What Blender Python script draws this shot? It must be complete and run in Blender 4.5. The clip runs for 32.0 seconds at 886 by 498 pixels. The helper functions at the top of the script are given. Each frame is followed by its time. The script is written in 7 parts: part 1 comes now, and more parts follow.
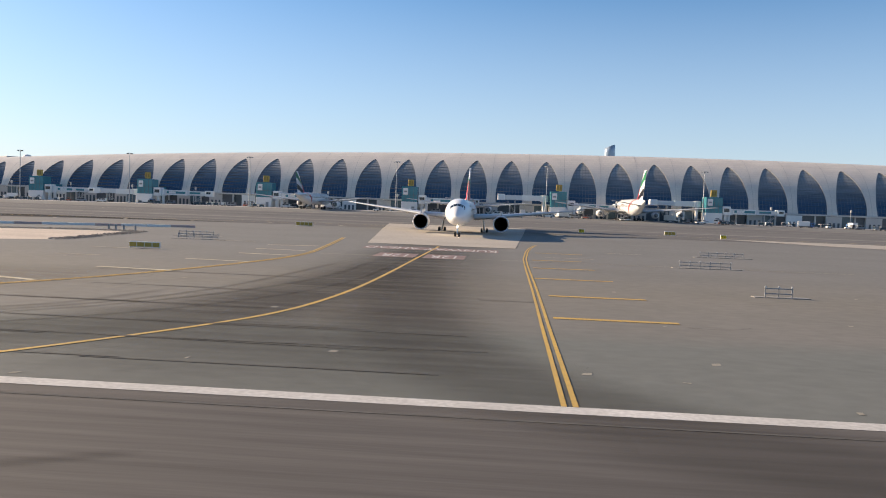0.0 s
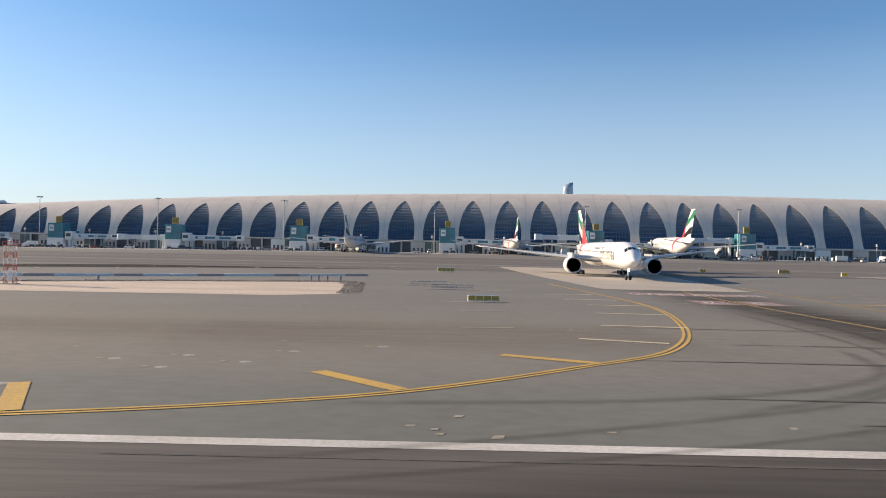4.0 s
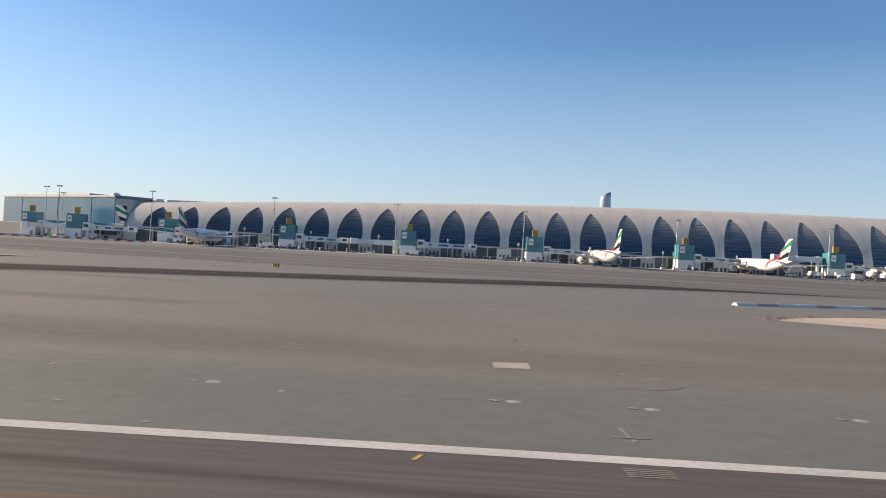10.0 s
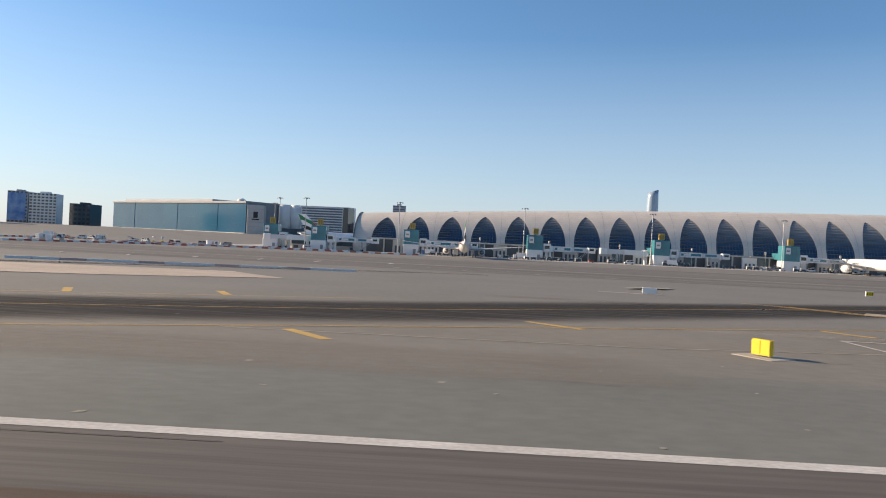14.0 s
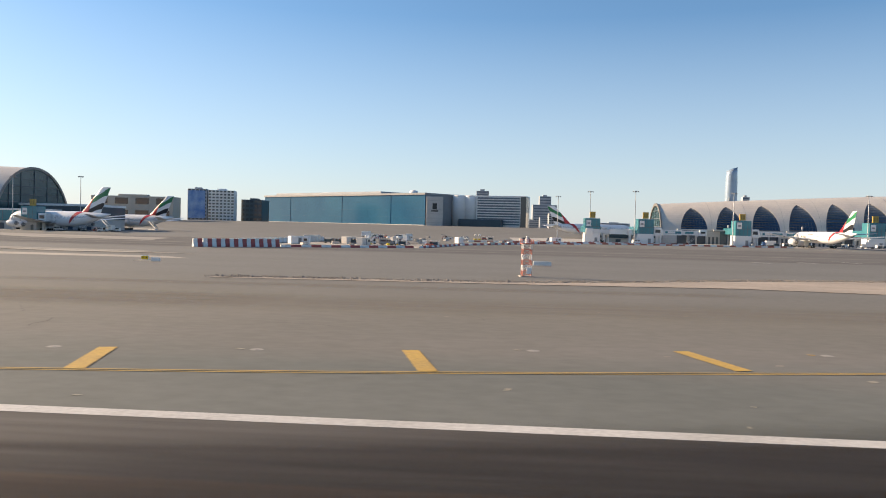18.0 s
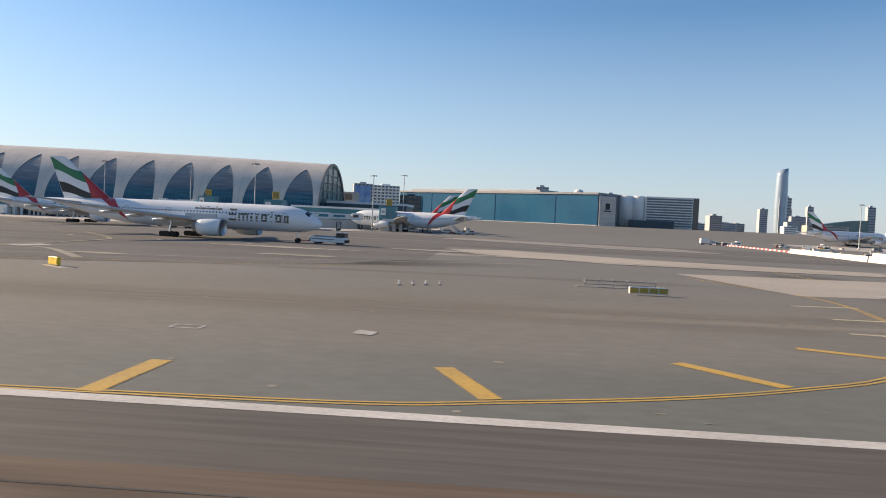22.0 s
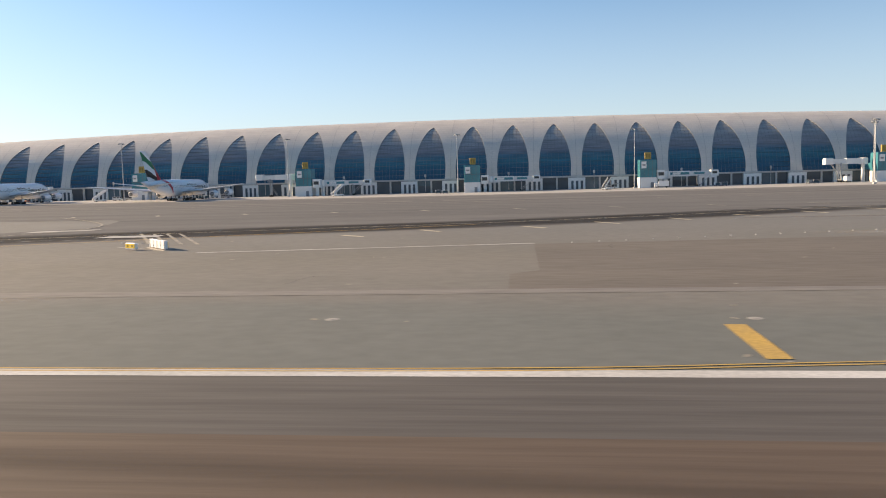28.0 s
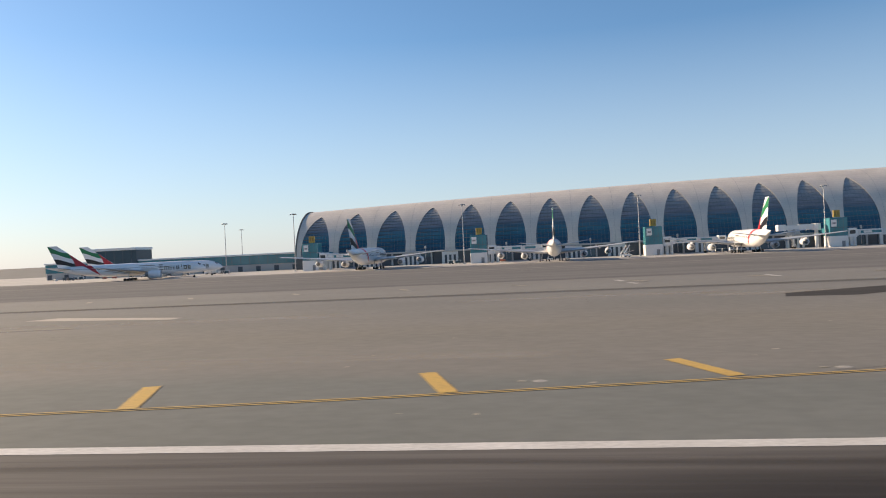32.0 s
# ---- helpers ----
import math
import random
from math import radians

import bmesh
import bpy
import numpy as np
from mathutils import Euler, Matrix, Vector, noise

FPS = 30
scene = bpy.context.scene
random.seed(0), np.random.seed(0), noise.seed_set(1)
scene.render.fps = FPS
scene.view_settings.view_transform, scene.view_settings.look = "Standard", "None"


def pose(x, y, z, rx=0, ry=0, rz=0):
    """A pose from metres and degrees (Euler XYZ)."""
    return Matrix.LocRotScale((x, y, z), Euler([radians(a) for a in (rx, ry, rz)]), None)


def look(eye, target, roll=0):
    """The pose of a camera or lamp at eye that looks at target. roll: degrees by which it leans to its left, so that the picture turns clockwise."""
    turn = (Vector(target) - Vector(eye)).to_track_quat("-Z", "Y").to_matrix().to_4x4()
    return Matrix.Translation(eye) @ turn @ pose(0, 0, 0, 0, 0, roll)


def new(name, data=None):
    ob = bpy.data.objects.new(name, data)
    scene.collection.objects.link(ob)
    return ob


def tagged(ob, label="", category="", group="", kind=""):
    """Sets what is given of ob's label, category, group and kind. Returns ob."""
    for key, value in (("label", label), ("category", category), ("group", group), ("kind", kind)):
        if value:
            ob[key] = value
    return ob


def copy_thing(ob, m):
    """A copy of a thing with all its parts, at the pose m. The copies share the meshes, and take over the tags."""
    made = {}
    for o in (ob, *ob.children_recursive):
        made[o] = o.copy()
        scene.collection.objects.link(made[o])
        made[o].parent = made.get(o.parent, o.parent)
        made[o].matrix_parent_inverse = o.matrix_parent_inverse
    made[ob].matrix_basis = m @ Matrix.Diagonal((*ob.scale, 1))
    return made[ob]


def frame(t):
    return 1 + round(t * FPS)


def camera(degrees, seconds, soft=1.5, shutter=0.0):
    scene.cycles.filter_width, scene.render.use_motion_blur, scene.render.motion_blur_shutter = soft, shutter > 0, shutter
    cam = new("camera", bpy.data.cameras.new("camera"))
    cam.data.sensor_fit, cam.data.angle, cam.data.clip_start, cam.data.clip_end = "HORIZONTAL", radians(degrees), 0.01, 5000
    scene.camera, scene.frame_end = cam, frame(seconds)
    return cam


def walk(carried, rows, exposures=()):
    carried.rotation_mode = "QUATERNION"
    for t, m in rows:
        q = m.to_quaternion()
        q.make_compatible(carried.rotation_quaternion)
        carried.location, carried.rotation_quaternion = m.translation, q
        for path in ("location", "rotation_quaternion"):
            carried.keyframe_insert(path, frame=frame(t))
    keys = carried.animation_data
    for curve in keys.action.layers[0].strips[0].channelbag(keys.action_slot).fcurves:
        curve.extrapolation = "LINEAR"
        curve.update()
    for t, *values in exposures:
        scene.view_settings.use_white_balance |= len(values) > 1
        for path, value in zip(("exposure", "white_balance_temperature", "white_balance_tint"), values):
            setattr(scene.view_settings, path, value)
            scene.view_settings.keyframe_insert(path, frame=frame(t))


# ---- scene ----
# The airfield is drawn in full-size metres and set down at SIZE of that, as one whole.
SIZE = 0.54
EYE = 6.82

cam = camera(59.4, 32.0, soft=1.0, shutter=0.08)
# seconds, metres along the runway, yaw, pitch, roll
ROWS = [
    (0, 0.00, 3.86, -3.16, 2.16),
    (0.5, 5.27, 3.20, -3.16, 2.23),
    (1, 10.68, 2.65, -3.14, 2.22),
    (1.5, 16.29, 2.00, -2.94, 2.19),
    (2, 22.16, 1.31, -2.95, 2.29),
    (2.5, 28.34, 0.37, -2.78, 2.24),
    (3.2, 37.59, 0.32, -1.60, 1.75),
    (3.9, 47.63, 0.26, -0.43, 1.26),
    (4.5, 56.95, 0.21, 0.58, 0.84),
    (5, 65.25, 1.30, 0.42, 0.80),
    (5.5, 74.08, 1.65, 0.28, 0.40),
    (6, 83.44, 1.40, 0.30, 0.22),
    (6.5, 93.36, 1.07, 0.29, 0.15),
    (7, 103.85, 4.39, 0.47, -0.19),
    (7.5, 114.93, 3.49, 0.23, -0.47),
    (8, 126.61, 3.24, -0.04, -0.55),
    (8.5, 138.89, 2.79, 0.00, 0.88),
    (9, 151.78, 1.60, -0.14, 2.30),
    (9.5, 165.28, 0.79, 0.12, 3.22),
    (10, 179.39, 0.41, 0.00, 3.37),
    (10.5, 194.11, 1.54, -0.10, 3.68),
    (11, 209.44, 1.60, -0.32, 3.50),
    (11.5, 225.36, 1.48, -0.19, 3.04),
    (12, 241.88, 0.87, -0.56, 2.67),
    (12.5, 258.99, 0.02, -0.50, 2.91),
    (13, 276.67, -0.64, -0.61, 3.01),
    (13.5, 294.92, 0.92, -0.26, 3.23),
    (14.2, 321.39, 1.38, -0.24, 2.91),
    (14.9, 348.91, 1.84, -0.23, 2.59),
    (15.5, 373.30, 2.24, -0.22, 2.31),
    (16, 394.19, 2.23, -0.17, 2.21),
    (16.5, 415.56, 4.64, -0.35, 1.67),
    (17, 437.40, 5.05, -1.08, 1.62),
    (17.5, 459.70, 4.19, -1.91, 1.61),
    (18, 482.45, 3.67, -1.56, 1.49),
    (18.5, 505.63, 2.57, -0.55, 1.97),
    (19, 529.23, 2.14, -0.85, 2.86),
    (19.5, 553.25, 2.60, -1.07, 3.20),
    (20, 577.66, 3.28, -1.36, 3.24),
    (20.5, 602.46, 3.02, -1.53, 3.28),
    (21, 627.64, 3.81, -1.76, 3.01),
    (21.5, 653.21, 3.40, -1.86, 2.91),
    (22, 679.14, 3.43, -2.10, 2.69),
    (22.5, 705.44, 3.29, -1.91, 2.21),
    (23, 732.10, 2.52, -1.71, 1.80),
    (23.5, 759.14, 4.17, -1.89, 1.66),
    (24, 786.54, 5.13, -2.13, 1.35),
    (24.5, 814.32, 4.66, -2.39, 1.53),
    (25, 842.49, 5.38, -2.54, 1.45),
    (25.5, 871.05, 5.53, -3.04, 0.89),
    (26.2, 911.73, 4.94, -3.16, 0.15),
    (26.9, 953.25, 4.35, -3.29, -0.58),
    (27.5, 989.57, 3.85, -3.40, -1.21),
    (28, 1020.37, 6.28, -5.26, -1.40),
    (28.5, 1051.70, 5.91, -5.18, -1.62),
    (29, 1083.59, 6.08, -5.15, -1.98),
    (29.5, 1116.08, 6.41, -3.93, -2.21),
    (30, 1149.21, 5.24, 0.19, -2.12),
    (30.5, 1183.03, 4.14, 0.47, -1.70),
    (31, 1217.58, 5.48, 0.27, -1.84),
    (31.5, 1252.93, 7.15, 0.29, -2.24),
    (32, 1289.14, 7.92, -0.02, -2.72),
]


def seat(s, yaw, pitch, roll):
    a, b = radians(yaw), radians(pitch)
    eye = Vector((-s, 0, EYE)) * SIZE
    ahead = Vector((-math.sin(a) * math.cos(b), math.cos(a) * math.cos(b), math.sin(b)))
    return look(eye, eye + ahead, roll)


# seconds, stops, white balance
EXPOSURES = [(t, stops + 0.3, kelvin, 14) for t, stops, kelvin in ((0.0, 0.5, 7700), (2.0, 0.5, 7700), (5.0, 0.42, 7700), (12.0, 0.4, 7700), (16.2, 0.4, 7700), (18.0, 0.54, 8200), (19.6, 0.42, 7800), (21.0, 0.4, 7850), (22.0, 0.4, 7800), (24.0, 0.4, 7800), (25.0, 0.42, 7700), (26.5, 0.48, 8000), (28.0, 0.60, 8350), (28.6, 0.68, 8200), (29.2, 0.68, 7900), (30.0, 0.52, 8100), (31.0, 0.42, 7750), (32.0, 0.42, 8000))]
walk(cam, [(t, seat(s, yaw, pitch, roll)) for t, s, yaw, pitch, roll in ROWS], EXPOSURES)

# ---- light ----
SUN_TO = Vector((-0.945, 0.29, 0.35)).normalized()
world = bpy.data.worlds.new("sky")
scene.world = world
world.use_nodes = True
wn, wl = world.node_tree.nodes, world.node_tree.links
sky = wn.new("ShaderNodeTexSky")
sky.sky_type, sky.sun_disc = "NISHITA", False
sky.sun_elevation = math.asin(SUN_TO.z)
sky.sun_rotation = math.atan2(SUN_TO.x, SUN_TO.y)
sky.air_density, sky.dust_density, sky.ozone_density = 0.9, 0.5, 6.0
wn["Background"].inputs["Strength"].default_value = 0.111
hue = wn.new("ShaderNodeHueSaturation")
hue.inputs["Hue"].default_value = 0.496
hue.inputs["Saturation"].default_value = 1.05
wl.new(sky.outputs[0], hue.inputs["Color"])
# pale haze that thins out above the horizon, of one brightness all round
HAZE = (3.2, 4.0, 5.15, 1)
up = wn.new("ShaderNodeTexCoord")
rise = wn.new("ShaderNodeSeparateXYZ")
thin = wn.new("ShaderNodeMapRange")
thin.inputs["From Min"].default_value, thin.inputs["From Max"].default_value = 0.0, 0.26
thin.inputs["To Min"].default_value, thin.inputs["To Max"].default_value = 0.66, 0.0
haze = wn.new("ShaderNodeMix")
haze.data_type = "RGBA"
wl.new(up.outputs["Generated"], rise.inputs[0])
wl.new(rise.outputs["Z"], thin.inputs["Value"])
wl.new(thin.outputs[0], haze.inputs["Factor"])
wl.new(hue.outputs[0], haze.inputs[6])
haze.inputs[7].default_value = HAZE
wl.new(haze.outputs[2], wn["Background"].inputs["Color"])
sun = new("sun", bpy.data.lights.new("sun", "SUN"))
sun.data.energy, sun.data.angle, sun.data.color = 5.0, radians(0.5), (1.0, 0.87, 0.7)
sun.matrix_world = look(SUN_TO * 100, (0, 0, 0))


# ---- materials ----
def material(name, colour, rough=0.6, metal=0.0, vary=0.15, scale=1.0, bump=0.0, second=None, stretch=(1, 1, 1), piece=0.0, spec=0.5, emit=None):
    """A surface with a base colour that drifts at two scales, a little relief, and a tone of its own for each piece."""
    m = bpy.data.materials.new(name)
    m.use_nodes = True
    n, l = m.node_tree.nodes, m.node_tree.links
    b = n["Principled BSDF"]
    b.inputs["Roughness"].default_value = rough
    b.inputs["Metallic"].default_value = metal
    b.inputs["Specular IOR Level"].default_value = spec
    c = (*colour, 1.0)
    if vary > 0 or second:
        geo = n.new("ShaderNodeTexCoord")
        mp = n.new("ShaderNodeMapping")
        mp.inputs["Scale"].default_value = stretch
        l.new(geo.outputs["Object"], mp.inputs["Vector"])
        big = n.new("ShaderNodeTexNoise")
        big.inputs["Scale"].default_value, big.inputs["Detail"].default_value = 0.13 * scale, 5.0
        fine = n.new("ShaderNodeTexNoise")
        fine.inputs["Scale"].default_value, fine.inputs["Detail"].default_value = 2.7 * scale, 4.0
        l.new(mp.outputs[0], big.inputs["Vector"])
        l.new(mp.outputs[0], fine.inputs["Vector"])
        mix = n.new("ShaderNodeMix")
        mix.data_type = "RGBA"
        ramp = n.new("ShaderNodeMapRange")
        ramp.inputs["From Min"].default_value, ramp.inputs["From Max"].default_value = 0.35, 0.65
        l.new(big.outputs[0], ramp.inputs["Value"])
        l.new(ramp.outputs[0], mix.inputs["Factor"])
        other = second or tuple(v * (1 - vary) for v in colour)
        mix.inputs[6].default_value = c
        mix.inputs[7].default_value = (*other, 1.0)
        tone = n.new("ShaderNodeMapRange")
        tone.inputs["From Min"].default_value, tone.inputs["From Max"].default_value = 0.3, 0.7
        tone.inputs["To Min"].default_value, tone.inputs["To Max"].default_value = 1 - vary * 0.6, 1 + vary * 0.4
        l.new(fine.outputs[0], tone.inputs["Value"])
        hsv = n.new("ShaderNodeHueSaturation")
        l.new(mix.outputs[2], hsv.inputs["Color"])
        if piece > 0:
            info = n.new("ShaderNodeObjectInfo")
            pr = n.new("ShaderNodeMapRange")
            pr.inputs["To Min"].default_value, pr.inputs["To Max"].default_value = 1 - piece, 1 + piece
            l.new(info.outputs["Random"], pr.inputs["Value"])
            mul = n.new("ShaderNodeMath")
            mul.operation = "MULTIPLY"
            l.new(tone.outputs[0], mul.inputs[0])
            l.new(pr.outputs[0], mul.inputs[1])
            l.new(mul.outputs[0], hsv.inputs["Value"])
        else:
            l.new(tone.outputs[0], hsv.inputs["Value"])
        l.new(hsv.outputs[0], b.inputs["Base Color"])
        if bump > 0:
            bp = n.new("ShaderNodeBump")
            bp.inputs["Strength"].default_value, bp.inputs["Distance"].default_value = bump, 0.05
            l.new(fine.outputs[0], bp.inputs["Height"])
            l.new(bp.outputs[0], b.inputs["Normal"])
    else:
        b.inputs["Base Color"].default_value = c
    if emit:
        b.inputs["Emission Color"].default_value = (*emit[:3], 1.0)
        b.inputs["Emission Strength"].default_value = emit[3]
    return m


def paved_in_strips(m):
    """Tints the asphalt in long strips: a cool grey shoulder by the runway, browner dusty asphalt behind it."""
    n, l = m.node_tree.nodes, m.node_tree.links
    base = n["Principled BSDF"].inputs["Base Color"]
    source = base.links[0].from_socket
    where, cut, drift = n.new("ShaderNodeTexCoord"), n.new("ShaderNodeSeparateXYZ"), n.new("ShaderNodeTexNoise")
    spread = n.new("ShaderNodeMapping")
    spread.inputs["Scale"].default_value = (0.018, 0.06, 1.0)
    drift.inputs["Scale"].default_value, drift.inputs["Detail"].default_value = 1.0, 3.0
    l.new(where.outputs["Object"], cut.inputs[0])
    l.new(where.outputs["Object"], spread.inputs["Vector"])
    l.new(spread.outputs[0], drift.inputs["Vector"])
    sway = n.new("ShaderNodeMath")
    sway.operation, sway.inputs[1].default_value = "MULTIPLY", 26.0
    l.new(drift.outputs[0], sway.inputs[0])
    line = n.new("ShaderNodeMath")
    line.operation = "ADD"
    l.new(sway.outputs[0], line.inputs[0])
    l.new(cut.outputs[1], line.inputs[1])
    span = n.new("ShaderNodeMapRange")
    span.inputs["From Min"].default_value, span.inputs["From Max"].default_value = 33.0, 133.0
    l.new(line.outputs[0], span.inputs["Value"])
    ramp = n.new("ShaderNodeValToRGB")
    stops = ramp.color_ramp.elements
    stops[0].position, stops[0].color = 0.15, (0.845, 0.895, 0.885, 1)
    stops[1].position, stops[1].color = 0.95, (0.99, 0.99, 1.0, 1)
    for at, colour in ((0.22, (1.02, 0.985, 0.95, 1)), (0.42, (1.055, 1.0, 0.925, 1)), (0.62, (1.0, 0.975, 0.95, 1))):
        stops.new(at).color = colour
    l.new(span.outputs[0], ramp.inputs[0])
    mix = n.new("ShaderNodeMix")
    mix.data_type, mix.blend_type = "RGBA", "MULTIPLY"
    mix.inputs["Factor"].default_value = 1.0
    l.new(source, mix.inputs[6])
    l.new(ramp.outputs[0], mix.inputs[7])
    l.new(mix.outputs[2], base)
    return m


ASPHALT = material("asphalt", (0.195, 0.189, 0.175), 0.9, 0, 0.15, 0.5, 0.3, (0.177, 0.173, 0.159), (0.7, 1, 1), spec=0.2)
paved_in_strips(ASPHALT)
RUNWAY = material("runway_asphalt", (0.123, 0.111, 0.101), 0.85, 0, 0.34, 0.7, 0.3, (0.101, 0.0916, 0.0848), (0.06, 1, 1), spec=0.2)
DARK = material("rubbered_asphalt", (0.0591, 0.0562, 0.0542), 1.0, 0, 0.3, 0.8, 0.2, (0.0788, 0.0749, 0.0719), (0.08, 1, 1), spec=0.05)
RUBBER = material("runway_rubber_band", (0.148, 0.11, 0.0828), 0.85, 0, 0.3, 0.8, 0.3, (0.119, 0.0887, 0.069), (0.05, 1, 1), spec=0.2)
PALEASPHALT = material("pale_asphalt", (0.236, 0.217, 0.197), 0.9, 0, 0.25, 0.8, 0.1, (0.187, 0.172, 0.158), (0.2, 1, 1), spec=0.2)
SHOULDER = material("shoulder_asphalt", (0.209, 0.2, 0.182), 0.9, 0, 0.18, 0.6, 0.2, (0.191, 0.183, 0.168), (0.4, 1, 1), spec=0.2)
BROWNPATCH = material("brown_asphalt", (0.177, 0.155, 0.131), 0.9, 0, 0.25, 0.8, 0.2, (0.152, 0.133, 0.114), (0.2, 1, 1), spec=0.2)
SANDSTRIP = material("dusty_ground", (0.256, 0.197, 0.158), 0.95, 0, 0.35, 1.5, 0.2, (0.197, 0.168, 0.143), (0.2, 1, 1))
GABLE = material("gable_glass", (0.02, 0.075, 0.085), 0.25, 0.0, 0.3, 1.0, spec=0.8)
APRON = material("apron_concrete", (0.454, 0.423, 0.384), 0.85, 0, 0.2, 0.6, 0.1, (0.374, 0.349, 0.32))
SLAB = material("pale_concrete", (0.414, 0.365, 0.306), 0.85, 0, 0.2, 0.5, 0.1, (0.355, 0.316, 0.267))
TAXISLAB = material("worn_taxiway_concrete", (0.306, 0.281, 0.246), 0.9, 0, 0.3, 0.6, 0.1, (0.236, 0.218, 0.197))
SAND = material("sand", (0.541, 0.449, 0.368), 0.95, 0, 0.3, 1.2, 0.4, (0.438, 0.357, 0.291), (0.4, 1, 1))
DUSTYSAND = material("dusty_sand", (0.438, 0.357, 0.291), 0.95, 0, 0.3, 1.2, 0.4, (0.336, 0.281, 0.234), (0.4, 1, 1))
WHITE_LINE = material("white_road_paint", (0.612, 0.581, 0.542), 0.7, 0, 0.3, 2.0, 0.0, (0.493, 0.464, 0.423))
YELLOW_LINE = material("yellow_road_paint", (0.59, 0.36, 0.075), 0.7, 0, 0.3, 2.0, 0.0, (0.49, 0.31, 0.085))
PANEL_PAINT = material("worn_white_paint", (0.493, 0.464, 0.423), 0.75, 0, 0.4, 3.0, 0.0, (0.355, 0.335, 0.306))
# Yellow paint for farther lines; their washed-out look is put into the colour.
LANE_LINE = material("far_paled_yellow_paint", (0.571, 0.493, 0.335), 0.7, 0, 0.3, 2.0, 0.0, (0.493, 0.423, 0.296))
PALE_LINE = material("worn_road_paint", (0.355, 0.316, 0.246), 0.75, 0, 0.35, 2.0)
RED_LINE = material("red_road_paint", (0.27, 0.17, 0.15), 0.75, 0, 0.3, 2.0)
CLADDING = material("roof_cladding", (0.704, 0.628, 0.541), 0.5, 0.05, 0.1, 0.8, 0.0, (0.633, 0.566, 0.495))
# fine panel joints on the roof cladding
cn, cl = CLADDING.node_tree.nodes, CLADDING.node_tree.links
joint_at = cn.new("ShaderNodeTexCoord")
tile = cn.new("ShaderNodeTexBrick")
tile.offset = 0.5
tile.inputs["Scale"].default_value = 1.0
tile.inputs["Brick Width"].default_value, tile.inputs["Row Height"].default_value = 2.6, 1.3
tile.inputs["Mortar Size"].default_value, tile.inputs["Mortar Smooth"].default_value = 0.09, 0.3
tile.inputs["Color1"].default_value, tile.inputs["Color2"].default_value, tile.inputs["Mortar"].default_value = (1, 1, 1, 1), (0.96, 0.96, 0.96, 1), (0.88, 0.88, 0.88, 1)
swap = cn.new("ShaderNodeSeparateXYZ")
join = cn.new("ShaderNodeCombineXYZ")
cl.new(joint_at.outputs["Object"], swap.inputs[0])
cl.new(swap.outputs[0], join.inputs[0])
cl.new(swap.outputs[2], join.inputs[1])
cl.new(join.outputs[0], tile.inputs["Vector"])
times = cn.new("ShaderNodeMix")
times.data_type, times.blend_type = "RGBA", "MULTIPLY"
times.inputs["Factor"].default_value = 1.0
clad_b = cn["Principled BSDF"]
cl.new(clad_b.inputs["Base Color"].links[0].from_socket, times.inputs[6])
cl.new(tile.outputs["Color"], times.inputs[7])
cl.new(times.outputs[2], clad_b.inputs["Base Color"])
SEAM = material("roof_seam", (0.46, 0.415, 0.37), 0.5, 0.2, 0.1)
# Darkened in colour so that sun on the arch reveals leaves no bright rim.
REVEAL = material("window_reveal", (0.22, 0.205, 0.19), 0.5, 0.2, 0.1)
def fritted_glass(name, low, high, stops):
    """Glass with a printed dot pattern that thickens from clear at the sill to nearly solid at the point of the arch; stops: share of the height, colour."""
    m = material(name, (0.05, 0.1, 0.15), 0.2, 0.0, 0.0, spec=0.5)
    n, l = m.node_tree.nodes, m.node_tree.links
    at, sep, rise_, ramp = n.new("ShaderNodeTexCoord"), n.new("ShaderNodeSeparateXYZ"), n.new("ShaderNodeMapRange"), n.new("ShaderNodeValToRGB")
    rise_.inputs["From Min"].default_value, rise_.inputs["From Max"].default_value = low, high
    l.new(at.outputs["Object"], sep.inputs[0])
    l.new(sep.outputs["Z"], rise_.inputs["Value"])
    l.new(rise_.outputs[0], ramp.inputs[0])
    ramp.color_ramp.elements[0].position, ramp.color_ramp.elements[0].color = stops[0][0], (*stops[0][1], 1)
    ramp.color_ramp.elements[1].position, ramp.color_ramp.elements[1].color = stops[-1][0], (*stops[-1][1], 1)
    for place, colour in stops[1:-1]:
        ramp.color_ramp.elements.new(place).color = (*colour, 1)
    # floors and louvres behind the glass: faint uneven rows
    rows = n.new("ShaderNodeTexNoise")
    rows.inputs["Scale"].default_value, rows.inputs["Detail"].default_value = 1.0, 3.0
    flat = n.new("ShaderNodeMapping")
    flat.inputs["Scale"].default_value = (0.09, 0.05, 0.9)
    l.new(at.outputs["Object"], flat.inputs["Vector"])
    l.new(flat.outputs[0], rows.inputs["Vector"])
    tone = n.new("ShaderNodeMapRange")
    tone.inputs["From Min"].default_value, tone.inputs["From Max"].default_value = 0.3, 0.7
    tone.inputs["To Min"].default_value, tone.inputs["To Max"].default_value = 0.78, 1.22
    l.new(rows.outputs[0], tone.inputs["Value"])
    hsv = n.new("ShaderNodeHueSaturation")
    l.new(ramp.outputs[0], hsv.inputs["Color"])
    l.new(tone.outputs[0], hsv.inputs["Value"])
    l.new(hsv.outputs[0], n["Principled BSDF"].inputs["Base Color"])
    dull = n.new("ShaderNodeMapRange")
    dull.inputs["From Min"].default_value, dull.inputs["From Max"].default_value = 0.3, 0.8
    dull.inputs["To Min"].default_value, dull.inputs["To Max"].default_value = 0.12, 0.5
    l.new(rise_.outputs[0], dull.inputs["Value"])
    l.new(dull.outputs[0], n["Principled BSDF"].inputs["Roughness"])
    return m


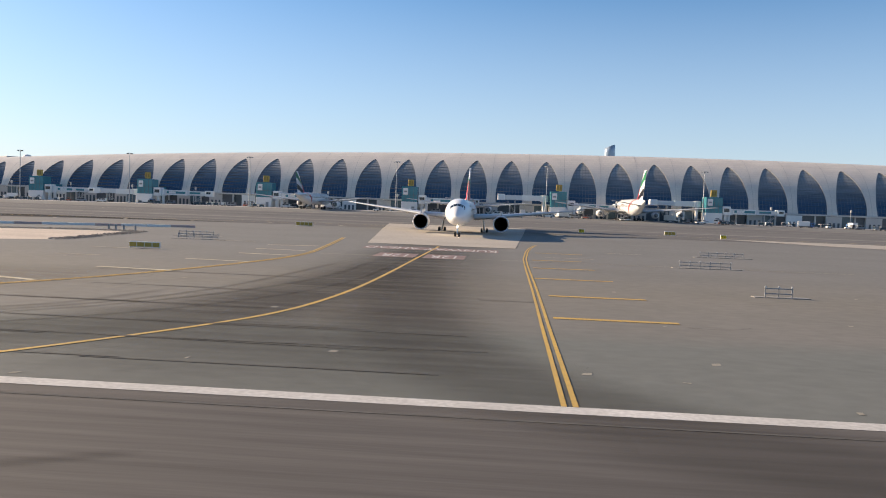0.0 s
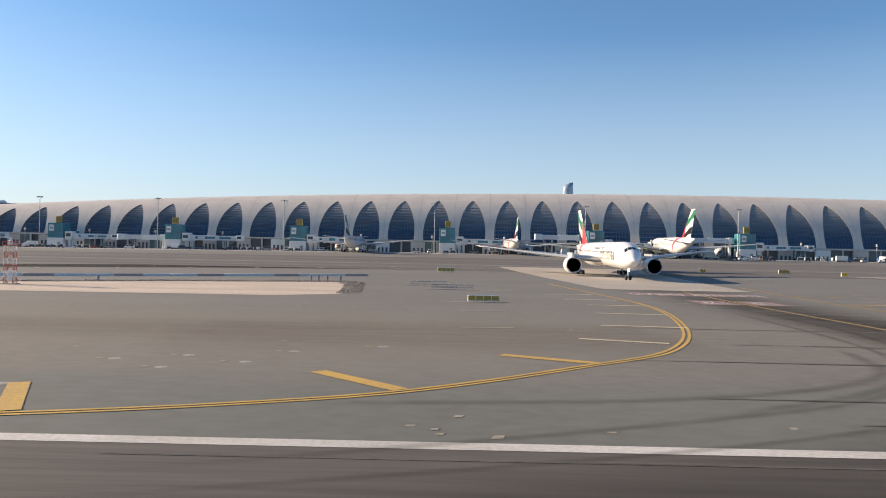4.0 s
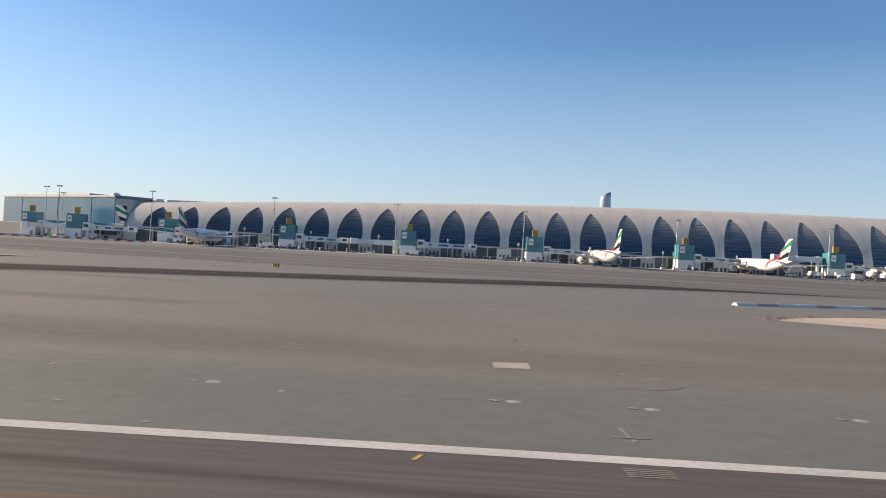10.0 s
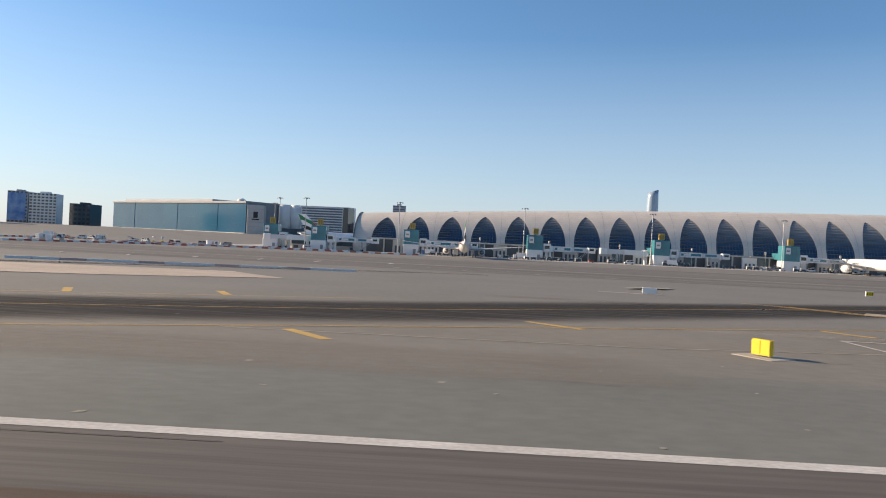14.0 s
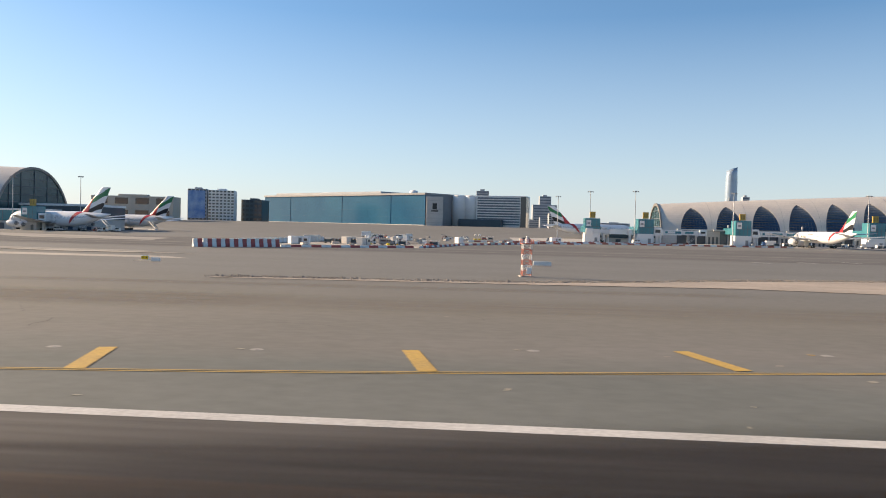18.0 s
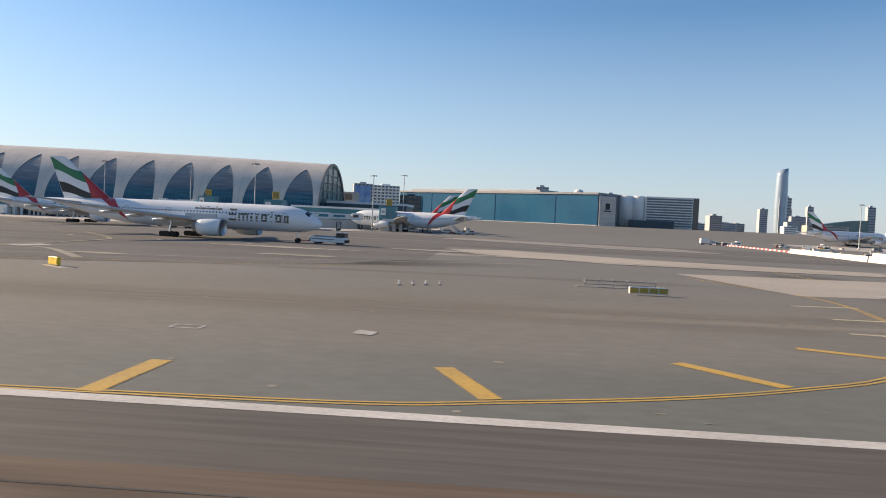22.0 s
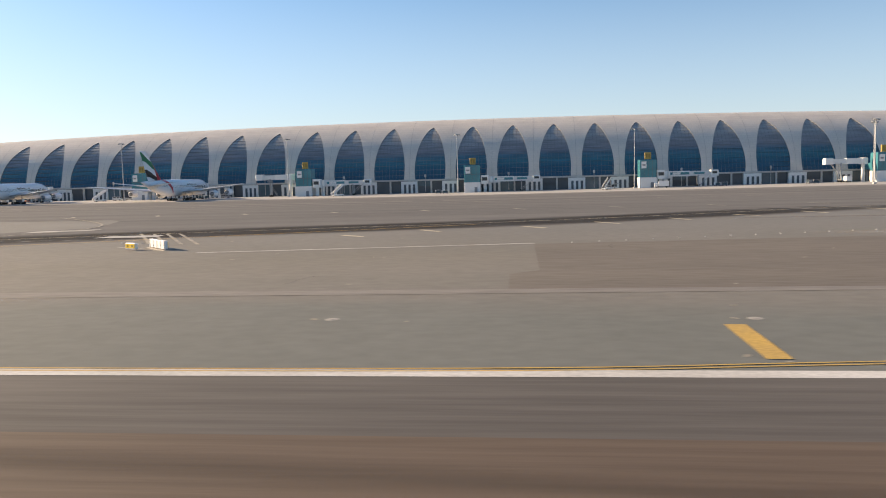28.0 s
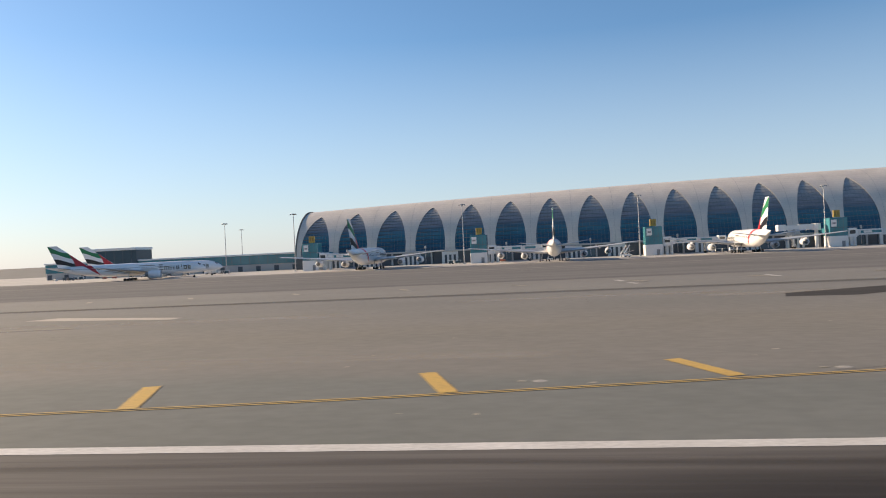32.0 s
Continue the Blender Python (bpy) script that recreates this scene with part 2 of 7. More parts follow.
# Frit print colours; the darkest stops are lifted a little for distance haze.
GLAZING = fritted_glass("blue_fritted_glazing", 9.0, 35.0, [(0.0, (0.02, 0.055, 0.11)), (0.25, (0.03, 0.075, 0.135)), (0.42, (0.1, 0.13, 0.16)), (0.7, (0.25, 0.25, 0.25)), (1.0, (0.35, 0.34, 0.32))])
GLAZING_TEAL = fritted_glass("teal_fritted_glazing", 6.0, 36.0, [(0.0, (0.014, 0.07, 0.12)), (0.2, (0.016, 0.095, 0.15)), (0.3, (0.03, 0.15, 0.2)), (0.42, (0.06, 0.15, 0.2)), (0.5, (0.18, 0.195, 0.22)), (0.75, (0.32, 0.32, 0.315)), (1.0, (0.41, 0.39, 0.365))])
MULLION = material("mullion_metal", (0.1, 0.115, 0.13), 0.5, 0.0, 0.1)
WINDOW_BAR = material("window_bar_metal", (0.15, 0.165, 0.185), 0.45, 0.0, 0.1)
PODIUM = material("podium_panel", (0.52, 0.5, 0.47), 0.6, 0, 0.12, 1.0)
# Bay glass and door openings; the shade inside them is put into this colour.
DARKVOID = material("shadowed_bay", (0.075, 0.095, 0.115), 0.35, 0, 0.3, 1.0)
BAYGLASS = material("bay_glass", (0.1, 0.16, 0.19), 0.2, 0, 0.3, 1.0, spec=0.5)
TEAL = material("teal_glass", (0.055, 0.24, 0.28), 0.2, 0.0, 0.2, 1.0, 0, (0.035, 0.18, 0.22), spec=0.5)
WHITE = material("white_panel", (0.78, 0.77, 0.74), 0.45, 0, 0.08, 1.0)
PAINT = material("white_aircraft_paint", (0.82, 0.82, 0.82), 0.22, 0, 0.04, 1.0)
WINGGREY = material("wing_grey_paint", (0.5, 0.52, 0.54), 0.3, 0.2, 0.08)
METAL = material("bare_metal", (0.55, 0.55, 0.56), 0.3, 0.9, 0.1)
STEEL = material("galvanised_steel", (0.4, 0.41, 0.42), 0.45, 0.7, 0.15, 3)
BLACK = material("black_rubber", (0.02, 0.02, 0.02), 0.8, 0, 0.2, 3)
INTAKE = material("dark_intake", (0.09, 0.095, 0.11), 0.4, 0.5, 0.2)
RED = material("red_paint", (0.55, 0.03, 0.035), 0.35, 0, 0.08)
BARRIER_RED = material("faded_red_plastic", (0.5, 0.1, 0.09), 0.6, 0, 0.2, 2.0)
GREEN = material("green_paint", (0.01, 0.2, 0.08), 0.35, 0, 0.08)
TAILBLACK = material("black_paint", (0.012, 0.012, 0.016), 0.35, 0, 0.1)
GOLD = material("gold_paint", (0.17, 0.14, 0.095), 0.4, 0.1, 0.1)
GREY = material("grey_paint", (0.25, 0.26, 0.27), 0.5, 0, 0.1)
YELLOW = material("yellow_panel", (0.75, 0.5, 0.02), 0.45, 0, 0.1, 2)
WINDOW = material("window_glass", (0.02, 0.03, 0.04), 0.08, 0, 0.1, spec=0.8)
HQGLASS = material("blue_green_curtain_glass", (0.02, 0.1, 0.19), 0.16, 0.0, 0.25, 0.15, 0, (0.028, 0.13, 0.22), spec=0.25)
# Distance haze is put into the next two colours; small lamps share the grey.
HAZEGREY = material("haze_paled_grey", (0.44, 0.45, 0.46), 0.8, 0, 0.15, 0.4)
TOWERGLASS = material("haze_paled_tower_glass", (0.3, 0.38, 0.46), 0.25, 0.2, 0.15, 0.2, 0, (0.34, 0.42, 0.5))
STONE = material("boulder", (0.24, 0.215, 0.195), 0.9, 0, 0.4, 1.0, 0.3)
DARKBLUE = material("dark_blue_cladding", (0.035, 0.075, 0.1), 0.35, 0.1, 0.2, 0.8)
CREAM = material("cream_render", (0.5, 0.45, 0.38), 0.8, 0, 0.15, 0.5)
SCREENBLUE = material("blue_printed_screen", (0.05, 0.18, 0.45), 0.5, 0, 0.4, 1.0, 0, (0.25, 0.4, 0.6))
# Far hall's green glass, with the distance haze mixed into its colour.
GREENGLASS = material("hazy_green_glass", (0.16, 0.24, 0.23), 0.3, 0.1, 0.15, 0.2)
CONCRETE = material("barrier_concrete", (0.42, 0.38, 0.34), 0.85, 0, 0.25, 2.0)
MASTRED = material("mast_red", (0.55, 0.15, 0.1), 0.55, 0, 0.2, 2)


def worn_material(name, colour, strength, sharp=0.4, spec=0.05):
    """A stain or rubber deposit that thins out towards the edges of its band."""
    m = bpy.data.materials.new(name)
    m.use_nodes = True
    n, l = m.node_tree.nodes, m.node_tree.links
    b = n["Principled BSDF"]
    b.inputs["Base Color"].default_value = (*colour, 1)
    b.inputs["Roughness"].default_value = 0.9
    b.inputs["Specular IOR Level"].default_value = spec
    uv = n.new("ShaderNodeTexCoord")
    sep = n.new("ShaderNodeSeparateXYZ")
    l.new(uv.outputs["UV"], sep.inputs[0])
    ramps = []
    for k, lo, hi in ((0, 0.0, sharp), (1, 0.0, 0.12)):
        pp = n.new("ShaderNodeMath")
        pp.operation = "PINGPONG"
        pp.inputs[1].default_value = 0.5
        l.new(sep.outputs[k], pp.inputs[0])
        r = n.new("ShaderNodeMapRange")
        r.interpolation_type = "SMOOTHSTEP"
        r.inputs["From Min"].default_value, r.inputs["From Max"].default_value = lo, hi
        l.new(pp.outputs[0], r.inputs["Value"])
        ramps.append(r)
    mp = n.new("ShaderNodeMapping")
    mp.inputs["Scale"].default_value = (0.06, 1.0, 1.0)
    l.new(uv.outputs["Object"], mp.inputs["Vector"])
    noise = n.new("ShaderNodeTexNoise")
    noise.inputs["Scale"].default_value, noise.inputs["Detail"].default_value = 0.9, 4.0
    l.new(mp.outputs[0], noise.inputs["Vector"])
    nr = n.new("ShaderNodeMapRange")
    nr.inputs["From Min"].default_value, nr.inputs["From Max"].default_value = 0.3, 0.65
    nr.inputs["To Min"].default_value, nr.inputs["To Max"].default_value = strength * 0.55, strength
    l.new(noise.outputs[0], nr.inputs["Value"])
    m1, m2 = n.new("ShaderNodeMath"), n.new("ShaderNodeMath")
    m1.operation = m2.operation = "MULTIPLY"
    l.new(ramps[0].outputs[0], m1.inputs[0])
    l.new(ramps[1].outputs[0], m1.inputs[1])
    l.new(m1.outputs[0], m2.inputs[0])
    l.new(nr.outputs[0], m2.inputs[1])
    l.new(m2.outputs[0], b.inputs["Alpha"])
    return m


SOFTDARK = worn_material("rubber_deposit", (0.045, 0.043, 0.044), 0.88, 0.3)
SOFTLANE = worn_material("thin_rubber_deposit", (0.075, 0.071, 0.068), 0.36, 0.4)
SOFTBROWN = worn_material("brown_dust", (0.27, 0.242, 0.208), 0.5, 0.5, 0.2)
SOFTPALE = worn_material("pale_dust", (0.42, 0.385, 0.335), 0.4, 0.5, 0.2)
TAXIDARK = material("taxiway_asphalt", (0.186, 0.18, 0.172), 1.0, 0, 0.3, 0.8, 0.2, (0.148, 0.144, 0.14), (0.08, 1, 1), spec=0.05)


# ---- helpers of the scene ----
def mesh_of(name, verts, faces, mats, index=None, smooth=False):
    me = bpy.data.meshes.new(name)
    me.from_pydata([tuple(v) for v in verts], [], faces)
    for m in mats if isinstance(mats, (list, tuple)) else [mats]:
        me.materials.append(m)
    if index is not None:
        me.polygons.foreach_set("material_index", index)
    if smooth:
        me.polygons.foreach_set("use_smooth", [True] * len(me.polygons))
    me.update()
    return me


class Shape:
    """Collects faces of one mesh."""

    def __init__(self):
        self.v, self.f, self.i = [], [], []

    def add(self, verts, faces, mat=0):
        o = len(self.v)
        self.v += [tuple(p) for p in verts]
        self.f += [tuple(o + k for k in f) for f in faces]
        self.i += [mat] * len(faces)
        return self

    def box(self, x0, x1, y0, y1, z0, z1, mat=0):
        v = [(x0, y0, z0), (x1, y0, z0), (x1, y1, z0), (x0, y1, z0), (x0, y0, z1), (x1, y0, z1), (x1, y1, z1), (x0, y1, z1)]
        return self.add(v, [(3, 2, 1, 0), (4, 5, 6, 7), (0, 1, 5, 4), (1, 2, 6, 5), (2, 3, 7, 6), (3, 0, 4, 7)], mat)

    def soft_box(self, x0, x1, y0, y1, z0, z1, c=0.1, mat=0):
        """A box with chamfered upright and upper edges."""
        ring = lambda d, z: [(x0 + c + d, y0 + d, z), (x1 - c - d, y0 + d, z), (x1 - d, y0 + c + d, z), (x1 - d, y1 - c - d, z), (x1 - c - d, y1 - d, z), (x0 + c + d, y1 - d, z), (x0 + d, y1 - c - d, z), (x0 + d, y0 + c + d, z)]
        return self.rings([ring(0, z0), ring(0, z1 - c), ring(c * 0.8, z1)], mat)

    def rings(self, rings, mat=0, caps=True):
        n = len(rings[0])
        v = [p for r in rings for p in r]
        f = [(k * n + j, k * n + (j + 1) % n, (k + 1) * n + (j + 1) % n, (k + 1) * n + j) for k in range(len(rings) - 1) for j in range(n)]
        if caps:
            f += [tuple(range(n - 1, -1, -1)), tuple((len(rings) - 1) * n + j for j in range(n))]
        return self.add(v, f, mat)

    def tube(self, a, b, r0, r1=None, n=8, mat=0):
        a, b = Vector(a), Vector(b)
        w = (b - a).normalized()
        u = w.orthogonal().normalized()
        t = w.cross(u)
        r1 = r0 if r1 is None else r1
        ring = lambda c, r: [c + (u * math.cos(k * math.tau / n) + t * math.sin(k * math.tau / n)) * r for k in range(n)]
        return self.rings([ring(a, r0), ring(b, r1)], mat)

    def lathe(self, profile, axis="x", centre=(0, 0, 0), n=24, mat=0):
        """profile: (along, radius) pairs round an axis."""
        c = Vector(centre)
        rings = []
        for s, r in profile:
            ring = []
            for k in range(n):
                p, q = r * math.cos(k * math.tau / n), r * math.sin(k * math.tau / n)
                ring.append(c + Vector({"x": (s, p, q), "y": (p, s, q), "z": (p, q, s)}[axis]))
            rings.append(ring)
        return self.rings(rings, mat)

    def mesh(self, name, mats, smooth=False):
        return mesh_of(name, self.v, self.f, mats, self.i, smooth)


def part(name, shape, mat, parent=None, label="", smooth=False):
    ob = new(name, shape.mesh(name, mat, smooth) if isinstance(shape, Shape) else shape)
    if parent:
        ob.parent = parent
    if label:
        ob["label"] = label
    return ob


def thing(name, label, category, m=None, group="", kind=""):
    ob = new(name)
    ob.empty_display_size = 1.0
    if m is not None:
        ob.matrix_basis = m
    return tagged(ob, label, category, group, kind)


def strip(points, width, closed=False):
    """A flat band along a line of points on the ground."""
    pts = [Vector(p) for p in points]
    left, right = [], []
    for k, p in enumerate(pts):
        a = pts[max(k - 1, 0)]
        b = pts[min(k + 1, len(pts) - 1)]
        d = (b - a).normalized()
        nrm = Vector((-d.y, d.x, 0)) * width / 2
        left.append(p + nrm)
        right.append(p - nrm)
    v = left + right
    n = len(pts)
    return v, [(n + k, n + k + 1, k + 1, k) for k in range(n - 1)]


def smooth_line(points, step=12):
    """A rounded line through a few points."""
    p = [Vector(q) for q in points]
    p = [p[0] * 2 - p[1]] + p + [p[-1] * 2 - p[-2]]
    out = []
    for k in range(1, len(p) - 2):
        for j in range(step):
            t = j / step
            a, b, c, d = p[k - 1 : k + 3]
            out.append(0.5 * (2 * b + (c - a) * t + (2 * a - 5 * b + 4 * c - d) * t * t + (3 * b - a - 3 * c + d) * t**3))
    return out + [p[-2]]


LINE_Z = 0.05
LAID = []


def short_steps(points, most=4.0):
    """The same line with points put in wherever it climbs or falls across the ground for more than a few metres."""
    out = [points[0]]
    for (x0, y0), (x1, y1) in zip(points, points[1:]):
        n = max(1, math.ceil(abs(y1 - y0) / most))
        out += [(x0 + (x1 - x0) * k / n, y0 + (y1 - y0) * k / n) for k in range(1, n + 1)]
    return out


def marking(name, label, mat, bands, z=LINE_Z, category="road marking", low=0.32):
    """bands: (points, width) pairs that make one painted marking."""
    sh = Shape()
    LAID.append(name)
    z = z * low + 0.00025 * (len(LAID) % 41)
    for pts, width in bands:
        v, f = strip([(x, y, z) for x, y in short_steps(pts)], width)
        sh.add(v, f)
    return tagged(part(name, sh, mat), label, category, kind="structure")


def bar(x0, y0, x1, y1, w):
    return ([(x0, y0), (x1, y1)], w)


def soft_band(name, label, category, points, width, mat, lift, step=8):
    """A worn band along a rounded line; its UV runs across and along it so that the material can thin it out."""
    pts = smooth_line([(x, y, 0) for x, y in points], step)
    v, f = strip(pts, width)
    LAID.append(name)
    lift = lift * 0.32 + 0.00012 * (len(LAID) % 41)
    n, m = len(pts), max(1, math.ceil(width / 2.2))
    rows = []
    for j in range(m + 1):
        u = j / m
        for k in range(n):
            p = v[k] * (1 - u) + v[n + k] * u
            rows.append((p.x, p.y, gz(p.x, p.y) + lift))
    faces = [(j * n + k, j * n + k + 1, (j + 1) * n + k + 1, (j + 1) * n + k) for j in range(m) for k in range(n - 1)]
    d, e, g = (Vector(rows[k]) for k in faces[0][:3])
    if (e - d).cross(g - e).z < 0:
        faces = [q[::-1] for q in faces]
    me = Shape().add(rows, faces).mesh(name, mat)
    layer = me.uv_layers.new(name="worn")
    for loop in me.loops:
        j, k = divmod(loop.vertex_index, n)
        layer.data[loop.index].uv = (j / m, k / (n - 1))
    return tagged(part(name, me, mat), label, category, kind="structure")

# ---- ground ----
EDGE = 26.45


def ease(a, b, v):
    t = min(1.0, max(0.0, (v - a) / (b - a)))
    return t * t * (3 - 2 * t)


def gz(x, y):
    """Height of the ground: level by the runway; slight grades towards the aprons fit building feet to the camera's
    view.
    """
    c = 3.0 - 3.0 * ease(-50, -520, x) if x > -520 else -1.8 * ease(-700, -1050, x)
    if x <= -50 and x > -520:
        c = 3.0 * (1 - min(1.0, (-50 - x) / 470))
    if x <= -700:
        c = -1.8 * min(1.0, (-700 - x) / 350)
    return c * ease(135, 430, y) + 9.0 * ease(560, 880, y)


def axis(stops):
    out = []
    for a, b, n in stops:
        out += [a + (b - a) * k / n for k in range(n)]
    return out + [stops[-1][1]]


def sheet(name, label, mat, corners, z, category="ground"):
    return tagged(part(name, Shape().add([(x, y, z * 0.32) for x, y in corners], [tuple(range(len(corners)))]), mat), label, category, kind="structure")


def drape(name, label, mat, xs, ys, lift, category="ground", bend=None):
    """A sheet that follows the ground, between rows of x and y; bend shifts y along x."""
    bend = bend or (lambda x: 0.0)
    v = [(x, y + bend(x), gz(x, y + bend(x)) + lift) for y in ys for x in xs]
    n = len(xs)
    f = [(j * n + i, j * n + i + 1, (j + 1) * n + i + 1, (j + 1) * n + i) for j in range(len(ys) - 1) for i in range(n - 1)]
    return tagged(part(name, Shape().add(v, f), mat), label, category, kind="structure")


XS = axis([(-6000, -1800, 6), (-1800, 400, 88), (400, 6000, 8)])
drape("ground", "grey weathered airfield asphalt reaching to the horizon", ASPHALT, XS, [-3000, -200, -60] + axis([(10, 130, 60), (130, 1000, 60), (1000, 7000, 6)]), 0.0)
sheet("runway", "dark brownish runway asphalt with long tyre streaks", RUNWAY, [(-2600, -36), (900, -36), (900, EDGE - 0.4), (-2600, EDGE - 0.4)], 0.02, "runway")
sheet("runway_centre_band", "dark rubbered brown middle band of the runway", RUBBER, [(-2600, -14), (-100, -14), (-90, 19.8), (-2600, 19.8)], 0.03, "runway")
marking("runway_edge_line", "broad white painted runway edge stripe", WHITE_LINE, [bar(-2600, EDGE, 900, EDGE, 0.95)])
marking("runway_edge_line", "broad white painted runway edge stripe", WHITE_LINE, [bar(-2600, -33, 900, -33, 0.95)])

# aprons and the parallel taxiways
LX = axis([(-1900, 500, 96)])
drape("apron", "pale concrete apron in front of the concourses", APRON, axis([(-470, 500, 40)]), axis([(402, 600, 12)]), 0.03, "apron")
drape("apron", "pale concrete apron in front of the concourses", APRON, axis([(-1900, -745, 48)]), axis([(352, 600, 16)]), 0.03, "apron")
drape("taxiway", "dark rubbered parallel taxiway", TAXIDARK, axis([(-690, 500, 48)]), axis([(205, 335, 10)]), 0.03, "taxiway")
drape("taxiway", "dark rubbered parallel taxiway", TAXIDARK, axis([(-1900, -690, 48)]), axis([(146, 335, 14)]), 0.03, "taxiway")
drape("taxiway_shoulder", "worn pale shoulder stripe beside the taxiway", PALEASPHALT, LX, [246, 251], 0.035, "taxiway")
drape("taxiway_shoulder", "worn pale shoulder stripe beside the taxiway", PALEASPHALT, LX, [322, 330], 0.035, "taxiway")


def ground_line(name, label, mat, x0, x1, y, w, lift=0.08):
    pts = axis([(x0, x1, max(2, int(abs(x1 - x0) / 40)))])
    v, f = strip([(x, y, 0) for x in pts], w)
    v = [(p.x, p.y, gz(p.x, p.y) + lift) for p in v]
    return tagged(part(name, Shape().add(v, f), mat), label, "road marking", kind="structure")


ground_line("taxiway_line", "yellow taxiway centre line", PALE_LINE, -1900, 500, 290, 0.5)
ground_line("taxiway_line", "yellow taxiway centre line", PALE_LINE, -1900, 500, 223, 0.5)
DASHES = [(-1820 + 19.5 * k, 160 if k > 33 else 131) for k in range(64)] + [(-330 + 19.5 * k, 212) for k in range(6)] + [(-168 + 14.5 * k, 157 + 8.0 * k) for k in range(7)] + [(-60 + 19.5 * k, 208) for k in range(26)]
for x, y in DASHES:
    if not -720 < x < -600:
        marking("taxiway_dash", "pale worn taxiway edge dash", PALE_LINE, [bar(x, y - 2.2, x - 2.6, y + 2.6, 0.9)], gz(x, y) + 0.06, low=1.0)

for x0, y0, x1, y1 in ((-417.3, 200.1, -414.9, 192.8), (-403, 208.3, -400.7, 200.7), (-387.8, 216.9, -386.2, 208.7), (-371.5, 226, -370.7, 217), (-356.1, 234.5, -355.8, 224), (-335.2, 246, -335.4, 235)):
    marking("taxiway_dash", "white worn taxiway edge dash", PANEL_PAINT, [bar(x0, y0, x1, y1, 1.0)], gz(x1, y1) + 0.12, low=1.0)

# ---- the two vaulted concourses ----


def concourse(x0, y0, turn, pitch, count, mid, rise, label, glass_mat, foot=9.5, blank=0.0):
    """A long vaulted hall of bays; local x runs along it, y goes in, bay k is centred at k * pitch. The vault swells towards bay mid."""
    ob = thing("concourse", label, "terminal", pose(x0, y0, 0, 0, 0, math.degrees(turn)))
    a0, b0, tip0 = 45.0, rise + 5.8, rise

    def size(x):
        return 1 - 8.45 / rise * ((x / pitch - mid) / 18.5) ** 2

    def at(x, th, inset=0.0):
        k = size(x)
        a, b = a0 * k - inset, b0 * k - inset
        yc = a0 - 22.0
        return (x, yc - a * math.cos(th), b * math.sin(th))

    th_foot = math.asin(foot / b0)
    th_tip = math.asin(tip0 / b0)
    rows = 14

    def half(s):
        return 0.385 * pitch * (1 - s**2.6) ** 0.75 * (0.94 + 0.06 * min(1, s * 4)) if s < 1 else 0.0

    zs = [foot + (tip0 - foot) * (1 - (1 - j / rows) ** 1.35) for j in range(rows + 1)]
    ths = [math.asin(z / b0) for z in zs]
    for k in range(count):
        xc = k * pitch
        shell, frit, glass = Shape(), Shape(), Shape()
        bars = []
        for j in range(rows):
            s0, s1 = ((zs[j + i] - foot) / (tip0 - foot) for i in (0, 1))
            w0, w1 = half(s0), half(s1)
            for sg in (-1, 1):
                e0 = xc + sg * pitch / 2
                i0, i1 = xc + sg * w0, xc + sg * w1
                q = [at(e0, ths[j]), at(i0, ths[j]), at(i1, ths[j + 1]), at(e0, ths[j + 1])]
                shell.add(q, [(0, 1, 2, 3)] if sg < 0 else [(3, 2, 1, 0)])
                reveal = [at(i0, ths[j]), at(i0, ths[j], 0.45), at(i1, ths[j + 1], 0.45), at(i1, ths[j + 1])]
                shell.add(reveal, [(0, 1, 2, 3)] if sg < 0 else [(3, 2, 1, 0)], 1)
            pane = [at(xc - w0, ths[j], 0.35), at(xc + w0, ths[j], 0.35), at(xc + w1, ths[j + 1], 0.35), at(xc - w1, ths[j + 1], 0.35)]
            (glass if s1 < 0.46 else frit).add(pane, [(0, 1, 2, 3)])
        for j in range(1, rows):
            w0 = half((zs[j] - foot) / (tip0 - foot))
            if w0 > 0.6:
                u, d = at(xc - w0, ths[j] - 0.0025, 0.25), at(xc + w0, ths[j] + 0.0025, 0.25)
                bars.append(Shape().add([u, (d[0], u[1], u[2]), d, (u[0], d[1], d[2])], [(0, 1, 2, 3)]))
        for c in range(-4, 5):
            xx = c * 0.085 * pitch
            up = [j for j in range(rows + 1) if half((zs[j] - foot) / (tip0 - foot)) > abs(xx) + 0.1]
            post = Shape()
            for j in up[:-1]:
                p, q = ths[j], ths[j + 1]
                post.add([at(xc + xx - 0.06, p, 0.25), at(xc + xx + 0.06, p, 0.25), at(xc + xx + 0.06, q, 0.25), at(xc + xx - 0.06, q, 0.25)], [(0, 1, 2, 3)])
            if post.f:
                bars.append(post)
        over = [th_tip + (math.pi - 0.2 - th_tip) * j / 16 for j in range(17)]
        xs = [xc - pitch / 2, xc, xc + pitch / 2]
        for j in range(16):
            for i in (0, 1):
                shell.add([at(xs[i], over[j]), at(xs[i + 1], over[j]), at(xs[i + 1], over[j + 1]), at(xs[i], over[j + 1])], [(0, 1, 2, 3)])
        # rear wall down to the ground
        shell.add([at(xs[0], math.pi - 0.2), at(xs[2], math.pi - 0.2), (xs[2], at(xs[2], math.pi - 0.2)[1], -2), (xs[0], at(xs[0], math.pi - 0.2)[1], -2)], [(3, 2, 1, 0)])
        part("roof_bay", shell, [CLADDING, REVEAL], ob)
        window = part("arch_window", glass, glass_mat, ob, "pointed arch window with dark blue glazing")
        part("fritted_panes", frit, glass_mat, window)
        joined = Shape()
        for b in bars:
            joined.add(b.v, b.f)
        part("mullions", joined, WINDOW_BAR, window)["kind"] = "stuff"
        seam = Shape()
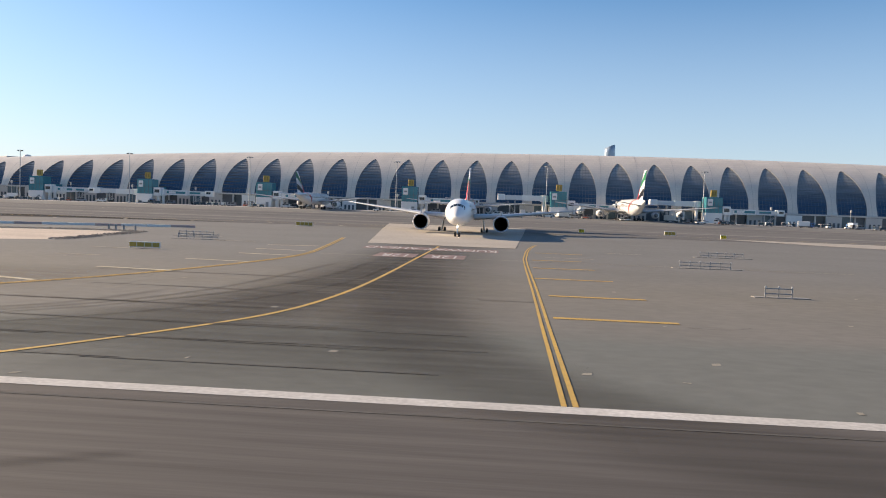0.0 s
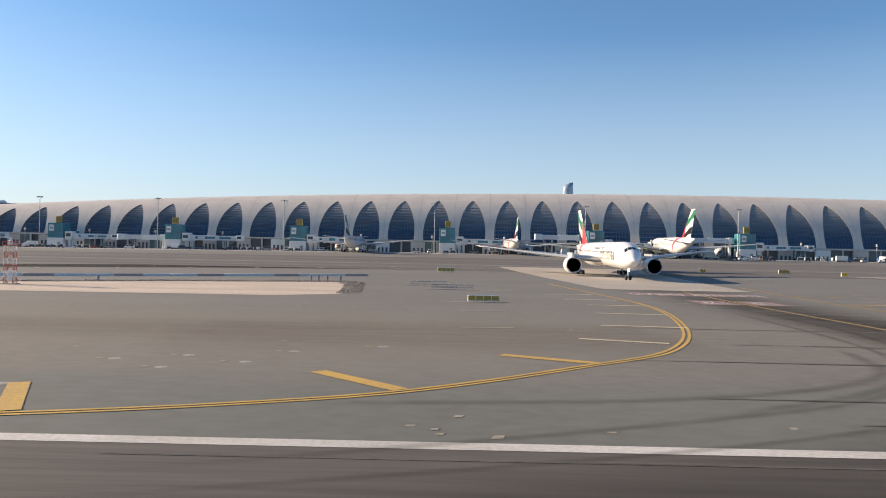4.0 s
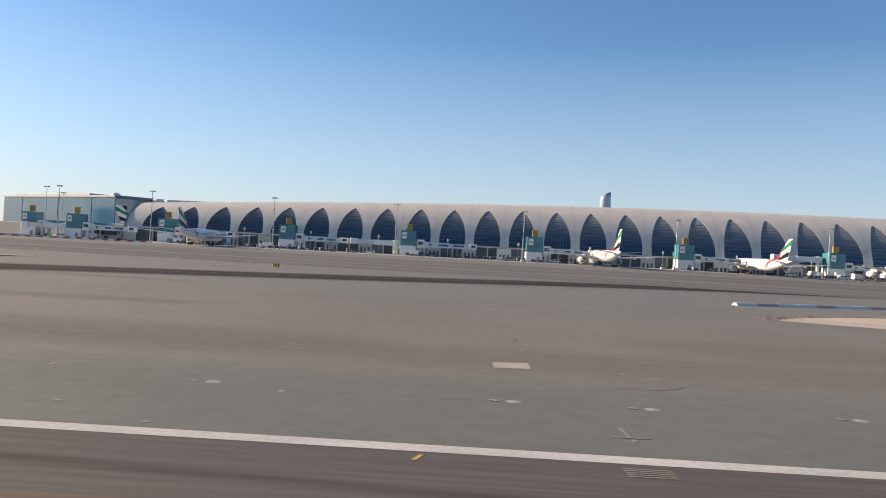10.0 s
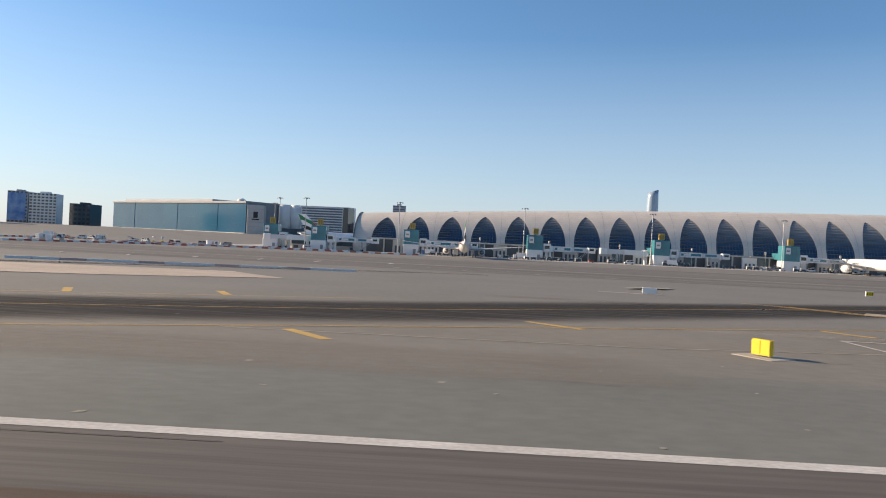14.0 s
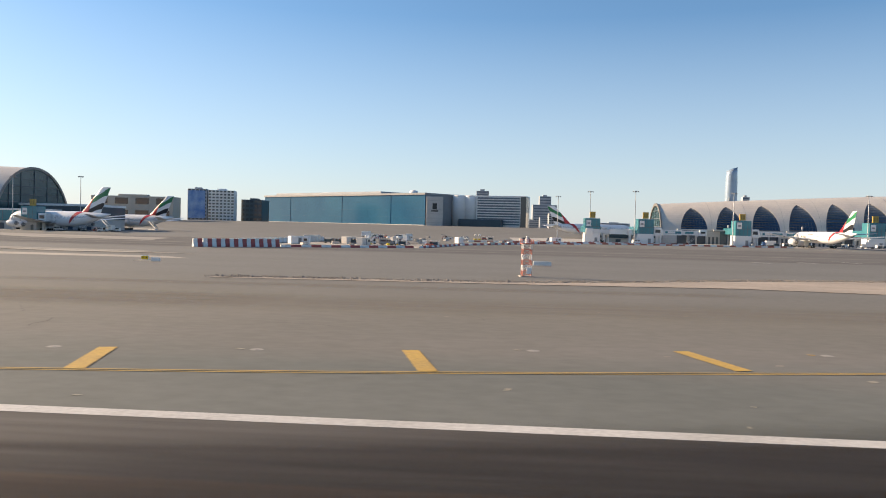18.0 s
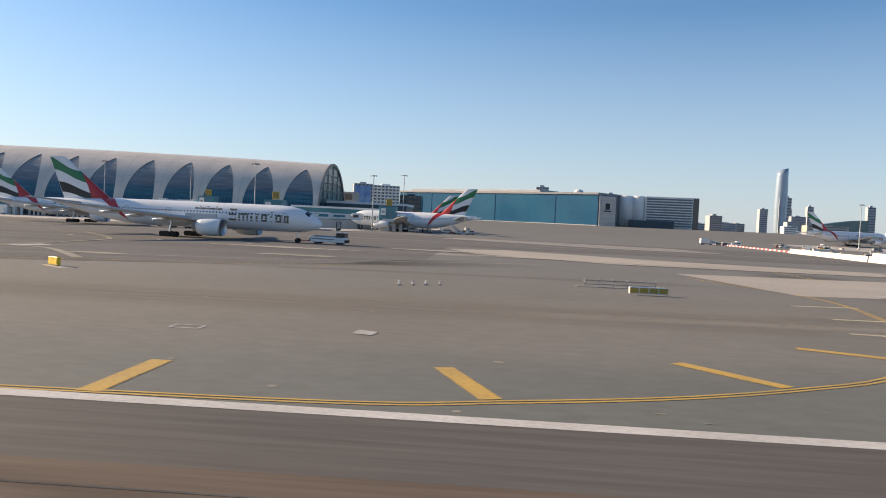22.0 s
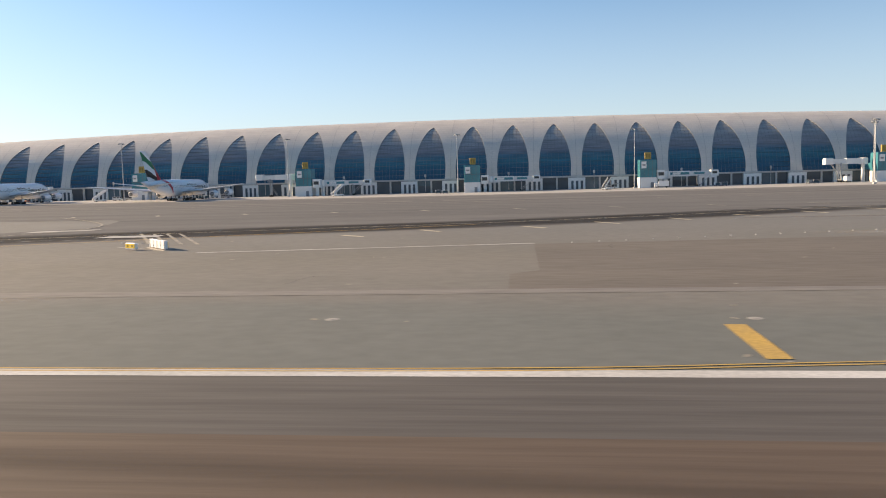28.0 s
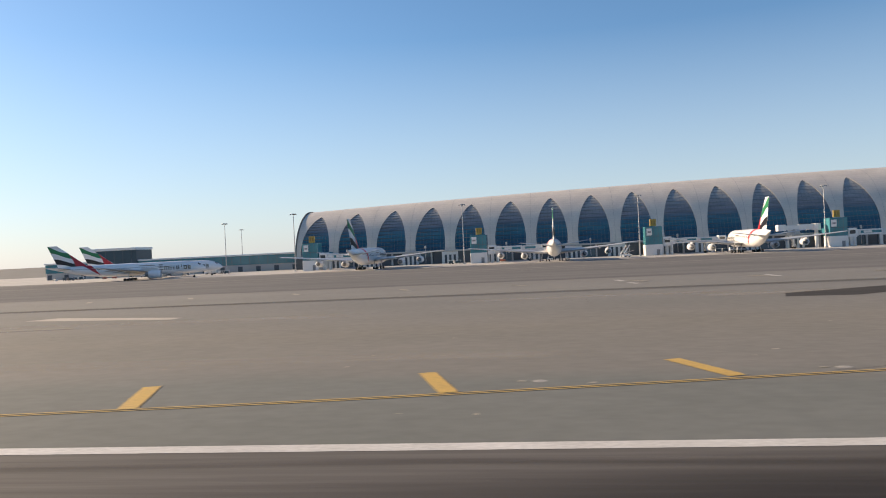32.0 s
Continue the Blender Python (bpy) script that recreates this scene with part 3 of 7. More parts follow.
        line = [th_foot + (math.pi * 0.55 - th_foot) * j / 24 for j in range(25)]
        for j in range(24):
            seam.add([at(xs[2] - 0.08, line[j], -0.06), at(xs[2] + 0.08, line[j], -0.06), at(xs[2] + 0.08, line[j + 1], -0.06), at(xs[2] - 0.08, line[j + 1], -0.06)], [(0, 1, 2, 3)])
        part("roof_seam", seam, SEAM, ob)
        # podium: a lintel, piers and dark loading bays under each window
        yf = a0 - 22.0 - a0 * size(xc) - 1.5
        part("podium_lintel", Shape().soft_box(xs[0], xs[2] - 0.15, yf, yf + 8, foot - 0.45, foot + 0.45, 0.1), PODIUM, ob)
        gap = xc + 0.5 * pitch
        unit = part("service_unit", Shape().soft_box(gap - 0.2 * pitch, gap + 0.2 * pitch, yf + 0.1, yf + 2.6, -2, foot - 0.6, 0.08), WHITE if foot < 6 or k % 3 == 1 else PODIUM, ob, "pale service block with dark doors")
        for c in (-0.13, -0.02, 0.09):
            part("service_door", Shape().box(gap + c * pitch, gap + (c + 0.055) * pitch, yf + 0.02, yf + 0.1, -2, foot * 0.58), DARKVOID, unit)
        part("pier", Shape().box(xc + 0.015 * pitch, xc + 0.055 * pitch, yf + 0.4, yf + 1.4, -2, foot - 0.45), PODIUM, ob)
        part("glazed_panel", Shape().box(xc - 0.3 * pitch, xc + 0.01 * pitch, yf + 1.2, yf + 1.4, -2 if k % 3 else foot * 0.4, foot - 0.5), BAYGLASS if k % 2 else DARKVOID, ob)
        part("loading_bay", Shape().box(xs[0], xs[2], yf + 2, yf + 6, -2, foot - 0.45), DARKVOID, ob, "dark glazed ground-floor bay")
        if k % 2:
            part("vent_post", Shape().tube((xc - 0.1 * pitch, yf - 0.6, -1), (xc - 0.1 * pitch, yf - 0.6, foot + 2.2), 0.16, n=6).lathe([(foot + 1.6, 0.2), (foot + 1.9, 0.55), (foot + 3.2, 0.55), (foot + 3.4, 0.2)], "z", (xc - 0.1 * pitch, yf - 0.6, 0), 8), PODIUM, ob)
    if blank:
        # plain last half bay, before the first window
        end = Shape()
        arc = [0.05 + (math.pi - 0.25) * j / 28 for j in range(29)]
        for j in range(28):
            end.add([at(-pitch / 2 - blank, arc[j]), at(-pitch / 2, arc[j]), at(-pitch / 2, arc[j + 1]), at(-pitch / 2 - blank, arc[j + 1])], [(0, 1, 2, 3)])
        part("roof_end", end, CLADDING, ob)
    # ends: a glazed gable with a rim
    for x, sg in ((-pitch / 2 - blank, -1), (count * pitch - pitch / 2, 1)):
        rim, pane = Shape(), Shape()
        arc = [0.12 + (math.pi - 0.24) * j / 32 for j in range(33)]
        for j in range(32):
            o0, o1 = at(x, arc[j], -0.5), at(x, arc[j + 1], -0.5)
            i0, i1 = at(x, arc[j], 1.1), at(x, arc[j + 1], 1.1)
            e = sg * 0.7
            far = lambda p: (p[0] + e, p[1], p[2])
            rim.add([o0, o1, far(o1), far(o0)], [(0, 1, 2, 3)])
            rim.add([far(o0), far(o1), far(i1), far(i0)], [(0, 1, 2, 3)])
            rim.add([i0, i1, far(i1), far(i0)], [(3, 2, 1, 0)])
        n = [at(x, t, 1.1) for t in arc]
        pane.add(n, [tuple(range(len(n)))])
        part("gable_rim", rim, REVEAL, ob)
        gable = part("gable_glazing", pane, GABLE, ob, "dark glazed end wall")
        for z in range(6, 40, 5):
            ys = [p[1] for p in n if p[2] > z]
            if ys:
                part("mullion", Shape().box(x + sg * 0.1, x + sg * 0.4, min(ys), max(ys), z, z + 0.35), MULLION, gable)
        for j in range(4, 29, 4):
            part("mullion", Shape().box(x + sg * 0.1, x + sg * 0.4, n[j][1] - 0.15, n[j][1] + 0.15, 0, n[j][2]), MULLION, gable)
    return ob


concourse(-361.35, 481.7, -0.0519, 20.52, 34, 22.38, 35.37, "long vaulted beige concourse with pointed dark blue windows", GLAZING, blank=8.5)
concourse(-1430.2, 466.4, -0.0061, 23.65, 28, 16.22, 36.49, "long vaulted beige concourse with pointed teal blue windows", GLAZING_TEAL, 5.6)

# ---- taxiway markings ----
def twin(points, gap=0.38, width=0.19):
    """Two parallel painted lines along a rounded line."""
    pts = smooth_line([(x, y, 0) for x, y in points], 8)
    v, f = strip(pts, gap)
    n = len(pts)
    return [([(p.x, p.y) for p in v[:n]], width), ([(p.x, p.y) for p in v[n:]], width)]


def single(points, width):
    return [([(p.x, p.y) for p in smooth_line([(x, y, 0) for x, y in points], 8)], width)]


def stripes(name, label, mat, ends, w):
    for x0, y0, x1, y1 in ends:
        marking(name, label, mat, [bar(x0, y0, x1, y1, w)])


BAR = "broad yellow painted shoulder bar"
LEAD = "yellow painted taxiway centre line"
EDGES = "double yellow painted taxiway edge line"

# connector where the airliner waits
marking("taxiway_line", LEAD, YELLOW_LINE, single([(-60, 2), (-36, 12.5), (-30.7, 17.2), (-25.5, 22.4), (-21.6, 27.1), (-18, 32.8), (-14.1, 40.7), (-11.9, 47.6), (-10.7, 57.6), (-10.2, 72), (-10, 100), (-9.5, 130)], 0.34))
marking("taxiway_edge_line", EDGES, YELLOW_LINE, twin([(2.6, 26.9), (2.9, 45), (3.3, 65), (3.8, 95), (4.4, 113), (6.6, 141), (15, 200)]))
stripes("shoulder_bar", BAR, YELLOW_LINE, [(3.6, 49.3, 11, 49.3), (3.9, 77.2, 11.4, 77.2), (5, 104.8, 11.7, 105.4), (6.2, 122.6, 13.5, 122.2), (4.2, 62, 11.5, 62), (4.4, 91, 11.5, 91.2)], 0.7)
marking("taxiway_edge_line", EDGES, YELLOW_LINE, twin([(-86, 26.95), (-80, 27.1), (-71.7, 28.2), (-64.4, 30), (-57.2, 32.7), (-50.3, 36.6), (-41.7, 44.8), (-34.2, 53.5), (-28.4, 69.9), (-24.5, 93.6), (-26, 118), (-31.3, 165), (-36, 203)], 0.44, 0.26))
stripes("shoulder_bar", BAR, YELLOW_LINE, [(-80.3, 27.3, -80.5, 33.9), (-64.9, 30.4, -67.8, 36.4), (-51, 36.6, -55.4, 41.4), (-40.3, 46.3, -45.7, 49.2)], 0.95)
stripes("shoulder_bar", "yellow shoulder bar, paled for distance", LANE_LINE, [(-33.4, 57, -39.4, 59), (-28.3, 69, -35.6, 69.8), (-26, 82.4, -33.2, 83.1), (-24.6, 94.8, -31.8, 95), (-26, 105, -33, 105.2), (-27, 117.2, -34.3, 115)], 0.7)
marking("holding_line", "thin worn yellow holding line", PALE_LINE, [bar(-24.5, 101, 46, 103, 0.3)])
def slab_rows(label, mat, rows, lift=0.05):
    """A slab given as rows of y and its two ends, laid on the ground."""
    fine = []
    for (y0, a0, b0), (y1, a1, b1) in zip(rows, rows[1:]):
        for t in (0, 0.25, 0.5, 0.75):
            fine.append((y0 + (y1 - y0) * t, a0 + (a1 - a0) * t, b0 + (b1 - b0) * t))
    fine.append(rows[-1])
    n = 13
    v = [(a + (b - a) * k / (n - 1), y, gz(a + (b - a) * k / (n - 1), y) + lift) for y, a, b in fine for k in range(n)]
    f = [(r * n + k, r * n + k + 1, (r + 1) * n + k + 1, (r + 1) * n + k) for r in range(len(fine) - 1) for k in range(n - 1)]
    return tagged(part("concrete_slab", Shape().add(v, f), mat), label, "pavement", kind="structure")


slab_rows("pale concrete slab across the taxiway", SLAB, [(132.5, -22, 3.4), (150, -24, 4.3), (165, -25.6, 5.1), (200, -29.5, 7), (238, -33, 9)])
slab_rows("pale concrete paving wedge beside the taxiway", SLAB, [(194, 92, 420), (204, 76, 420), (217, 60, 420)])

DARKLANE = "dark tyre-blackened lane of the connector"
soft_band("rubbered_lane", DARKLANE, "taxiway", [(-9, 22), (-9, 60), (-9.5, 100), (-9.5, 150)], 26, SOFTLANE, 0.024)
soft_band("rubbered_lane", DARKLANE, "taxiway", [(-75, 8), (-45, 19), (-30, 27), (-19, 40), (-13, 60), (-10.5, 90), (-10, 125)], 13, SOFTLANE, 0.024)
soft_band("rubbered_lane", DARKLANE, "taxiway", [(20, 16), (6, 24), (-2, 36), (-6, 56), (-8, 90)], 10, SOFTLANE, 0.024)

# connector straight across
marking("taxiway_line", LEAD, YELLOW_LINE, [bar(-629.2, 10, -628.3, 54, 0.44), bar(-628.4, 54, -625.5, 150, 0.4)])
marking("taxiway_line", LEAD, YELLOW_LINE, single([(-672, 11.5), (-655, 19), (-640.1, 27.1), (-634.7, 36.1), (-630.8, 45.9), (-628.5, 54)], 0.35))
marking("taxiway_line", LEAD, YELLOW_LINE, single([(-590, 11.5), (-605, 19), (-617.4, 27), (-621, 31.9), (-625.1, 40.4), (-628.1, 53.5)], 0.35))
marking("taxiway_edge_line", EDGES, YELLOW_LINE, twin([(-700, 27), (-684.4, 27.9), (-678.3, 29.5), (-671.1, 32.1), (-664.8, 35.5), (-659.3, 39.4), (-654.3, 46), (-648, 60), (-645, 69), (-642.4, 90), (-649.7, 116)]))
marking("taxiway_edge_line", EDGES, YELLOW_LINE, twin([(-556, 27), (-563.7, 27.5), (-573.4, 28.9), (-581, 30.8), (-586.9, 33.9), (-597.7, 41.6), (-604.7, 51.3), (-608.5, 64), (-610.5, 80), (-611.1, 93.5), (-595, 141)]))
stripes("shoulder_bar", BAR, YELLOW_LINE, [(-693.5, 27.3, -693.5, 33.7), (-678.8, 29.8, -681, 35.8), (-665.4, 35.7, -669.2, 40.7), (-655.3, 46.2, -660.1, 48.6), (-572.7, 29.3, -571.1, 35.3), (-586.5, 34.3, -582.9, 39.5), (-597.5, 42.3, -592.2, 46.3)], 0.95)
stripes("shoulder_bar", "yellow shoulder bar, paled for distance", LANE_LINE, [(-649.7, 56.9, -655.5, 57.6), (-645.6, 67.6, -652, 67.3), (-643.6, 79.5, -650.4, 78.4), (-604.6, 52.1, -598.5, 55.5), (-608.1, 64, -601.2, 65.7), (-609.8, 76.1, -602.5, 77.4), (-610.5, 88, -603.5, 88.6)], 0.7)
sheet("concrete_slab", "pale concrete slab across the taxiway", SLAB, [(-643.5, 92), (-611, 99), (-598, 135), (-649, 127)], 0.03, "pavement")
sheet("concrete_slab", "pale worn concrete band beside the taxiway", SLAB, [(-596, 132), (-578, 137), (-538, 139.5), (-545, 146), (-596, 145)], 0.03, "pavement")
sheet("concrete_slab", "pale worn concrete band beside the taxiway", TAXISLAB, [(-720, 148), (-640, 160), (-560, 166), (-560, 172), (-640, 168), (-720, 156)], 0.06, "pavement")

soft_band("rubbered_lane", DARKLANE, "taxiway", [(-628.6, 20), (-628.3, 54), (-627, 95), (-626, 150)], 22, SOFTLANE, 0.024)
soft_band("rubbered_lane", DARKLANE, "taxiway", [(-690, 6), (-665, 15), (-645, 24), (-635.5, 36), (-631, 50), (-628.8, 75)], 12, SOFTLANE, 0.024)
soft_band("rubbered_lane", DARKLANE, "taxiway", [(-570, 6), (-594, 15), (-613, 24), (-621.5, 36), (-625.5, 50), (-628, 75)], 12, SOFTLANE, 0.024)

# three fast exits that bend out of the runway, alike
EXIT = [(-560, 6), (-500, 11.5), (-469.4, 17.9), (-448.6, 22.9), (-431, 29.7), (-416.7, 34.3), (-398, 42.7), (-381.8, 50.2), (-361.7, 60), (-336, 72), (-316, 82.3), (-288.7, 100.6), (-224.5, 139.6), (-190, 161), (-150, 186), (-100, 207), (-40, 220), (40, 224), (200, 224)]
FAR = [(-560, 26.9), (-546, 27.9), (-529.9, 29.8), (-502.8, 33.3), (-484.7, 36.2), (-454.8, 42.4), (-441.9, 46.5), (-411.2, 54.9), (-384.7, 67.2), (-358.3, 77.8), (-325.6, 93)]
NEAR = [(-352, 27.1), (-357.4, 28.6), (-359.4, 33), (-359.4, 38.5), (-357.2, 43.5), (-353.6, 45.8), (-344, 51), (-325, 60.5), (-305, 69.8), (-280, 80.5), (-216.8, 111)]


def on_line(points, x):
    """The point and direction of a line where it passes x."""
    pts = [Vector((a, b, 0)) for a, b in points]
    for a, b in zip(pts, pts[1:]):
        if x <= b.x or b is pts[-1]:
            return a + (b - a) * ((x - a.x) / (b.x - a.x)), (b - a).normalized()


BARS = {0.0: [-546, -530.4, -514.1, -501.2, -485.3, -469.6, -456, -440.8, -425.7, -411.8, -397.1, -381.8, -366.9, -352.9, -338.5], -465.0: [-985 + 12.1 * k for k in range(12)], -808.0: [-1352, -1337.6, -1323.4, -1309.1, -1294.2, -1280.4, -1266, -1251.8, -1237.6, -1224.1, -1211.3, -1198.5]}
# the last exit is pulled nearer along this stretch to fit the camera's view
sag = lambda x: 5.3 * ease(-1238, -1192, x) * (1 - ease(-1150, -1090, x))
NEAR_LAST = [(-1160, 26.2), (-1165.8, 26.6), (-1169.7, 29.6), (-1171.4, 33.4), (-1171.6, 36.2), (-1170.3, 39.1), (-1168.2, 40.8), (-1162.9, 44), (-1156.8, 47.7), (-1142, 55), (-1123.2, 63.9), (-1091, 80), (-1027.8, 111)]
BARS_LAST = [(-1170, 32.5, -1163.9, 33.8), (-1166.3, 41.2, -1163, 36.4), (-1161.9, 26.6, -1161.7, 32.4), (-1146.7, 52.3, -1142.9, 47.1), (-1123.1, 63.9, -1119.6, 59), (-1088, 81, -1085, 76.3)]
BARS_FIRST = [(-328.3, 57.8, -324.7, 53), (-303.9, 69.4, -308.2, 74.2), (-277, 81, -274, 76.3)]
BARS_MIDDLE = [(-806.6, 56.6, -803, 51.7), (-780.6, 68.8, -777, 63.5), (-756.2, 78.9, -753.9, 73.9)]
for dx in (0.0, -465.0, -808.0):
    shift = lambda pts: [(x + dx, y - sag(x + dx) * (1.3 if pts is FAR else 1.0)) for x, y in pts] if dx < -700 else [(x + dx, y) for x, y in pts]
    path = shift(EXIT[:11] if dx < 0 else EXIT)
    if dx < 0:
        # the lane bends on into the parallel taxiway
        path += [(-755, 95), (-730, 105), (-700, 118), (-670, 135)] if dx > -700 else [(-1090, 95), (-1060, 105), (-1030, 113), (-1000, 125), (-960, 145), (-900, 168)]
    soft_band("rubbered_lane", "dark tyre-blackened lane of the fast exit", "taxiway", [(x, y - 1.0) for x, y in path], {0.0: 27, -465.0: 24, -808.0: 21}[dx], SOFTDARK, 0.026, 6)
    v, f = strip([(p.x, p.y, gz(p.x, p.y) + 0.045) for p in smooth_line([(x, y, 0) for x, y in path], 6)], 0.26)
    tagged(part("taxiway_line", Shape().add(v, f), LANE_LINE if dx < 0 else YELLOW_LINE), LEAD, "road marking", kind="structure")
    marking("taxiway_edge_line", EDGES, YELLOW_LINE, twin(([(-1064, 26.97)] if dx == -465.0 else []) + shift(FAR), 0.36, 0.13), 0.06)
    nx = {0.0: 0.0, -465.0: -474.0, -808.0: -811.0}[dx]
    marking("taxiway_edge_line", EDGES, YELLOW_LINE, twin(NEAR_LAST if dx < -700 else [(x + nx, y) for x, y in NEAR], 0.4, 0.16), 0.06)
    for x in BARS[dx]:
        p, t = on_line(shift(FAR), x)
        n = Vector((-t.y, t.x, 0))
        q = p + n * 0.4
        r = p + n * 6.6 + t * ({0.0: -0.5, -465.0: 0.2, -808.0: -1.0}[dx] + (0.6 if -535 < x < -525 else 0.0))
        marking("shoulder_bar", BAR, YELLOW_LINE, [bar(q.x, q.y, r.x, r.y, 0.95)], 0.06)
    near_bars = [(-359 + nx, 35.5, -352.3 + nx, 37), (-354.4 + nx, 44.6, -351.1 + nx, 39.4), (-350.1 + nx, 27.6, -350 + nx, 34.5)]
    stripes("shoulder_bar", BAR, YELLOW_LINE, BARS_LAST if dx < -700 else near_bars + (BARS_FIRST if dx == 0 else BARS_MIDDLE), 0.95)

stripes("shoulder_bar", BAR, YELLOW_LINE, [(-832.9, 84.2, -829.2, 80.2), (-821.2, 91.6, -817.1, 86.4), (-807.3, 100.5, -803.3, 94.5), (-793.5, 110.9, -789.7, 105.1)], 0.75)
stripes("shoulder_bar", BAR, YELLOW_LINE, [(-1182.9, 65.2, -1183.8, 70.4), (-1170.9, 69.5, -1171.1, 75), (-1161.5, 74.9, -1161.2, 80.4), (-1150, 80.5, -1149.4, 86.2)], 0.75)
marking("painted_tick", "worn white painted dash on the shoulder", PANEL_PAINT, [bar(-757.7, 51.7, -756.1, 52.1, 0.8)], 0.05)
# where the exits open into the parallel taxiway its dark surface comes nearer
slab_rows("dark rubbered asphalt where the exit joins the taxiway", TAXIDARK, [(71, -1126, -1122), (82, -1129, -1092), (94, -1119, -1066), (101, -1108, -1040), (108, -1101, -1016), (118, -1091.5, -998), (128, -1093, -979), (141, -1098, -959), (146.5, -1103, -945)], 0.012)
slab_rows("dark rubbered asphalt where the exit joins the taxiway", TAXIDARK, [(78, -792, -768), (86, -788, -735), (96, -784, -715), (110, -782, -700), (124, -780.5, -695), (136, -784, -690), (146.5, -790, -690)], 0.012)
for dx in (0.0, -465.0):
    soft_band("tyre_mark", "rubber smeared over the runway edge stripe", "tyre mark", [(x + dx, y) for x, y in ((-505, 12), (-470, 18), (-449, 23), (-432, 29), (-415, 35))], 17, SOFTLANE, 0.11, 6)
drape("taxiway_shoulder", "slightly paler asphalt shoulder of the taxiway", SHOULDER, axis([(-1400, -1165, 12)]), axis([(112, 146, 8)]), 0.014, "taxiway")
soft_band("asphalt_seam", "dark worn joint along the taxiway shoulder", "seam", [(-1420, 111), (-1300, 110.8), (-1240, 111), (-1175, 113)], 6.5, SOFTLANE, 0.07, 6)
stripes("shoulder_bar", "small white worn dash on the taxiway shoulder", PANEL_PAINT, [(-1215.2, 138, -1213.6, 136), (-1277.2, 127, -1276, 123.6), (-1278.3, 137, -1277.4, 132), (-1254, 135.4, -1253.8, 128.6), (-1179, 132.6, -1178.8, 128), (-1168.9, 128.6, -1168.5, 125)], 1.0)
marking("taxiway_line", "thin worn white line on the taxiway", PANEL_PAINT, [([(-1203.5, 205), (-1200, 186), (-1197.9, 170)], 0.5)], 0.05, low=1.0)
marking("taxiway_line", "thin worn white line on the shoulder", PANEL_PAINT, [([(-1178, 100.8), (-1165, 97.5), (-1150, 96)], 0.9)], 0.05)
soft_band("rubbered_lane", "faint dark wear beside the fast exit", "taxiway", [(-500, 18), (-440, 23), (-395, 29), (-350, 40)], 17, SOFTLANE, 0.022, 6)
# white box round the approach indicator
marking("painted_box", "white painted box on the shoulder", WHITE_LINE, [bar(-281, 39.2, -280, 71.5, 0.3), bar(-280, 71.5, -263.2, 71, 0.45), bar(-263.2, 71, -263.5, 39, 0.3)])
for x, y in ((-267, 59.3), (-267.5, 45.7)):
    marking("painted_square", "white painted square on the shoulder", WHITE_LINE, [bar(x - 0.9, y - 1, x + 0.9, y - 1, 0.3), bar(x - 0.9, y + 1, x + 0.9, y + 1, 0.3), bar(x - 0.9, y - 1, x - 0.9, y + 1, 0.25), bar(x + 0.9, y - 1, x + 0.9, y + 1, 0.25)])
sheet("marker_slab", "pale square slab set in the asphalt", SLAB, [(-176.3, 45.9), (-174.1, 46.1), (-174, 48.6), (-176.3, 48)], 0.04, "pavement")
sheet("marker_slab", "pale square slab set in the asphalt", SLAB, [(-773.1, 40.1), (-771.9, 40.2), (-771.8, 42.7), (-772.9, 42.6)], 0.04, "pavement")
sheet("asphalt_patch", "darker brown repaired asphalt patch", BROWNPATCH, [(-1021.5, 45.3), (-940, 48), (-940, 86), (-1019.8, 77.7), (-1019.6, 56), (-1021.6, 54)], 0.025, "pavement")
sheet("asphalt_patch", "long pale worn strip of asphalt", PALEASPHALT, [(-1060, 44.5), (-975, 45.5), (-975, 46.6), (-1060, 46.8)], 0.045, "pavement")
sheet("asphalt_patch", "dark wet-looking asphalt patch", DARK, [(-1265, 87), (-1263.5, 92), (-1249, 99), (-1247, 93), (-1258, 86)], 0.03, "pavement")
sheet("asphalt_patch", "pale dusty strip of worn ground", SANDSTRIP, [(-1244, 92), (-1206, 98), (-1208, 88), (-1243, 88)], 0.03, "pavement")
sheet("asphalt_patch", "pale grey worn concrete strip", PALEASPHALT, [(-1244.6, 101.6), (-1229, 109), (-1205.5, 105.6), (-1207, 95.8), (-1243, 92.2)], 0.036, "pavement")
sheet("marker_slab", "white painted slab on the ground", WHITE_LINE, [(-1203, 102.2), (-1201, 104.8), (-1200.4, 86.7), (-1203.6, 85.3)], 0.05, "pavement")
sheet("asphalt_patch", "pale dusty strip of worn ground", SLAB, [(-1354, 95), (-1333, 88.5), (-1333, 86), (-1356, 91.5)], 0.04, "pavement")
sheet("asphalt_patch", "pale worn concrete strip", SLAB, [(-930, 92), (-900, 96), (-855, 104), (-856, 105.4), (-900, 98.4), (-930, 94.5)], 0.05, "pavement")

# sand islands
sheet("sand_island", "pale sandy island between the lanes", SAND, [(-135.7, 102.4), (-124.8, 98.3), (-95.9, 99.6), (-71.1, 100.8), (-63.4, 106.5), (-64, 124), (-68.5, 138.3), (-93.5, 130.5), (-120.1, 117.1), (-131.9, 108.6)], 0.05, "sand")
tagged(part("sand_island", Shape().add([(x, y, gz(x, y) + 0.06) for x, y in ((-517, 93), (-476, 97), (-451, 100.7), (-414, 94.6), (-408, 93.6), (-366, 113), (-343, 129), (-356, 144), (-402, 133.4), (-441, 118.7), (-476, 101), (-517, 94.8))], [tuple(range(12))]), DUSTYSAND), "pale sandy island between the lanes", "sand", kind="structure")


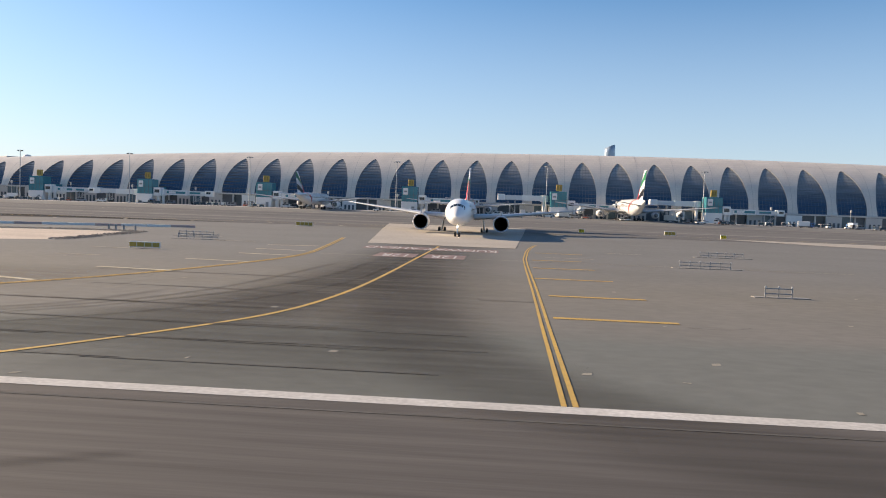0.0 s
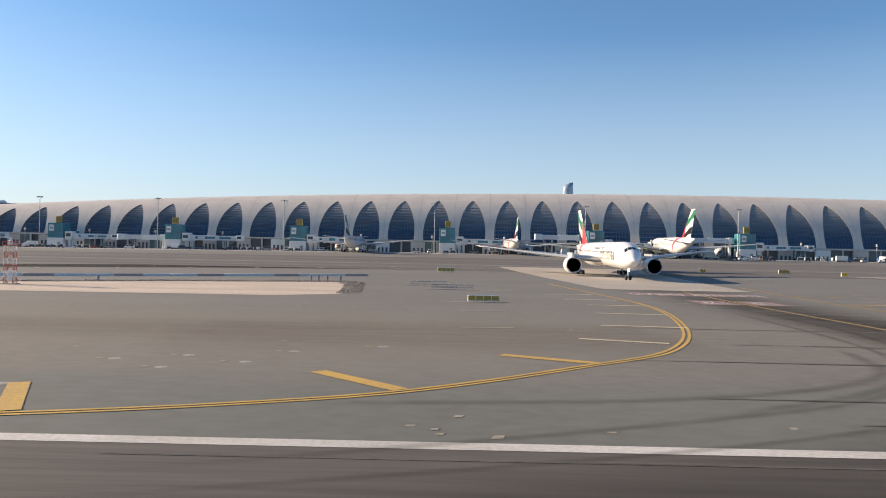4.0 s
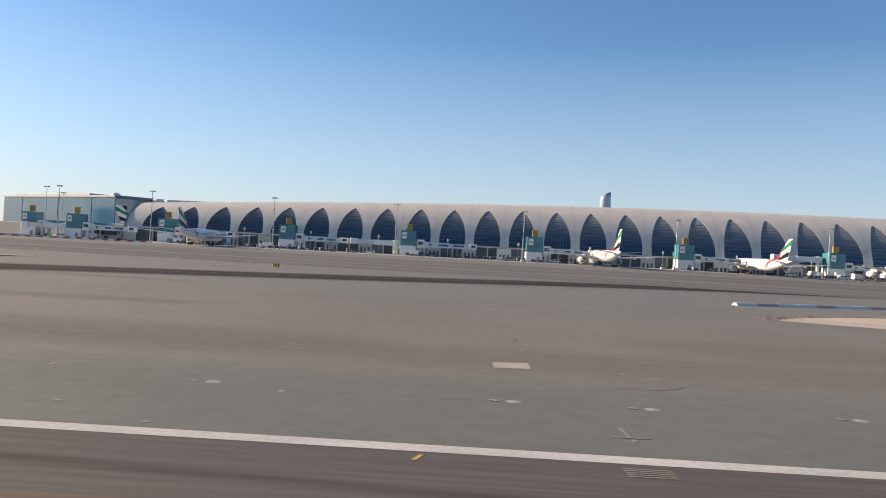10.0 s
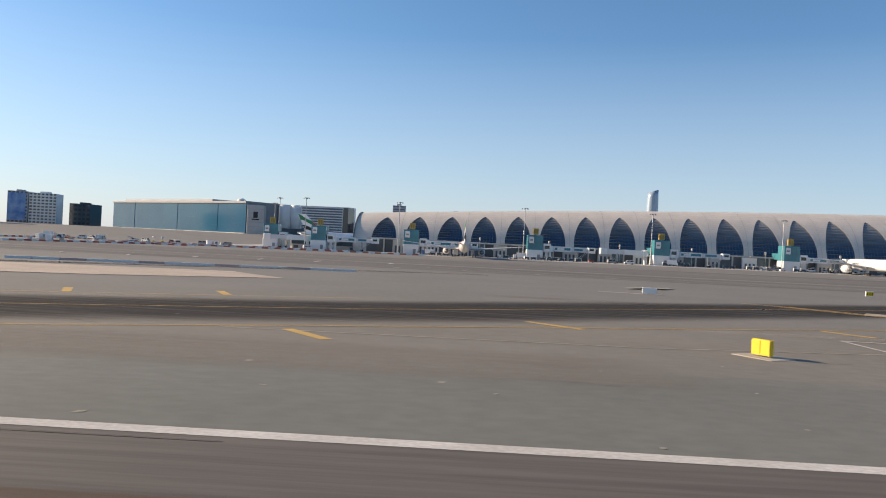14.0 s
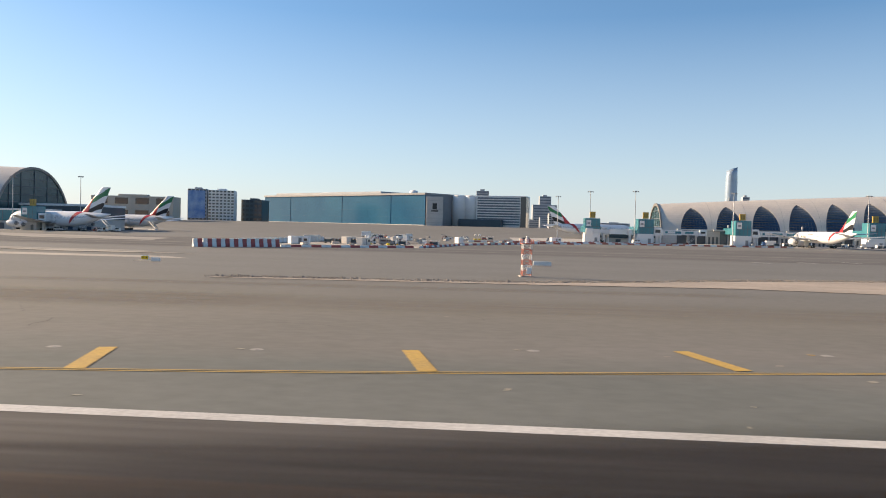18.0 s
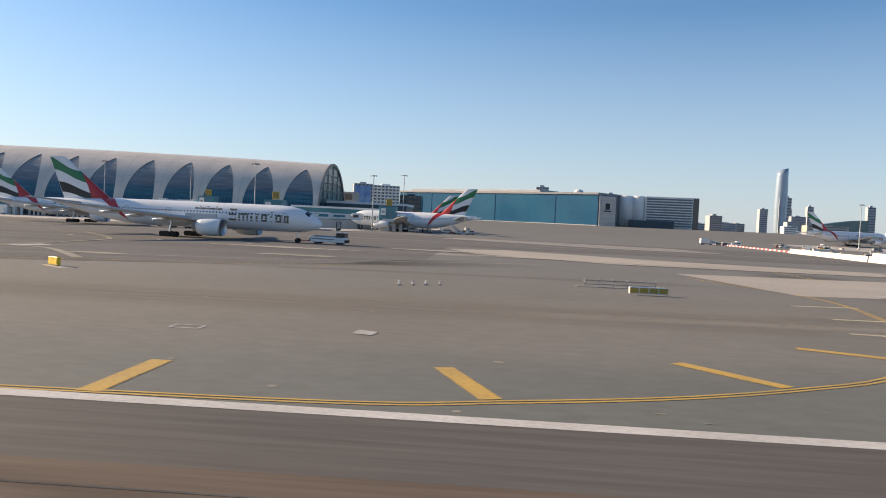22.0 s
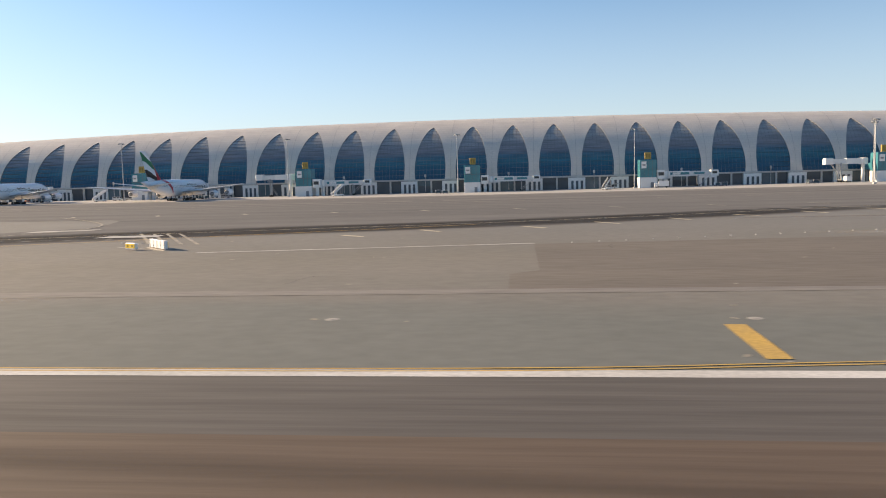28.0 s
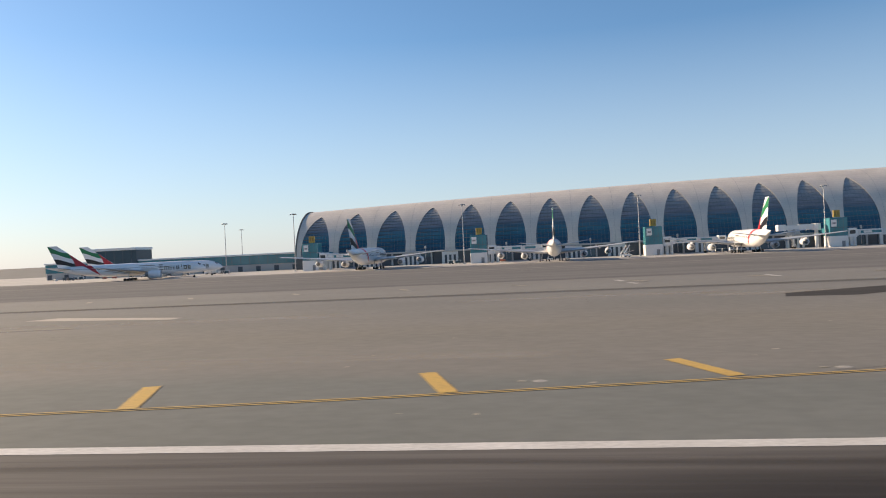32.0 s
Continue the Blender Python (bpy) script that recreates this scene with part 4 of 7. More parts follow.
def rocks(points, width, step, label):
    """A band of broken stones along a line, as one heap."""
    rnd = random.Random(7)
    sh = Shape()
    pts = smooth_line([(x, y, 0) for x, y in points], 10)
    for a, b in zip(pts, pts[1:]):
        for k in range(max(1, int((b - a).length / step))):
            for j in range(20):
                c = a.lerp(b, rnd.random()) + Vector((rnd.uniform(-1, 1), rnd.uniform(-1, 1), 0)) * width / 2
                r = rnd.uniform(0.07, 0.24)
                z = gz(c.x, c.y) + 0.05
                w = [rnd.uniform(0.7, 1.2) * r for _ in range(6)]
                sh.add([(c.x + w[0], c.y, z), (c.x, c.y + w[1], z), (c.x - w[2], c.y, z), (c.x, c.y - w[3], z), (c.x + rnd.uniform(-0.2, 0.2), c.y, z + w[4])], [(0, 1, 4), (1, 2, 4), (2, 3, 4), (3, 0, 4)])
    return tagged(part("rocks", sh, STONE), label, "rocks", kind="stuff")


rocks([(-137, 103.5), (-131.9, 109.6), (-120, 118.5), (-93.5, 132), (-68, 140), (-64, 125), (-62.6, 107)], 3.0, 0.9, "band of broken grey stones edging the sand")
rocks([(-517, 95.5), (-476, 102), (-441, 120), (-402, 135), (-331, 180), (-308, 190)], 3.0, 0.9, "band of broken grey stones edging the sand")


def words(text, x, y, height, mat, label):
    """Painted letters on the ground that read for someone coming towards the runway."""
    cu = bpy.data.curves.new("words", "FONT")
    cu.body, cu.size, cu.align_x, cu.align_y = text, 1.0, "CENTER", "CENTER"
    tmp = bpy.data.objects.new("words", cu)
    me = bpy.data.meshes.new_from_object(tmp)
    bpy.data.objects.remove(tmp)
    me.materials.append(mat)
    ob = new("painted_words", me)
    ob.matrix_basis = pose(x, y, 0.03 + gz(x, y), 0, 0, 180) @ Matrix.Diagonal((height[0], height[1], 1, 1))
    return tagged(ob, label, "road marking", kind="structure")


for x in (-10.0, -626.8):
    o = 0 if x > -100 else -7
    sheet("red_panel", "faded red painted panel on the taxiway", RED_LINE, [(x - 10.5, 118 + o), (x + 10.5, 118 + o), (x + 10.5, 125 + o), (x - 10.5, 125 + o)], 0.045, "road marking")
    words("RUNWAY AHEAD", x, 121.5 + o, (2.6, 7.5), WHITE_LINE, "white words RUNWAY AHEAD painted on red")
    for d in (-3.3, 3.3):
        sheet("red_panel", "faded red painted panel on the taxiway", RED_LINE, [(x + d - 2.7, 100 + o), (x + d + 2.7, 100 + o), (x + d + 2.7, 108 + o), (x + d - 2.7, 108 + o)], 0.045, "road marking")
        words("12R", x + d, 104 + o, (2.5, 7.6), WHITE_LINE, "white runway number 12R painted on red")

# more worn markings round the two connectors and the bend of the taxiway
stripes("shoulder_bar", "pale worn painted shoulder bar", PALE_LINE, [(-47.9, 65.4, -43.5, 65.9), (-47.6, 82.5, -42.7, 82.8), (-51.3, 95.7, -46.2, 95.6), (-44.4, 121, -38.4, 122.5), (18.1, 130, 24.2, 129.6), (7.2, 112, 14, 112)], 0.7)
stripes("shoulder_bar", "pale worn painted shoulder bar", PALE_LINE, [(-588, 75.6, -578.6, 75.3), (-592.1, 79.7, -586.7, 80.9), (-597.9, 91.2, -592.2, 90.4), (-602.7, 99.9, -596.7, 99.7), (-574, 126.8, -569.9, 126.2), (-576.8, 112, -575.3, 108.3)], 0.6)
sheet("marker_slab", "white painted slab on the shoulder", WHITE_LINE, [(-564.4, 44.4), (-562.6, 44.6), (-562.6, 43.6), (-564.4, 43.4)], 0.05, "pavement")
sheet("marker_slab", "white painted slab on the shoulder", WHITE_LINE, [(-563.6, 42.9), (-561.6, 43.1), (-561.2, 42.2), (-563.4, 42.0)], 0.052, "pavement")


def draped_sheet(name, label, mat, corners, lift):
    return tagged(part(name, Shape().add([(x, y, gz(x, y) + lift) for x, y in corners], [tuple(range(len(corners)))]), mat), label, "pavement", kind="structure")


draped_sheet("concrete_slab", "pale concrete slab set in the taxiway", SLAB, [(-689, 186), (-682, 165), (-656, 148), (-600, 150), (-600, 166), (-642, 177), (-675, 197)], 0.07)
draped_sheet("concrete_slab", "pale concrete slab set in the taxiway", TAXISLAB, [(-698, 292), (-640, 258), (-600, 262), (-610, 300), (-692, 316)], 0.08)
for x0, x1, y, w in ((-738, -731, 105.8, 3), (-717, -705, 125.5, 4)):
    draped_sheet("pale_panel", "worn pale painted panel on the taxiway", PALE_LINE, [(x0, y - w / 2), (x1, y - w / 2), (x1 + 1, y + w / 2), (x0 + 1, y + w / 2)], 0.06)
# Several of these lines are widened to show at the camera's low angle.
marking("taxiway_line", "worn pale taxiway line bending onto the parallel taxiway", PALE_LINE, single([(-786, 80.5), (-776, 86), (-765, 94.4), (-759, 103.2), (-755.2, 113), (-753.2, 124), (-753.2, 134), (-755.1, 151), (-763.8, 165), (-776, 181)], 0.8), 0.07, low=1.0)
marking("taxiway_line", LEAD, PALE_LINE, single([(-780.2, 120.3), (-766.2, 117.1), (-755.6, 114.4), (-745.6, 111.8), (-738.5, 104.6), (-730, 94)], 1.3), 0.07, low=1.0)
marking("taxiway_line", "worn pale taxiway line bending onto the parallel taxiway", PALE_LINE, single([(-1122, 160), (-1104, 141), (-1093, 126), (-1090, 113), (-1094, 103), (-1104, 92), (-1125, 80)], 0.4), 0.07, low=1.0)
for corners in (
    [(-1096, 108.6), (-1087, 111.6), (-1086.4, 115.4), (-1095.6, 112)], [(-1076.5, 95.6), (-1068, 95.8), (-1068.6, 99.4), (-1076, 99)], [(-754.2, 117), (-751.4, 113.5), (-748.3, 119.4), (-751.7, 122)],
    [(-1080.1, 65.6), (-1077.7, 66), (-1077.3, 67.4), (-1079.8, 67)], [(-686.9, 44.6), (-685.7, 44.2), (-685.5, 45.6), (-686.7, 46.2)], [(-447.6, 71.6), (-445.4, 73.2), (-445.4, 74.8), (-447.5, 73)], [(-436, 80.8), (-433.4, 83), (-433.6, 84.8), (-436, 82.6)],
):
    draped_sheet("white_panel_mark", "worn white painted panel on the asphalt", PANEL_PAINT, corners, 0.03)
marking("taxiway_line", "worn pale edge line round the island", PALE_LINE, [([(-800, 139), (-790.5, 141.8), (-784.3, 135.1), (-780.7, 124), (-782.1, 115.1), (-789.4, 109), (-797, 110.5)], 1.0)], 0.07, low=1.0)
marking("taxiway_line", "pale line along the shoulder, widened for the low view", PALE_LINE, [([(-847.5, 101.6), (-826, 104.3), (-806.8, 103.2)], 1.1)], 0.05)
marking("taxiway_line", "pale line along the shoulder, widened for the low view", PANEL_PAINT, [([(-1052, 73.2), (-1039, 75.2), (-1019.8, 78.4)], 0.7)], 0.05)
marking("taxiway_line", "white strip beside a guidance sign", PANEL_PAINT, [([(-1063.8, 81), (-1059.8, 79.2)], 0.4)], 0.05)
stripes("shoulder_bar", "yellow shoulder bar, paled for distance", LANE_LINE, [(-1043.2, 94, -1040, 91), (-1034.5, 101.5, -1031.5, 97.5), (-1021.1, 105.2, -1018.1, 100.9), (-1010.9, 112.1, -1007.9, 107.3), (-999.5, 118.6, -997.4, 113.5), (-988.5, 124.5, -985.9, 120.2), (-976.3, 130.8, -974.6, 124.8), (-964, 137, -962, 131.5)], 0.7)
sheet("asphalt_patch", "dull brown repaired asphalt round a slab", BROWNPATCH, [(-774.9, 40.4), (-771, 40.4), (-769.7, 45.3), (-774.5, 44)], 0.02, "pavement")
marking("holding_line", "yellow painted holding bars across the exit lane", PALE_LINE, [bar(-1074 + 2.2 * k, 103 - 0.6 * k, -1063 + 2.2 * k, 85 - 0.6 * k, 0.4) for k in range(4)], 0.065)
marking("painted_square", "white painted square on the shoulder", WHITE_LINE, [bar(-697.2, 43.2, -695.5, 43.2, 0.14), bar(-697.2, 44.4, -695.5, 44.4, 0.14), bar(-697.2, 43.2, -697.2, 44.4, 0.12), bar(-695.5, 43.2, -695.5, 44.4, 0.12)])
stripes("shoulder_bar", BAR, YELLOW_LINE, [(-1011.4, 28.6, -1011.3, 35.2), (-997, 29.8, -997.4, 36.2)], 0.95)

# ---- airliners ----
TWIN = dict(length=73.9, ry=3.1, rz=3.1, zc=5.5, span=32.4, wing=((3.0, -22.5, 15.0, 4.1, 1.7), (10.0, -28.0, 9.5, 4.6, 1.1), (22.0, -36.6, 5.6, 5.9, 0.6), (30.8, -43.2, 3.0, 6.9, 0.28), (32.4, -45.6, 1.4, 7.1, 0.12)), fin=(-54.5, -68.8, 8.2, -69.2, -73.6, 18.5), stab=(10.8, -62.0, 6.6, -69.6, 2.3, 6.9, 8.0), engines=((9.7, -20.2, 2.85, 1.98, 7.4),), mains=((-36.2, 5.5, 6),), rows=((0.75, 62),))
QUAD = dict(length=72.7, ry=3.57, rz=4.2, zc=6.7, span=39.9, wing=((3.4, -20.0, 19.0, 4.4, 2.4), (13.0, -28.5, 12.0, 5.2, 1.5), (27.0, -38.0, 7.0, 6.6, 0.8), (38.6, -46.3, 4.0, 7.9, 0.4), (39.9, -48.2, 2.4, 8.0, 0.2)), fin=(-51.5, -65.5, 10.2, -66.6, -72.6, 24.1), stab=(15.1, -60.0, 8.6, -68.6, 3.2, 7.6, 9.4), engines=((14.6, -21.5, 3.1, 1.7, 6.2), (25.7, -29.5, 3.9, 1.65, 6.2)), mains=((-33.0, 3.2, 6), (-31.5, 6.2, 4)), rows=((0.35, 56), (0.95, 52)))


def hull(kind, x):
    """Half width, half height and middle height of the body at x behind the nose."""
    L, ry, rz, zc = kind["length"], kind["ry"], kind["rz"], kind["zc"]
    u = -x / L
    if u < 0.15:
        k = (1 - (1 - u / 0.15) ** 2.6) ** 0.65 if u > 0 else 0.0
        return max(0.04, ry * k), max(0.04, rz * k), zc - 1.0 * (1 - u / 0.15) ** 1.9
    if u > 0.63:
        t = (u - 0.63) / 0.37
        k = 1 - t**1.55 * 0.95
        return ry * k, rz * k, zc + rz * 0.72 * t**1.5
    return ry, rz, zc


def airliner(kind, label, m, group="", spots=False, detail=2, size=1.0, near=False, lit=False):
    """An airliner with its nose at the origin, flying along +x."""
    ob = thing("airliner", label, "airplane", m @ Matrix.Scale(size, 4), group)
    L = kind["length"]
    n = 40

    def skin(x, a, off=0.0):
        w, h, c = hull(kind, x)
        return (x, -(w + off) * math.sin(a), c + (h + off) * math.cos(a))

    # body, with the red band that runs down from the fin
    xs = [0.0, -0.3, -0.8, -1.5, -2.5, -4, -6, -8, -10, -12] + [-14 - 3 * k for k in range(10)] + [-44 - 0.75 * k for k in range(int((L - 44) / 0.75))] + [-L + 0.2, -L]
    v, f, idx = [], [], []
    for x in xs:
        v += [skin(x, j * math.tau / n) for j in range(n)]
    root = kind["fin"][0]
    for i in range(len(xs) - 1):
        xm = (xs[i] + xs[i + 1]) / 2
        for j in range(n):
            f.append((i * n + j, i * n + (j + 1) % n, (i + 1) * n + (j + 1) % n, (i + 1) * n + j))
            idx.append(0)
    body = part("fuselage", mesh_of("fuselage", v, f, [PAINT, RED], idx, True), None, ob)
    # the red band that sweeps down the body from the fin
    for sg in (-1, 1):
        sweep, m_ = Shape(), 22
        for k in range(m_ + 1):
            q = 2.35 * k / m_
            mid, hw = root - 2.5 + 11.0 * (q / math.pi) ** 1.15, 2.1 * (1 - (q / 2.4) ** 1.6)
            sweep.v += [skin(mid - hw, sg * q, 0.03), skin(mid + hw, sg * q, 0.03)]
        for k in range(m_):
            sweep.f.append((2 * k, 2 * k + 1, 2 * k + 3, 2 * k + 2))
            sweep.i.append(0)
        part("red_sweep", sweep, RED, body, smooth=True)
    # cockpit glass
    glass = Shape()
    for a0, a1 in ((-0.62, -0.34), (-0.3, -0.02), (0.02, 0.3), (0.34, 0.62)):
        glass.add([skin(-2.6, a0 * 1.5, 0.03), skin(-2.6, a1 * 1.5, 0.03), skin(-3.7, a1 * 1.2, 0.03), skin(-3.7, a0 * 1.2, 0.03)], [(0, 1, 2, 3)])
    part("cockpit_window", glass, WINDOW, body)
    # cabin windows and doors on both sides
    for lift, count in kind["rows"]:
        panes = Shape()
        for sg in (-1, 1):
            for k in range(count):
                x = -9.5 - k * (L * 0.7 / count)
                a = math.acos(max(-1, min(1, lift / kind["rz"])))
                da = 0.36 / kind["rz"] / 2
                panes.add([skin(x, sg * (a + da), 0.03), skin(x - 0.32, sg * (a + da), 0.03), skin(x - 0.32, sg * (a - da), 0.03), skin(x, sg * (a - da), 0.03)], [(0, 1, 2, 3)])
        part("window_strip", panes, WINDOW, body)["kind"] = "stuff"
    if detail > 1:
        for sg in (-1, 1):
            for x in (-7.6, -20.5, -37.5, -49.0, -61.0):
                door = Shape()
                a0, a1 = 1.12, 1.85
                for k in range(4):
                    b0, b1 = a0 + (a1 - a0) * k / 4, a0 + (a1 - a0) * (k + 1) / 4
                    for e in (0, 1.1):
                        door.add([skin(x - e, sg * b0, 0.02), skin(x - e - 0.09, sg * b0, 0.02), skin(x - e - 0.09, sg * b1, 0.02), skin(x - e, sg * b1, 0.02)], [(0, 1, 2, 3)])
                for b in (a0, a1):
                    door.add([skin(x, sg * b, 0.02), skin(x - 1.2, sg * b, 0.02), skin(x - 1.2, sg * (b + 0.03), 0.02), skin(x, sg * (b + 0.03), 0.02)], [(0, 1, 2, 3)])
                part("door_outline", door, GREY, body)
        # the operator's name as plain gold strokes
        for sg in (-1, 1):
            x, title = -7.2, Shape()
            marks = [(1.9, 1.0), (2.5, 0.64), (0.5, 0.68), (1.1, 0.64), (1.5, 0.64), (1.0, 0.86), (1.5, 0.64), (1.2, 0.64)]
            for w, tall in marks[::-1] if sg > 0 else marks:
                for stem in ((0, 0.45), (w / 2 - 0.22, w / 2 + 0.22), (w - 0.45, w)) if w > 2 else ((0, 0.5), (w - 0.5, w)) if w > 1.15 else ((w / 2 - 0.28, w / 2 + 0.28),):
                    for lo, hi in ((0, tall),):
                        z0, z1 = -0.95 + lo * 2.75, -0.95 + hi * 2.75
                        b0, b1 = (math.acos(max(-1, min(1, z / kind["rz"]))) for z in (z0, z1))
                        c = (b0 + b1) / 2
                        xa, xb = (x - stem[0], x - stem[1]) if sg > 0 else (x - stem[0], x - stem[1])
                        title.add([skin(xa, sg * b0, 0.025), skin(xb, sg * b0, 0.025), skin(xb, sg * c, 0.025), skin(xb, sg * b1, 0.025), skin(xa, sg * b1, 0.025), skin(xa, sg * c, 0.025)], [(0, 1, 2, 5), (5, 2, 3, 4)])
                if w > 1.15:
                    for zz in ((tall * 2.75 - 0.42,) if w > 2 else (0.0, tall * 1.2, tall * 2.75 - 0.42) if w > 1.8 else (0.0, tall * 2.75 - 0.42)):
                        b0, b1 = (math.acos(max(-1, min(1, (-0.95 + zz + e) / kind["rz"]))) for e in (0, 0.42))
                        title.add([skin(x, sg * b0, 0.027), skin(x - w, sg * b0, 0.027), skin(x - w, sg * b1, 0.027), skin(x, sg * b1, 0.027)], [(0, 1, 2, 3)])
                x -= w + 0.55
                if near:
                    part("painted_stroke", title, GOLD, body, "gold painted stroke")
                    title = Shape()
            if not near:
                part("painted_title", title, GOLD, body, "gold painted strokes")["kind"] = "stuff"
            x, script = -24.2, Shape()
            for w in (1.2, 0.4, 1.6, 0.5, 1.3, 0.4, 0.9):
                b0, b1 = (math.acos((1.35 + e) / kind["rz"]) for e in (0, 0.75 if w < 0.8 else 0.4))
                script.add([skin(x, sg * b0, 0.025), skin(x - w, sg * b0, 0.025), skin(x - w, sg * b1, 0.025), skin(x, sg * b1, 0.025)], [(0, 1, 2, 3)])
                x -= w + 0.12
            part("painted_title", script, GOLD, body, "gold painted strokes")["kind"] = "stuff"
    if spots:
        rnd = random.Random(3)
        for sg in (-1, 1):
            for k in range(42):
                u = k / 41
                x = -21.5 - u * 24 + rnd.uniform(-0.8, 0.8)
                r = (1.15 - 0.55 * u) * rnd.uniform(0.55, 1.0)
                z = rnd.uniform(-2.6, 2.6) if u < 0.22 else rnd.uniform(0.9, 2.9)
                a = math.acos(max(-0.95, min(0.95, z / kind["rz"])))
                ring = lambda q_, off: [skin(x + q_ * math.cos(q * math.tau / 12), sg * (a + q_ / kind["rz"] * math.sin(q * math.tau / 12)), off + 0.002 * (k % 7)) for q in range(12)]
                spot = part("green_spot", Shape().add(ring(r, 0.03), [tuple(range(12))]), PALEGREEN, body, "pale green rim of a spot")
                part("spot_centre", Shape().add(ring(r * 0.82, 0.06), [tuple(range(12))]), GREEN, body)
    # fin with flag bands
    le0, te0, z0, le1, te1, z1 = kind["fin"]
    U, V = 14, 20
    v, f, idx = [], [], []
    for s in (-1, 1):
        for b in range(V + 1):
            t = b / V
            le, te, z = le0 + (le1 - le0) * t, te0 + (te1 - te0) * t, z0 - 0.8 + (z1 - z0 + 0.8) * t
            for a in range(U + 1):
                u = a / U
                half = 0.09 * (le - te) * (1.0 - 0.35 * t) * math.sqrt(u) * (1 - u) * 1.4
                v.append((le + (te - le) * u, s * half, z))
    o = (U + 1) * (V + 1)
    for s in (0, 1):
        for b in range(V):
            for a in range(U):
                q = [s * o + b * (U + 1) + a, s * o + b * (U + 1) + a + 1, s * o + (b + 1) * (U + 1) + a + 1, s * o + (b + 1) * (U + 1) + a]
                f.append(tuple(q if s else q[::-1]))
                idx.append(0)
    cap = [(V * (U + 1) + a) for a in range(U + 1)]
    f.append(tuple(cap + [o + c for c in cap[::-1]]))
    idx.append(0)
    part("tail_fin", mesh_of("tail_fin", v, f, [PAINT], idx), None, ob, "tail fin with red, green, white and black bands")
    fin = ob.children[-1]

    def fin_at(u, t, s, off=0.03):
        le, te, z = le0 + (le1 - le0) * t, te0 + (te1 - te0) * t, z0 - 0.8 + (z1 - z0 + 0.8) * t
        return (le + (te - le) * u, s * (0.09 * (le - te) * (1.0 - 0.35 * t) * math.sqrt(max(u, 0)) * (1 - u) * 1.4 + off), z)

    for s in (-1, 1):
        red = Shape()
        for k in range(15):
            t = 0.64 * k / 14
            right = 0.4 * (1 - (t / 0.66) ** 1.3)
            red.v += [fin_at(0.006 + (right - 0.006) * (q / 5) ** 1.5, t, s, 0.07) for q in range(6)]
        for k in range(14):
            for q in range(5):
                red.f.append((6 * k + q, 6 * k + q + 1, 6 * k + q + 7, 6 * k + q + 6))
                red.i.append(0)
        part("fin_band", red, RED, fin)
        bands = []
        for mat, lo, hi in ((GREEN, 0.4, 0.68), (TAILBLACK, -0.1, 0.13)):
            cols = []
            for k in range(15):
                u = 0.006 + 0.985 * k / 14
                bow = 0.3 * u - 0.04 * math.sin(math.pi * 2 * u)
                cols.append(tuple(fin_at(u, min(1, max(0.05, e + bow)), s) for e in (lo, (lo * 2 + hi) / 3, (lo + hi * 2) / 3, hi)))
            bands.append((mat, cols))
        for mat, cols in bands:
            sh = Shape()
            for column in cols:
                sh.v += column
            for k in range(len(cols) - 1):
                for q in range(3):
                    sh.f.append((4 * k + q, 4 * k + q + 1, 4 * k + q + 5, 4 * k + q + 4))
                    sh.i.append(0)
            part("fin_band", sh, mat, fin)

    def plane(sections, sg):
        sh = Shape()
        rings = []
        for y, le, chord, z, thick in sections:
            ring = []
            for u, h in ((0, 0), (0.06, 0.42), (0.25, 0.62), (0.5, 0.55), (0.78, 0.25), (1, 0.02), (0.78, -0.12), (0.5, -0.3), (0.25, -0.36), (0.06, -0.26)):
                ring.append((le - u * chord, sg * y, z + h * thick))
            rings.append(ring if sg < 0 else ring[::-1])
        return sh.rings(rings)

    for sg in (-1, 1):
        wing = part("wing", plane(kind["wing"], sg), WINGGREY, ob, smooth=True)
        for y in (7.5, 15.0, 21.0):
            for (y0, l0, c0, q0, _), (y1, l1, c1, q1, _) in zip(kind["wing"], kind["wing"][1:]):
                if y0 <= y < y1:
                    t = (y - y0) / (y1 - y0)
                    te, z = l0 + (l1 - l0) * t - c0 - (c1 - c0) * t, q0 + (q1 - q0) * t
                    part("flap_fairing", Shape().lathe([(te + 3.2, 0.03), (te + 2, 0.34), (te - 0.5, 0.34), (te - 2.2, 0.03)], "x", (0, sg * y, z - 0.45), 8), WINGGREY, wing, smooth=True)
        span, le, chord, letip, ctip, zr, zt = kind["stab"]
        part("tailplane", plane(((0.8, le, chord, zr, 0.7), (span * 0.95, letip, ctip, zt, 0.25), (span, letip - 0.8, ctip * 0.6, zt, 0.1)), sg), WINGGREY, ob, smooth=True)
        for y, x, z, r, ln in kind["engines"]:
            eng = part("engine", Shape().lathe([(x - 0.9, r * 0.8), (x - 0.25, r * 0.84), (x, r * 0.92), (x - 0.35, r * 1.0), (x - ln * 0.4, r * 1.02), (x - ln * 0.62, r * 0.98), (x - ln * 0.8, r * 0.86)], "x", (0, sg * y, z), 28), PAINT, ob, smooth=True)
            part("exhaust_core", Shape().lathe([(x - ln * 0.6, r * 0.66), (x - ln * 0.84, r * 0.6), (x - ln, r * 0.45)], "x", (0, sg * y, z), 20), GREY, eng, "dark grey exhaust core", smooth=True)
            part("exhaust_plug", Shape().lathe([(x - ln * 0.95, r * 0.3), (x - ln - 1.1, r * 0.06)], "x", (0, sg * y, z), 14), METAL, eng, smooth=True)
            part("intake_lip", Shape().lathe([(x - 0.3, r * 0.985), (x + 0.02, r * 0.95), (x + 0.03, r * 0.9), (x - 0.3, r * 0.84)], "x", (0, sg * y, z), 28), METAL, eng, smooth=True)
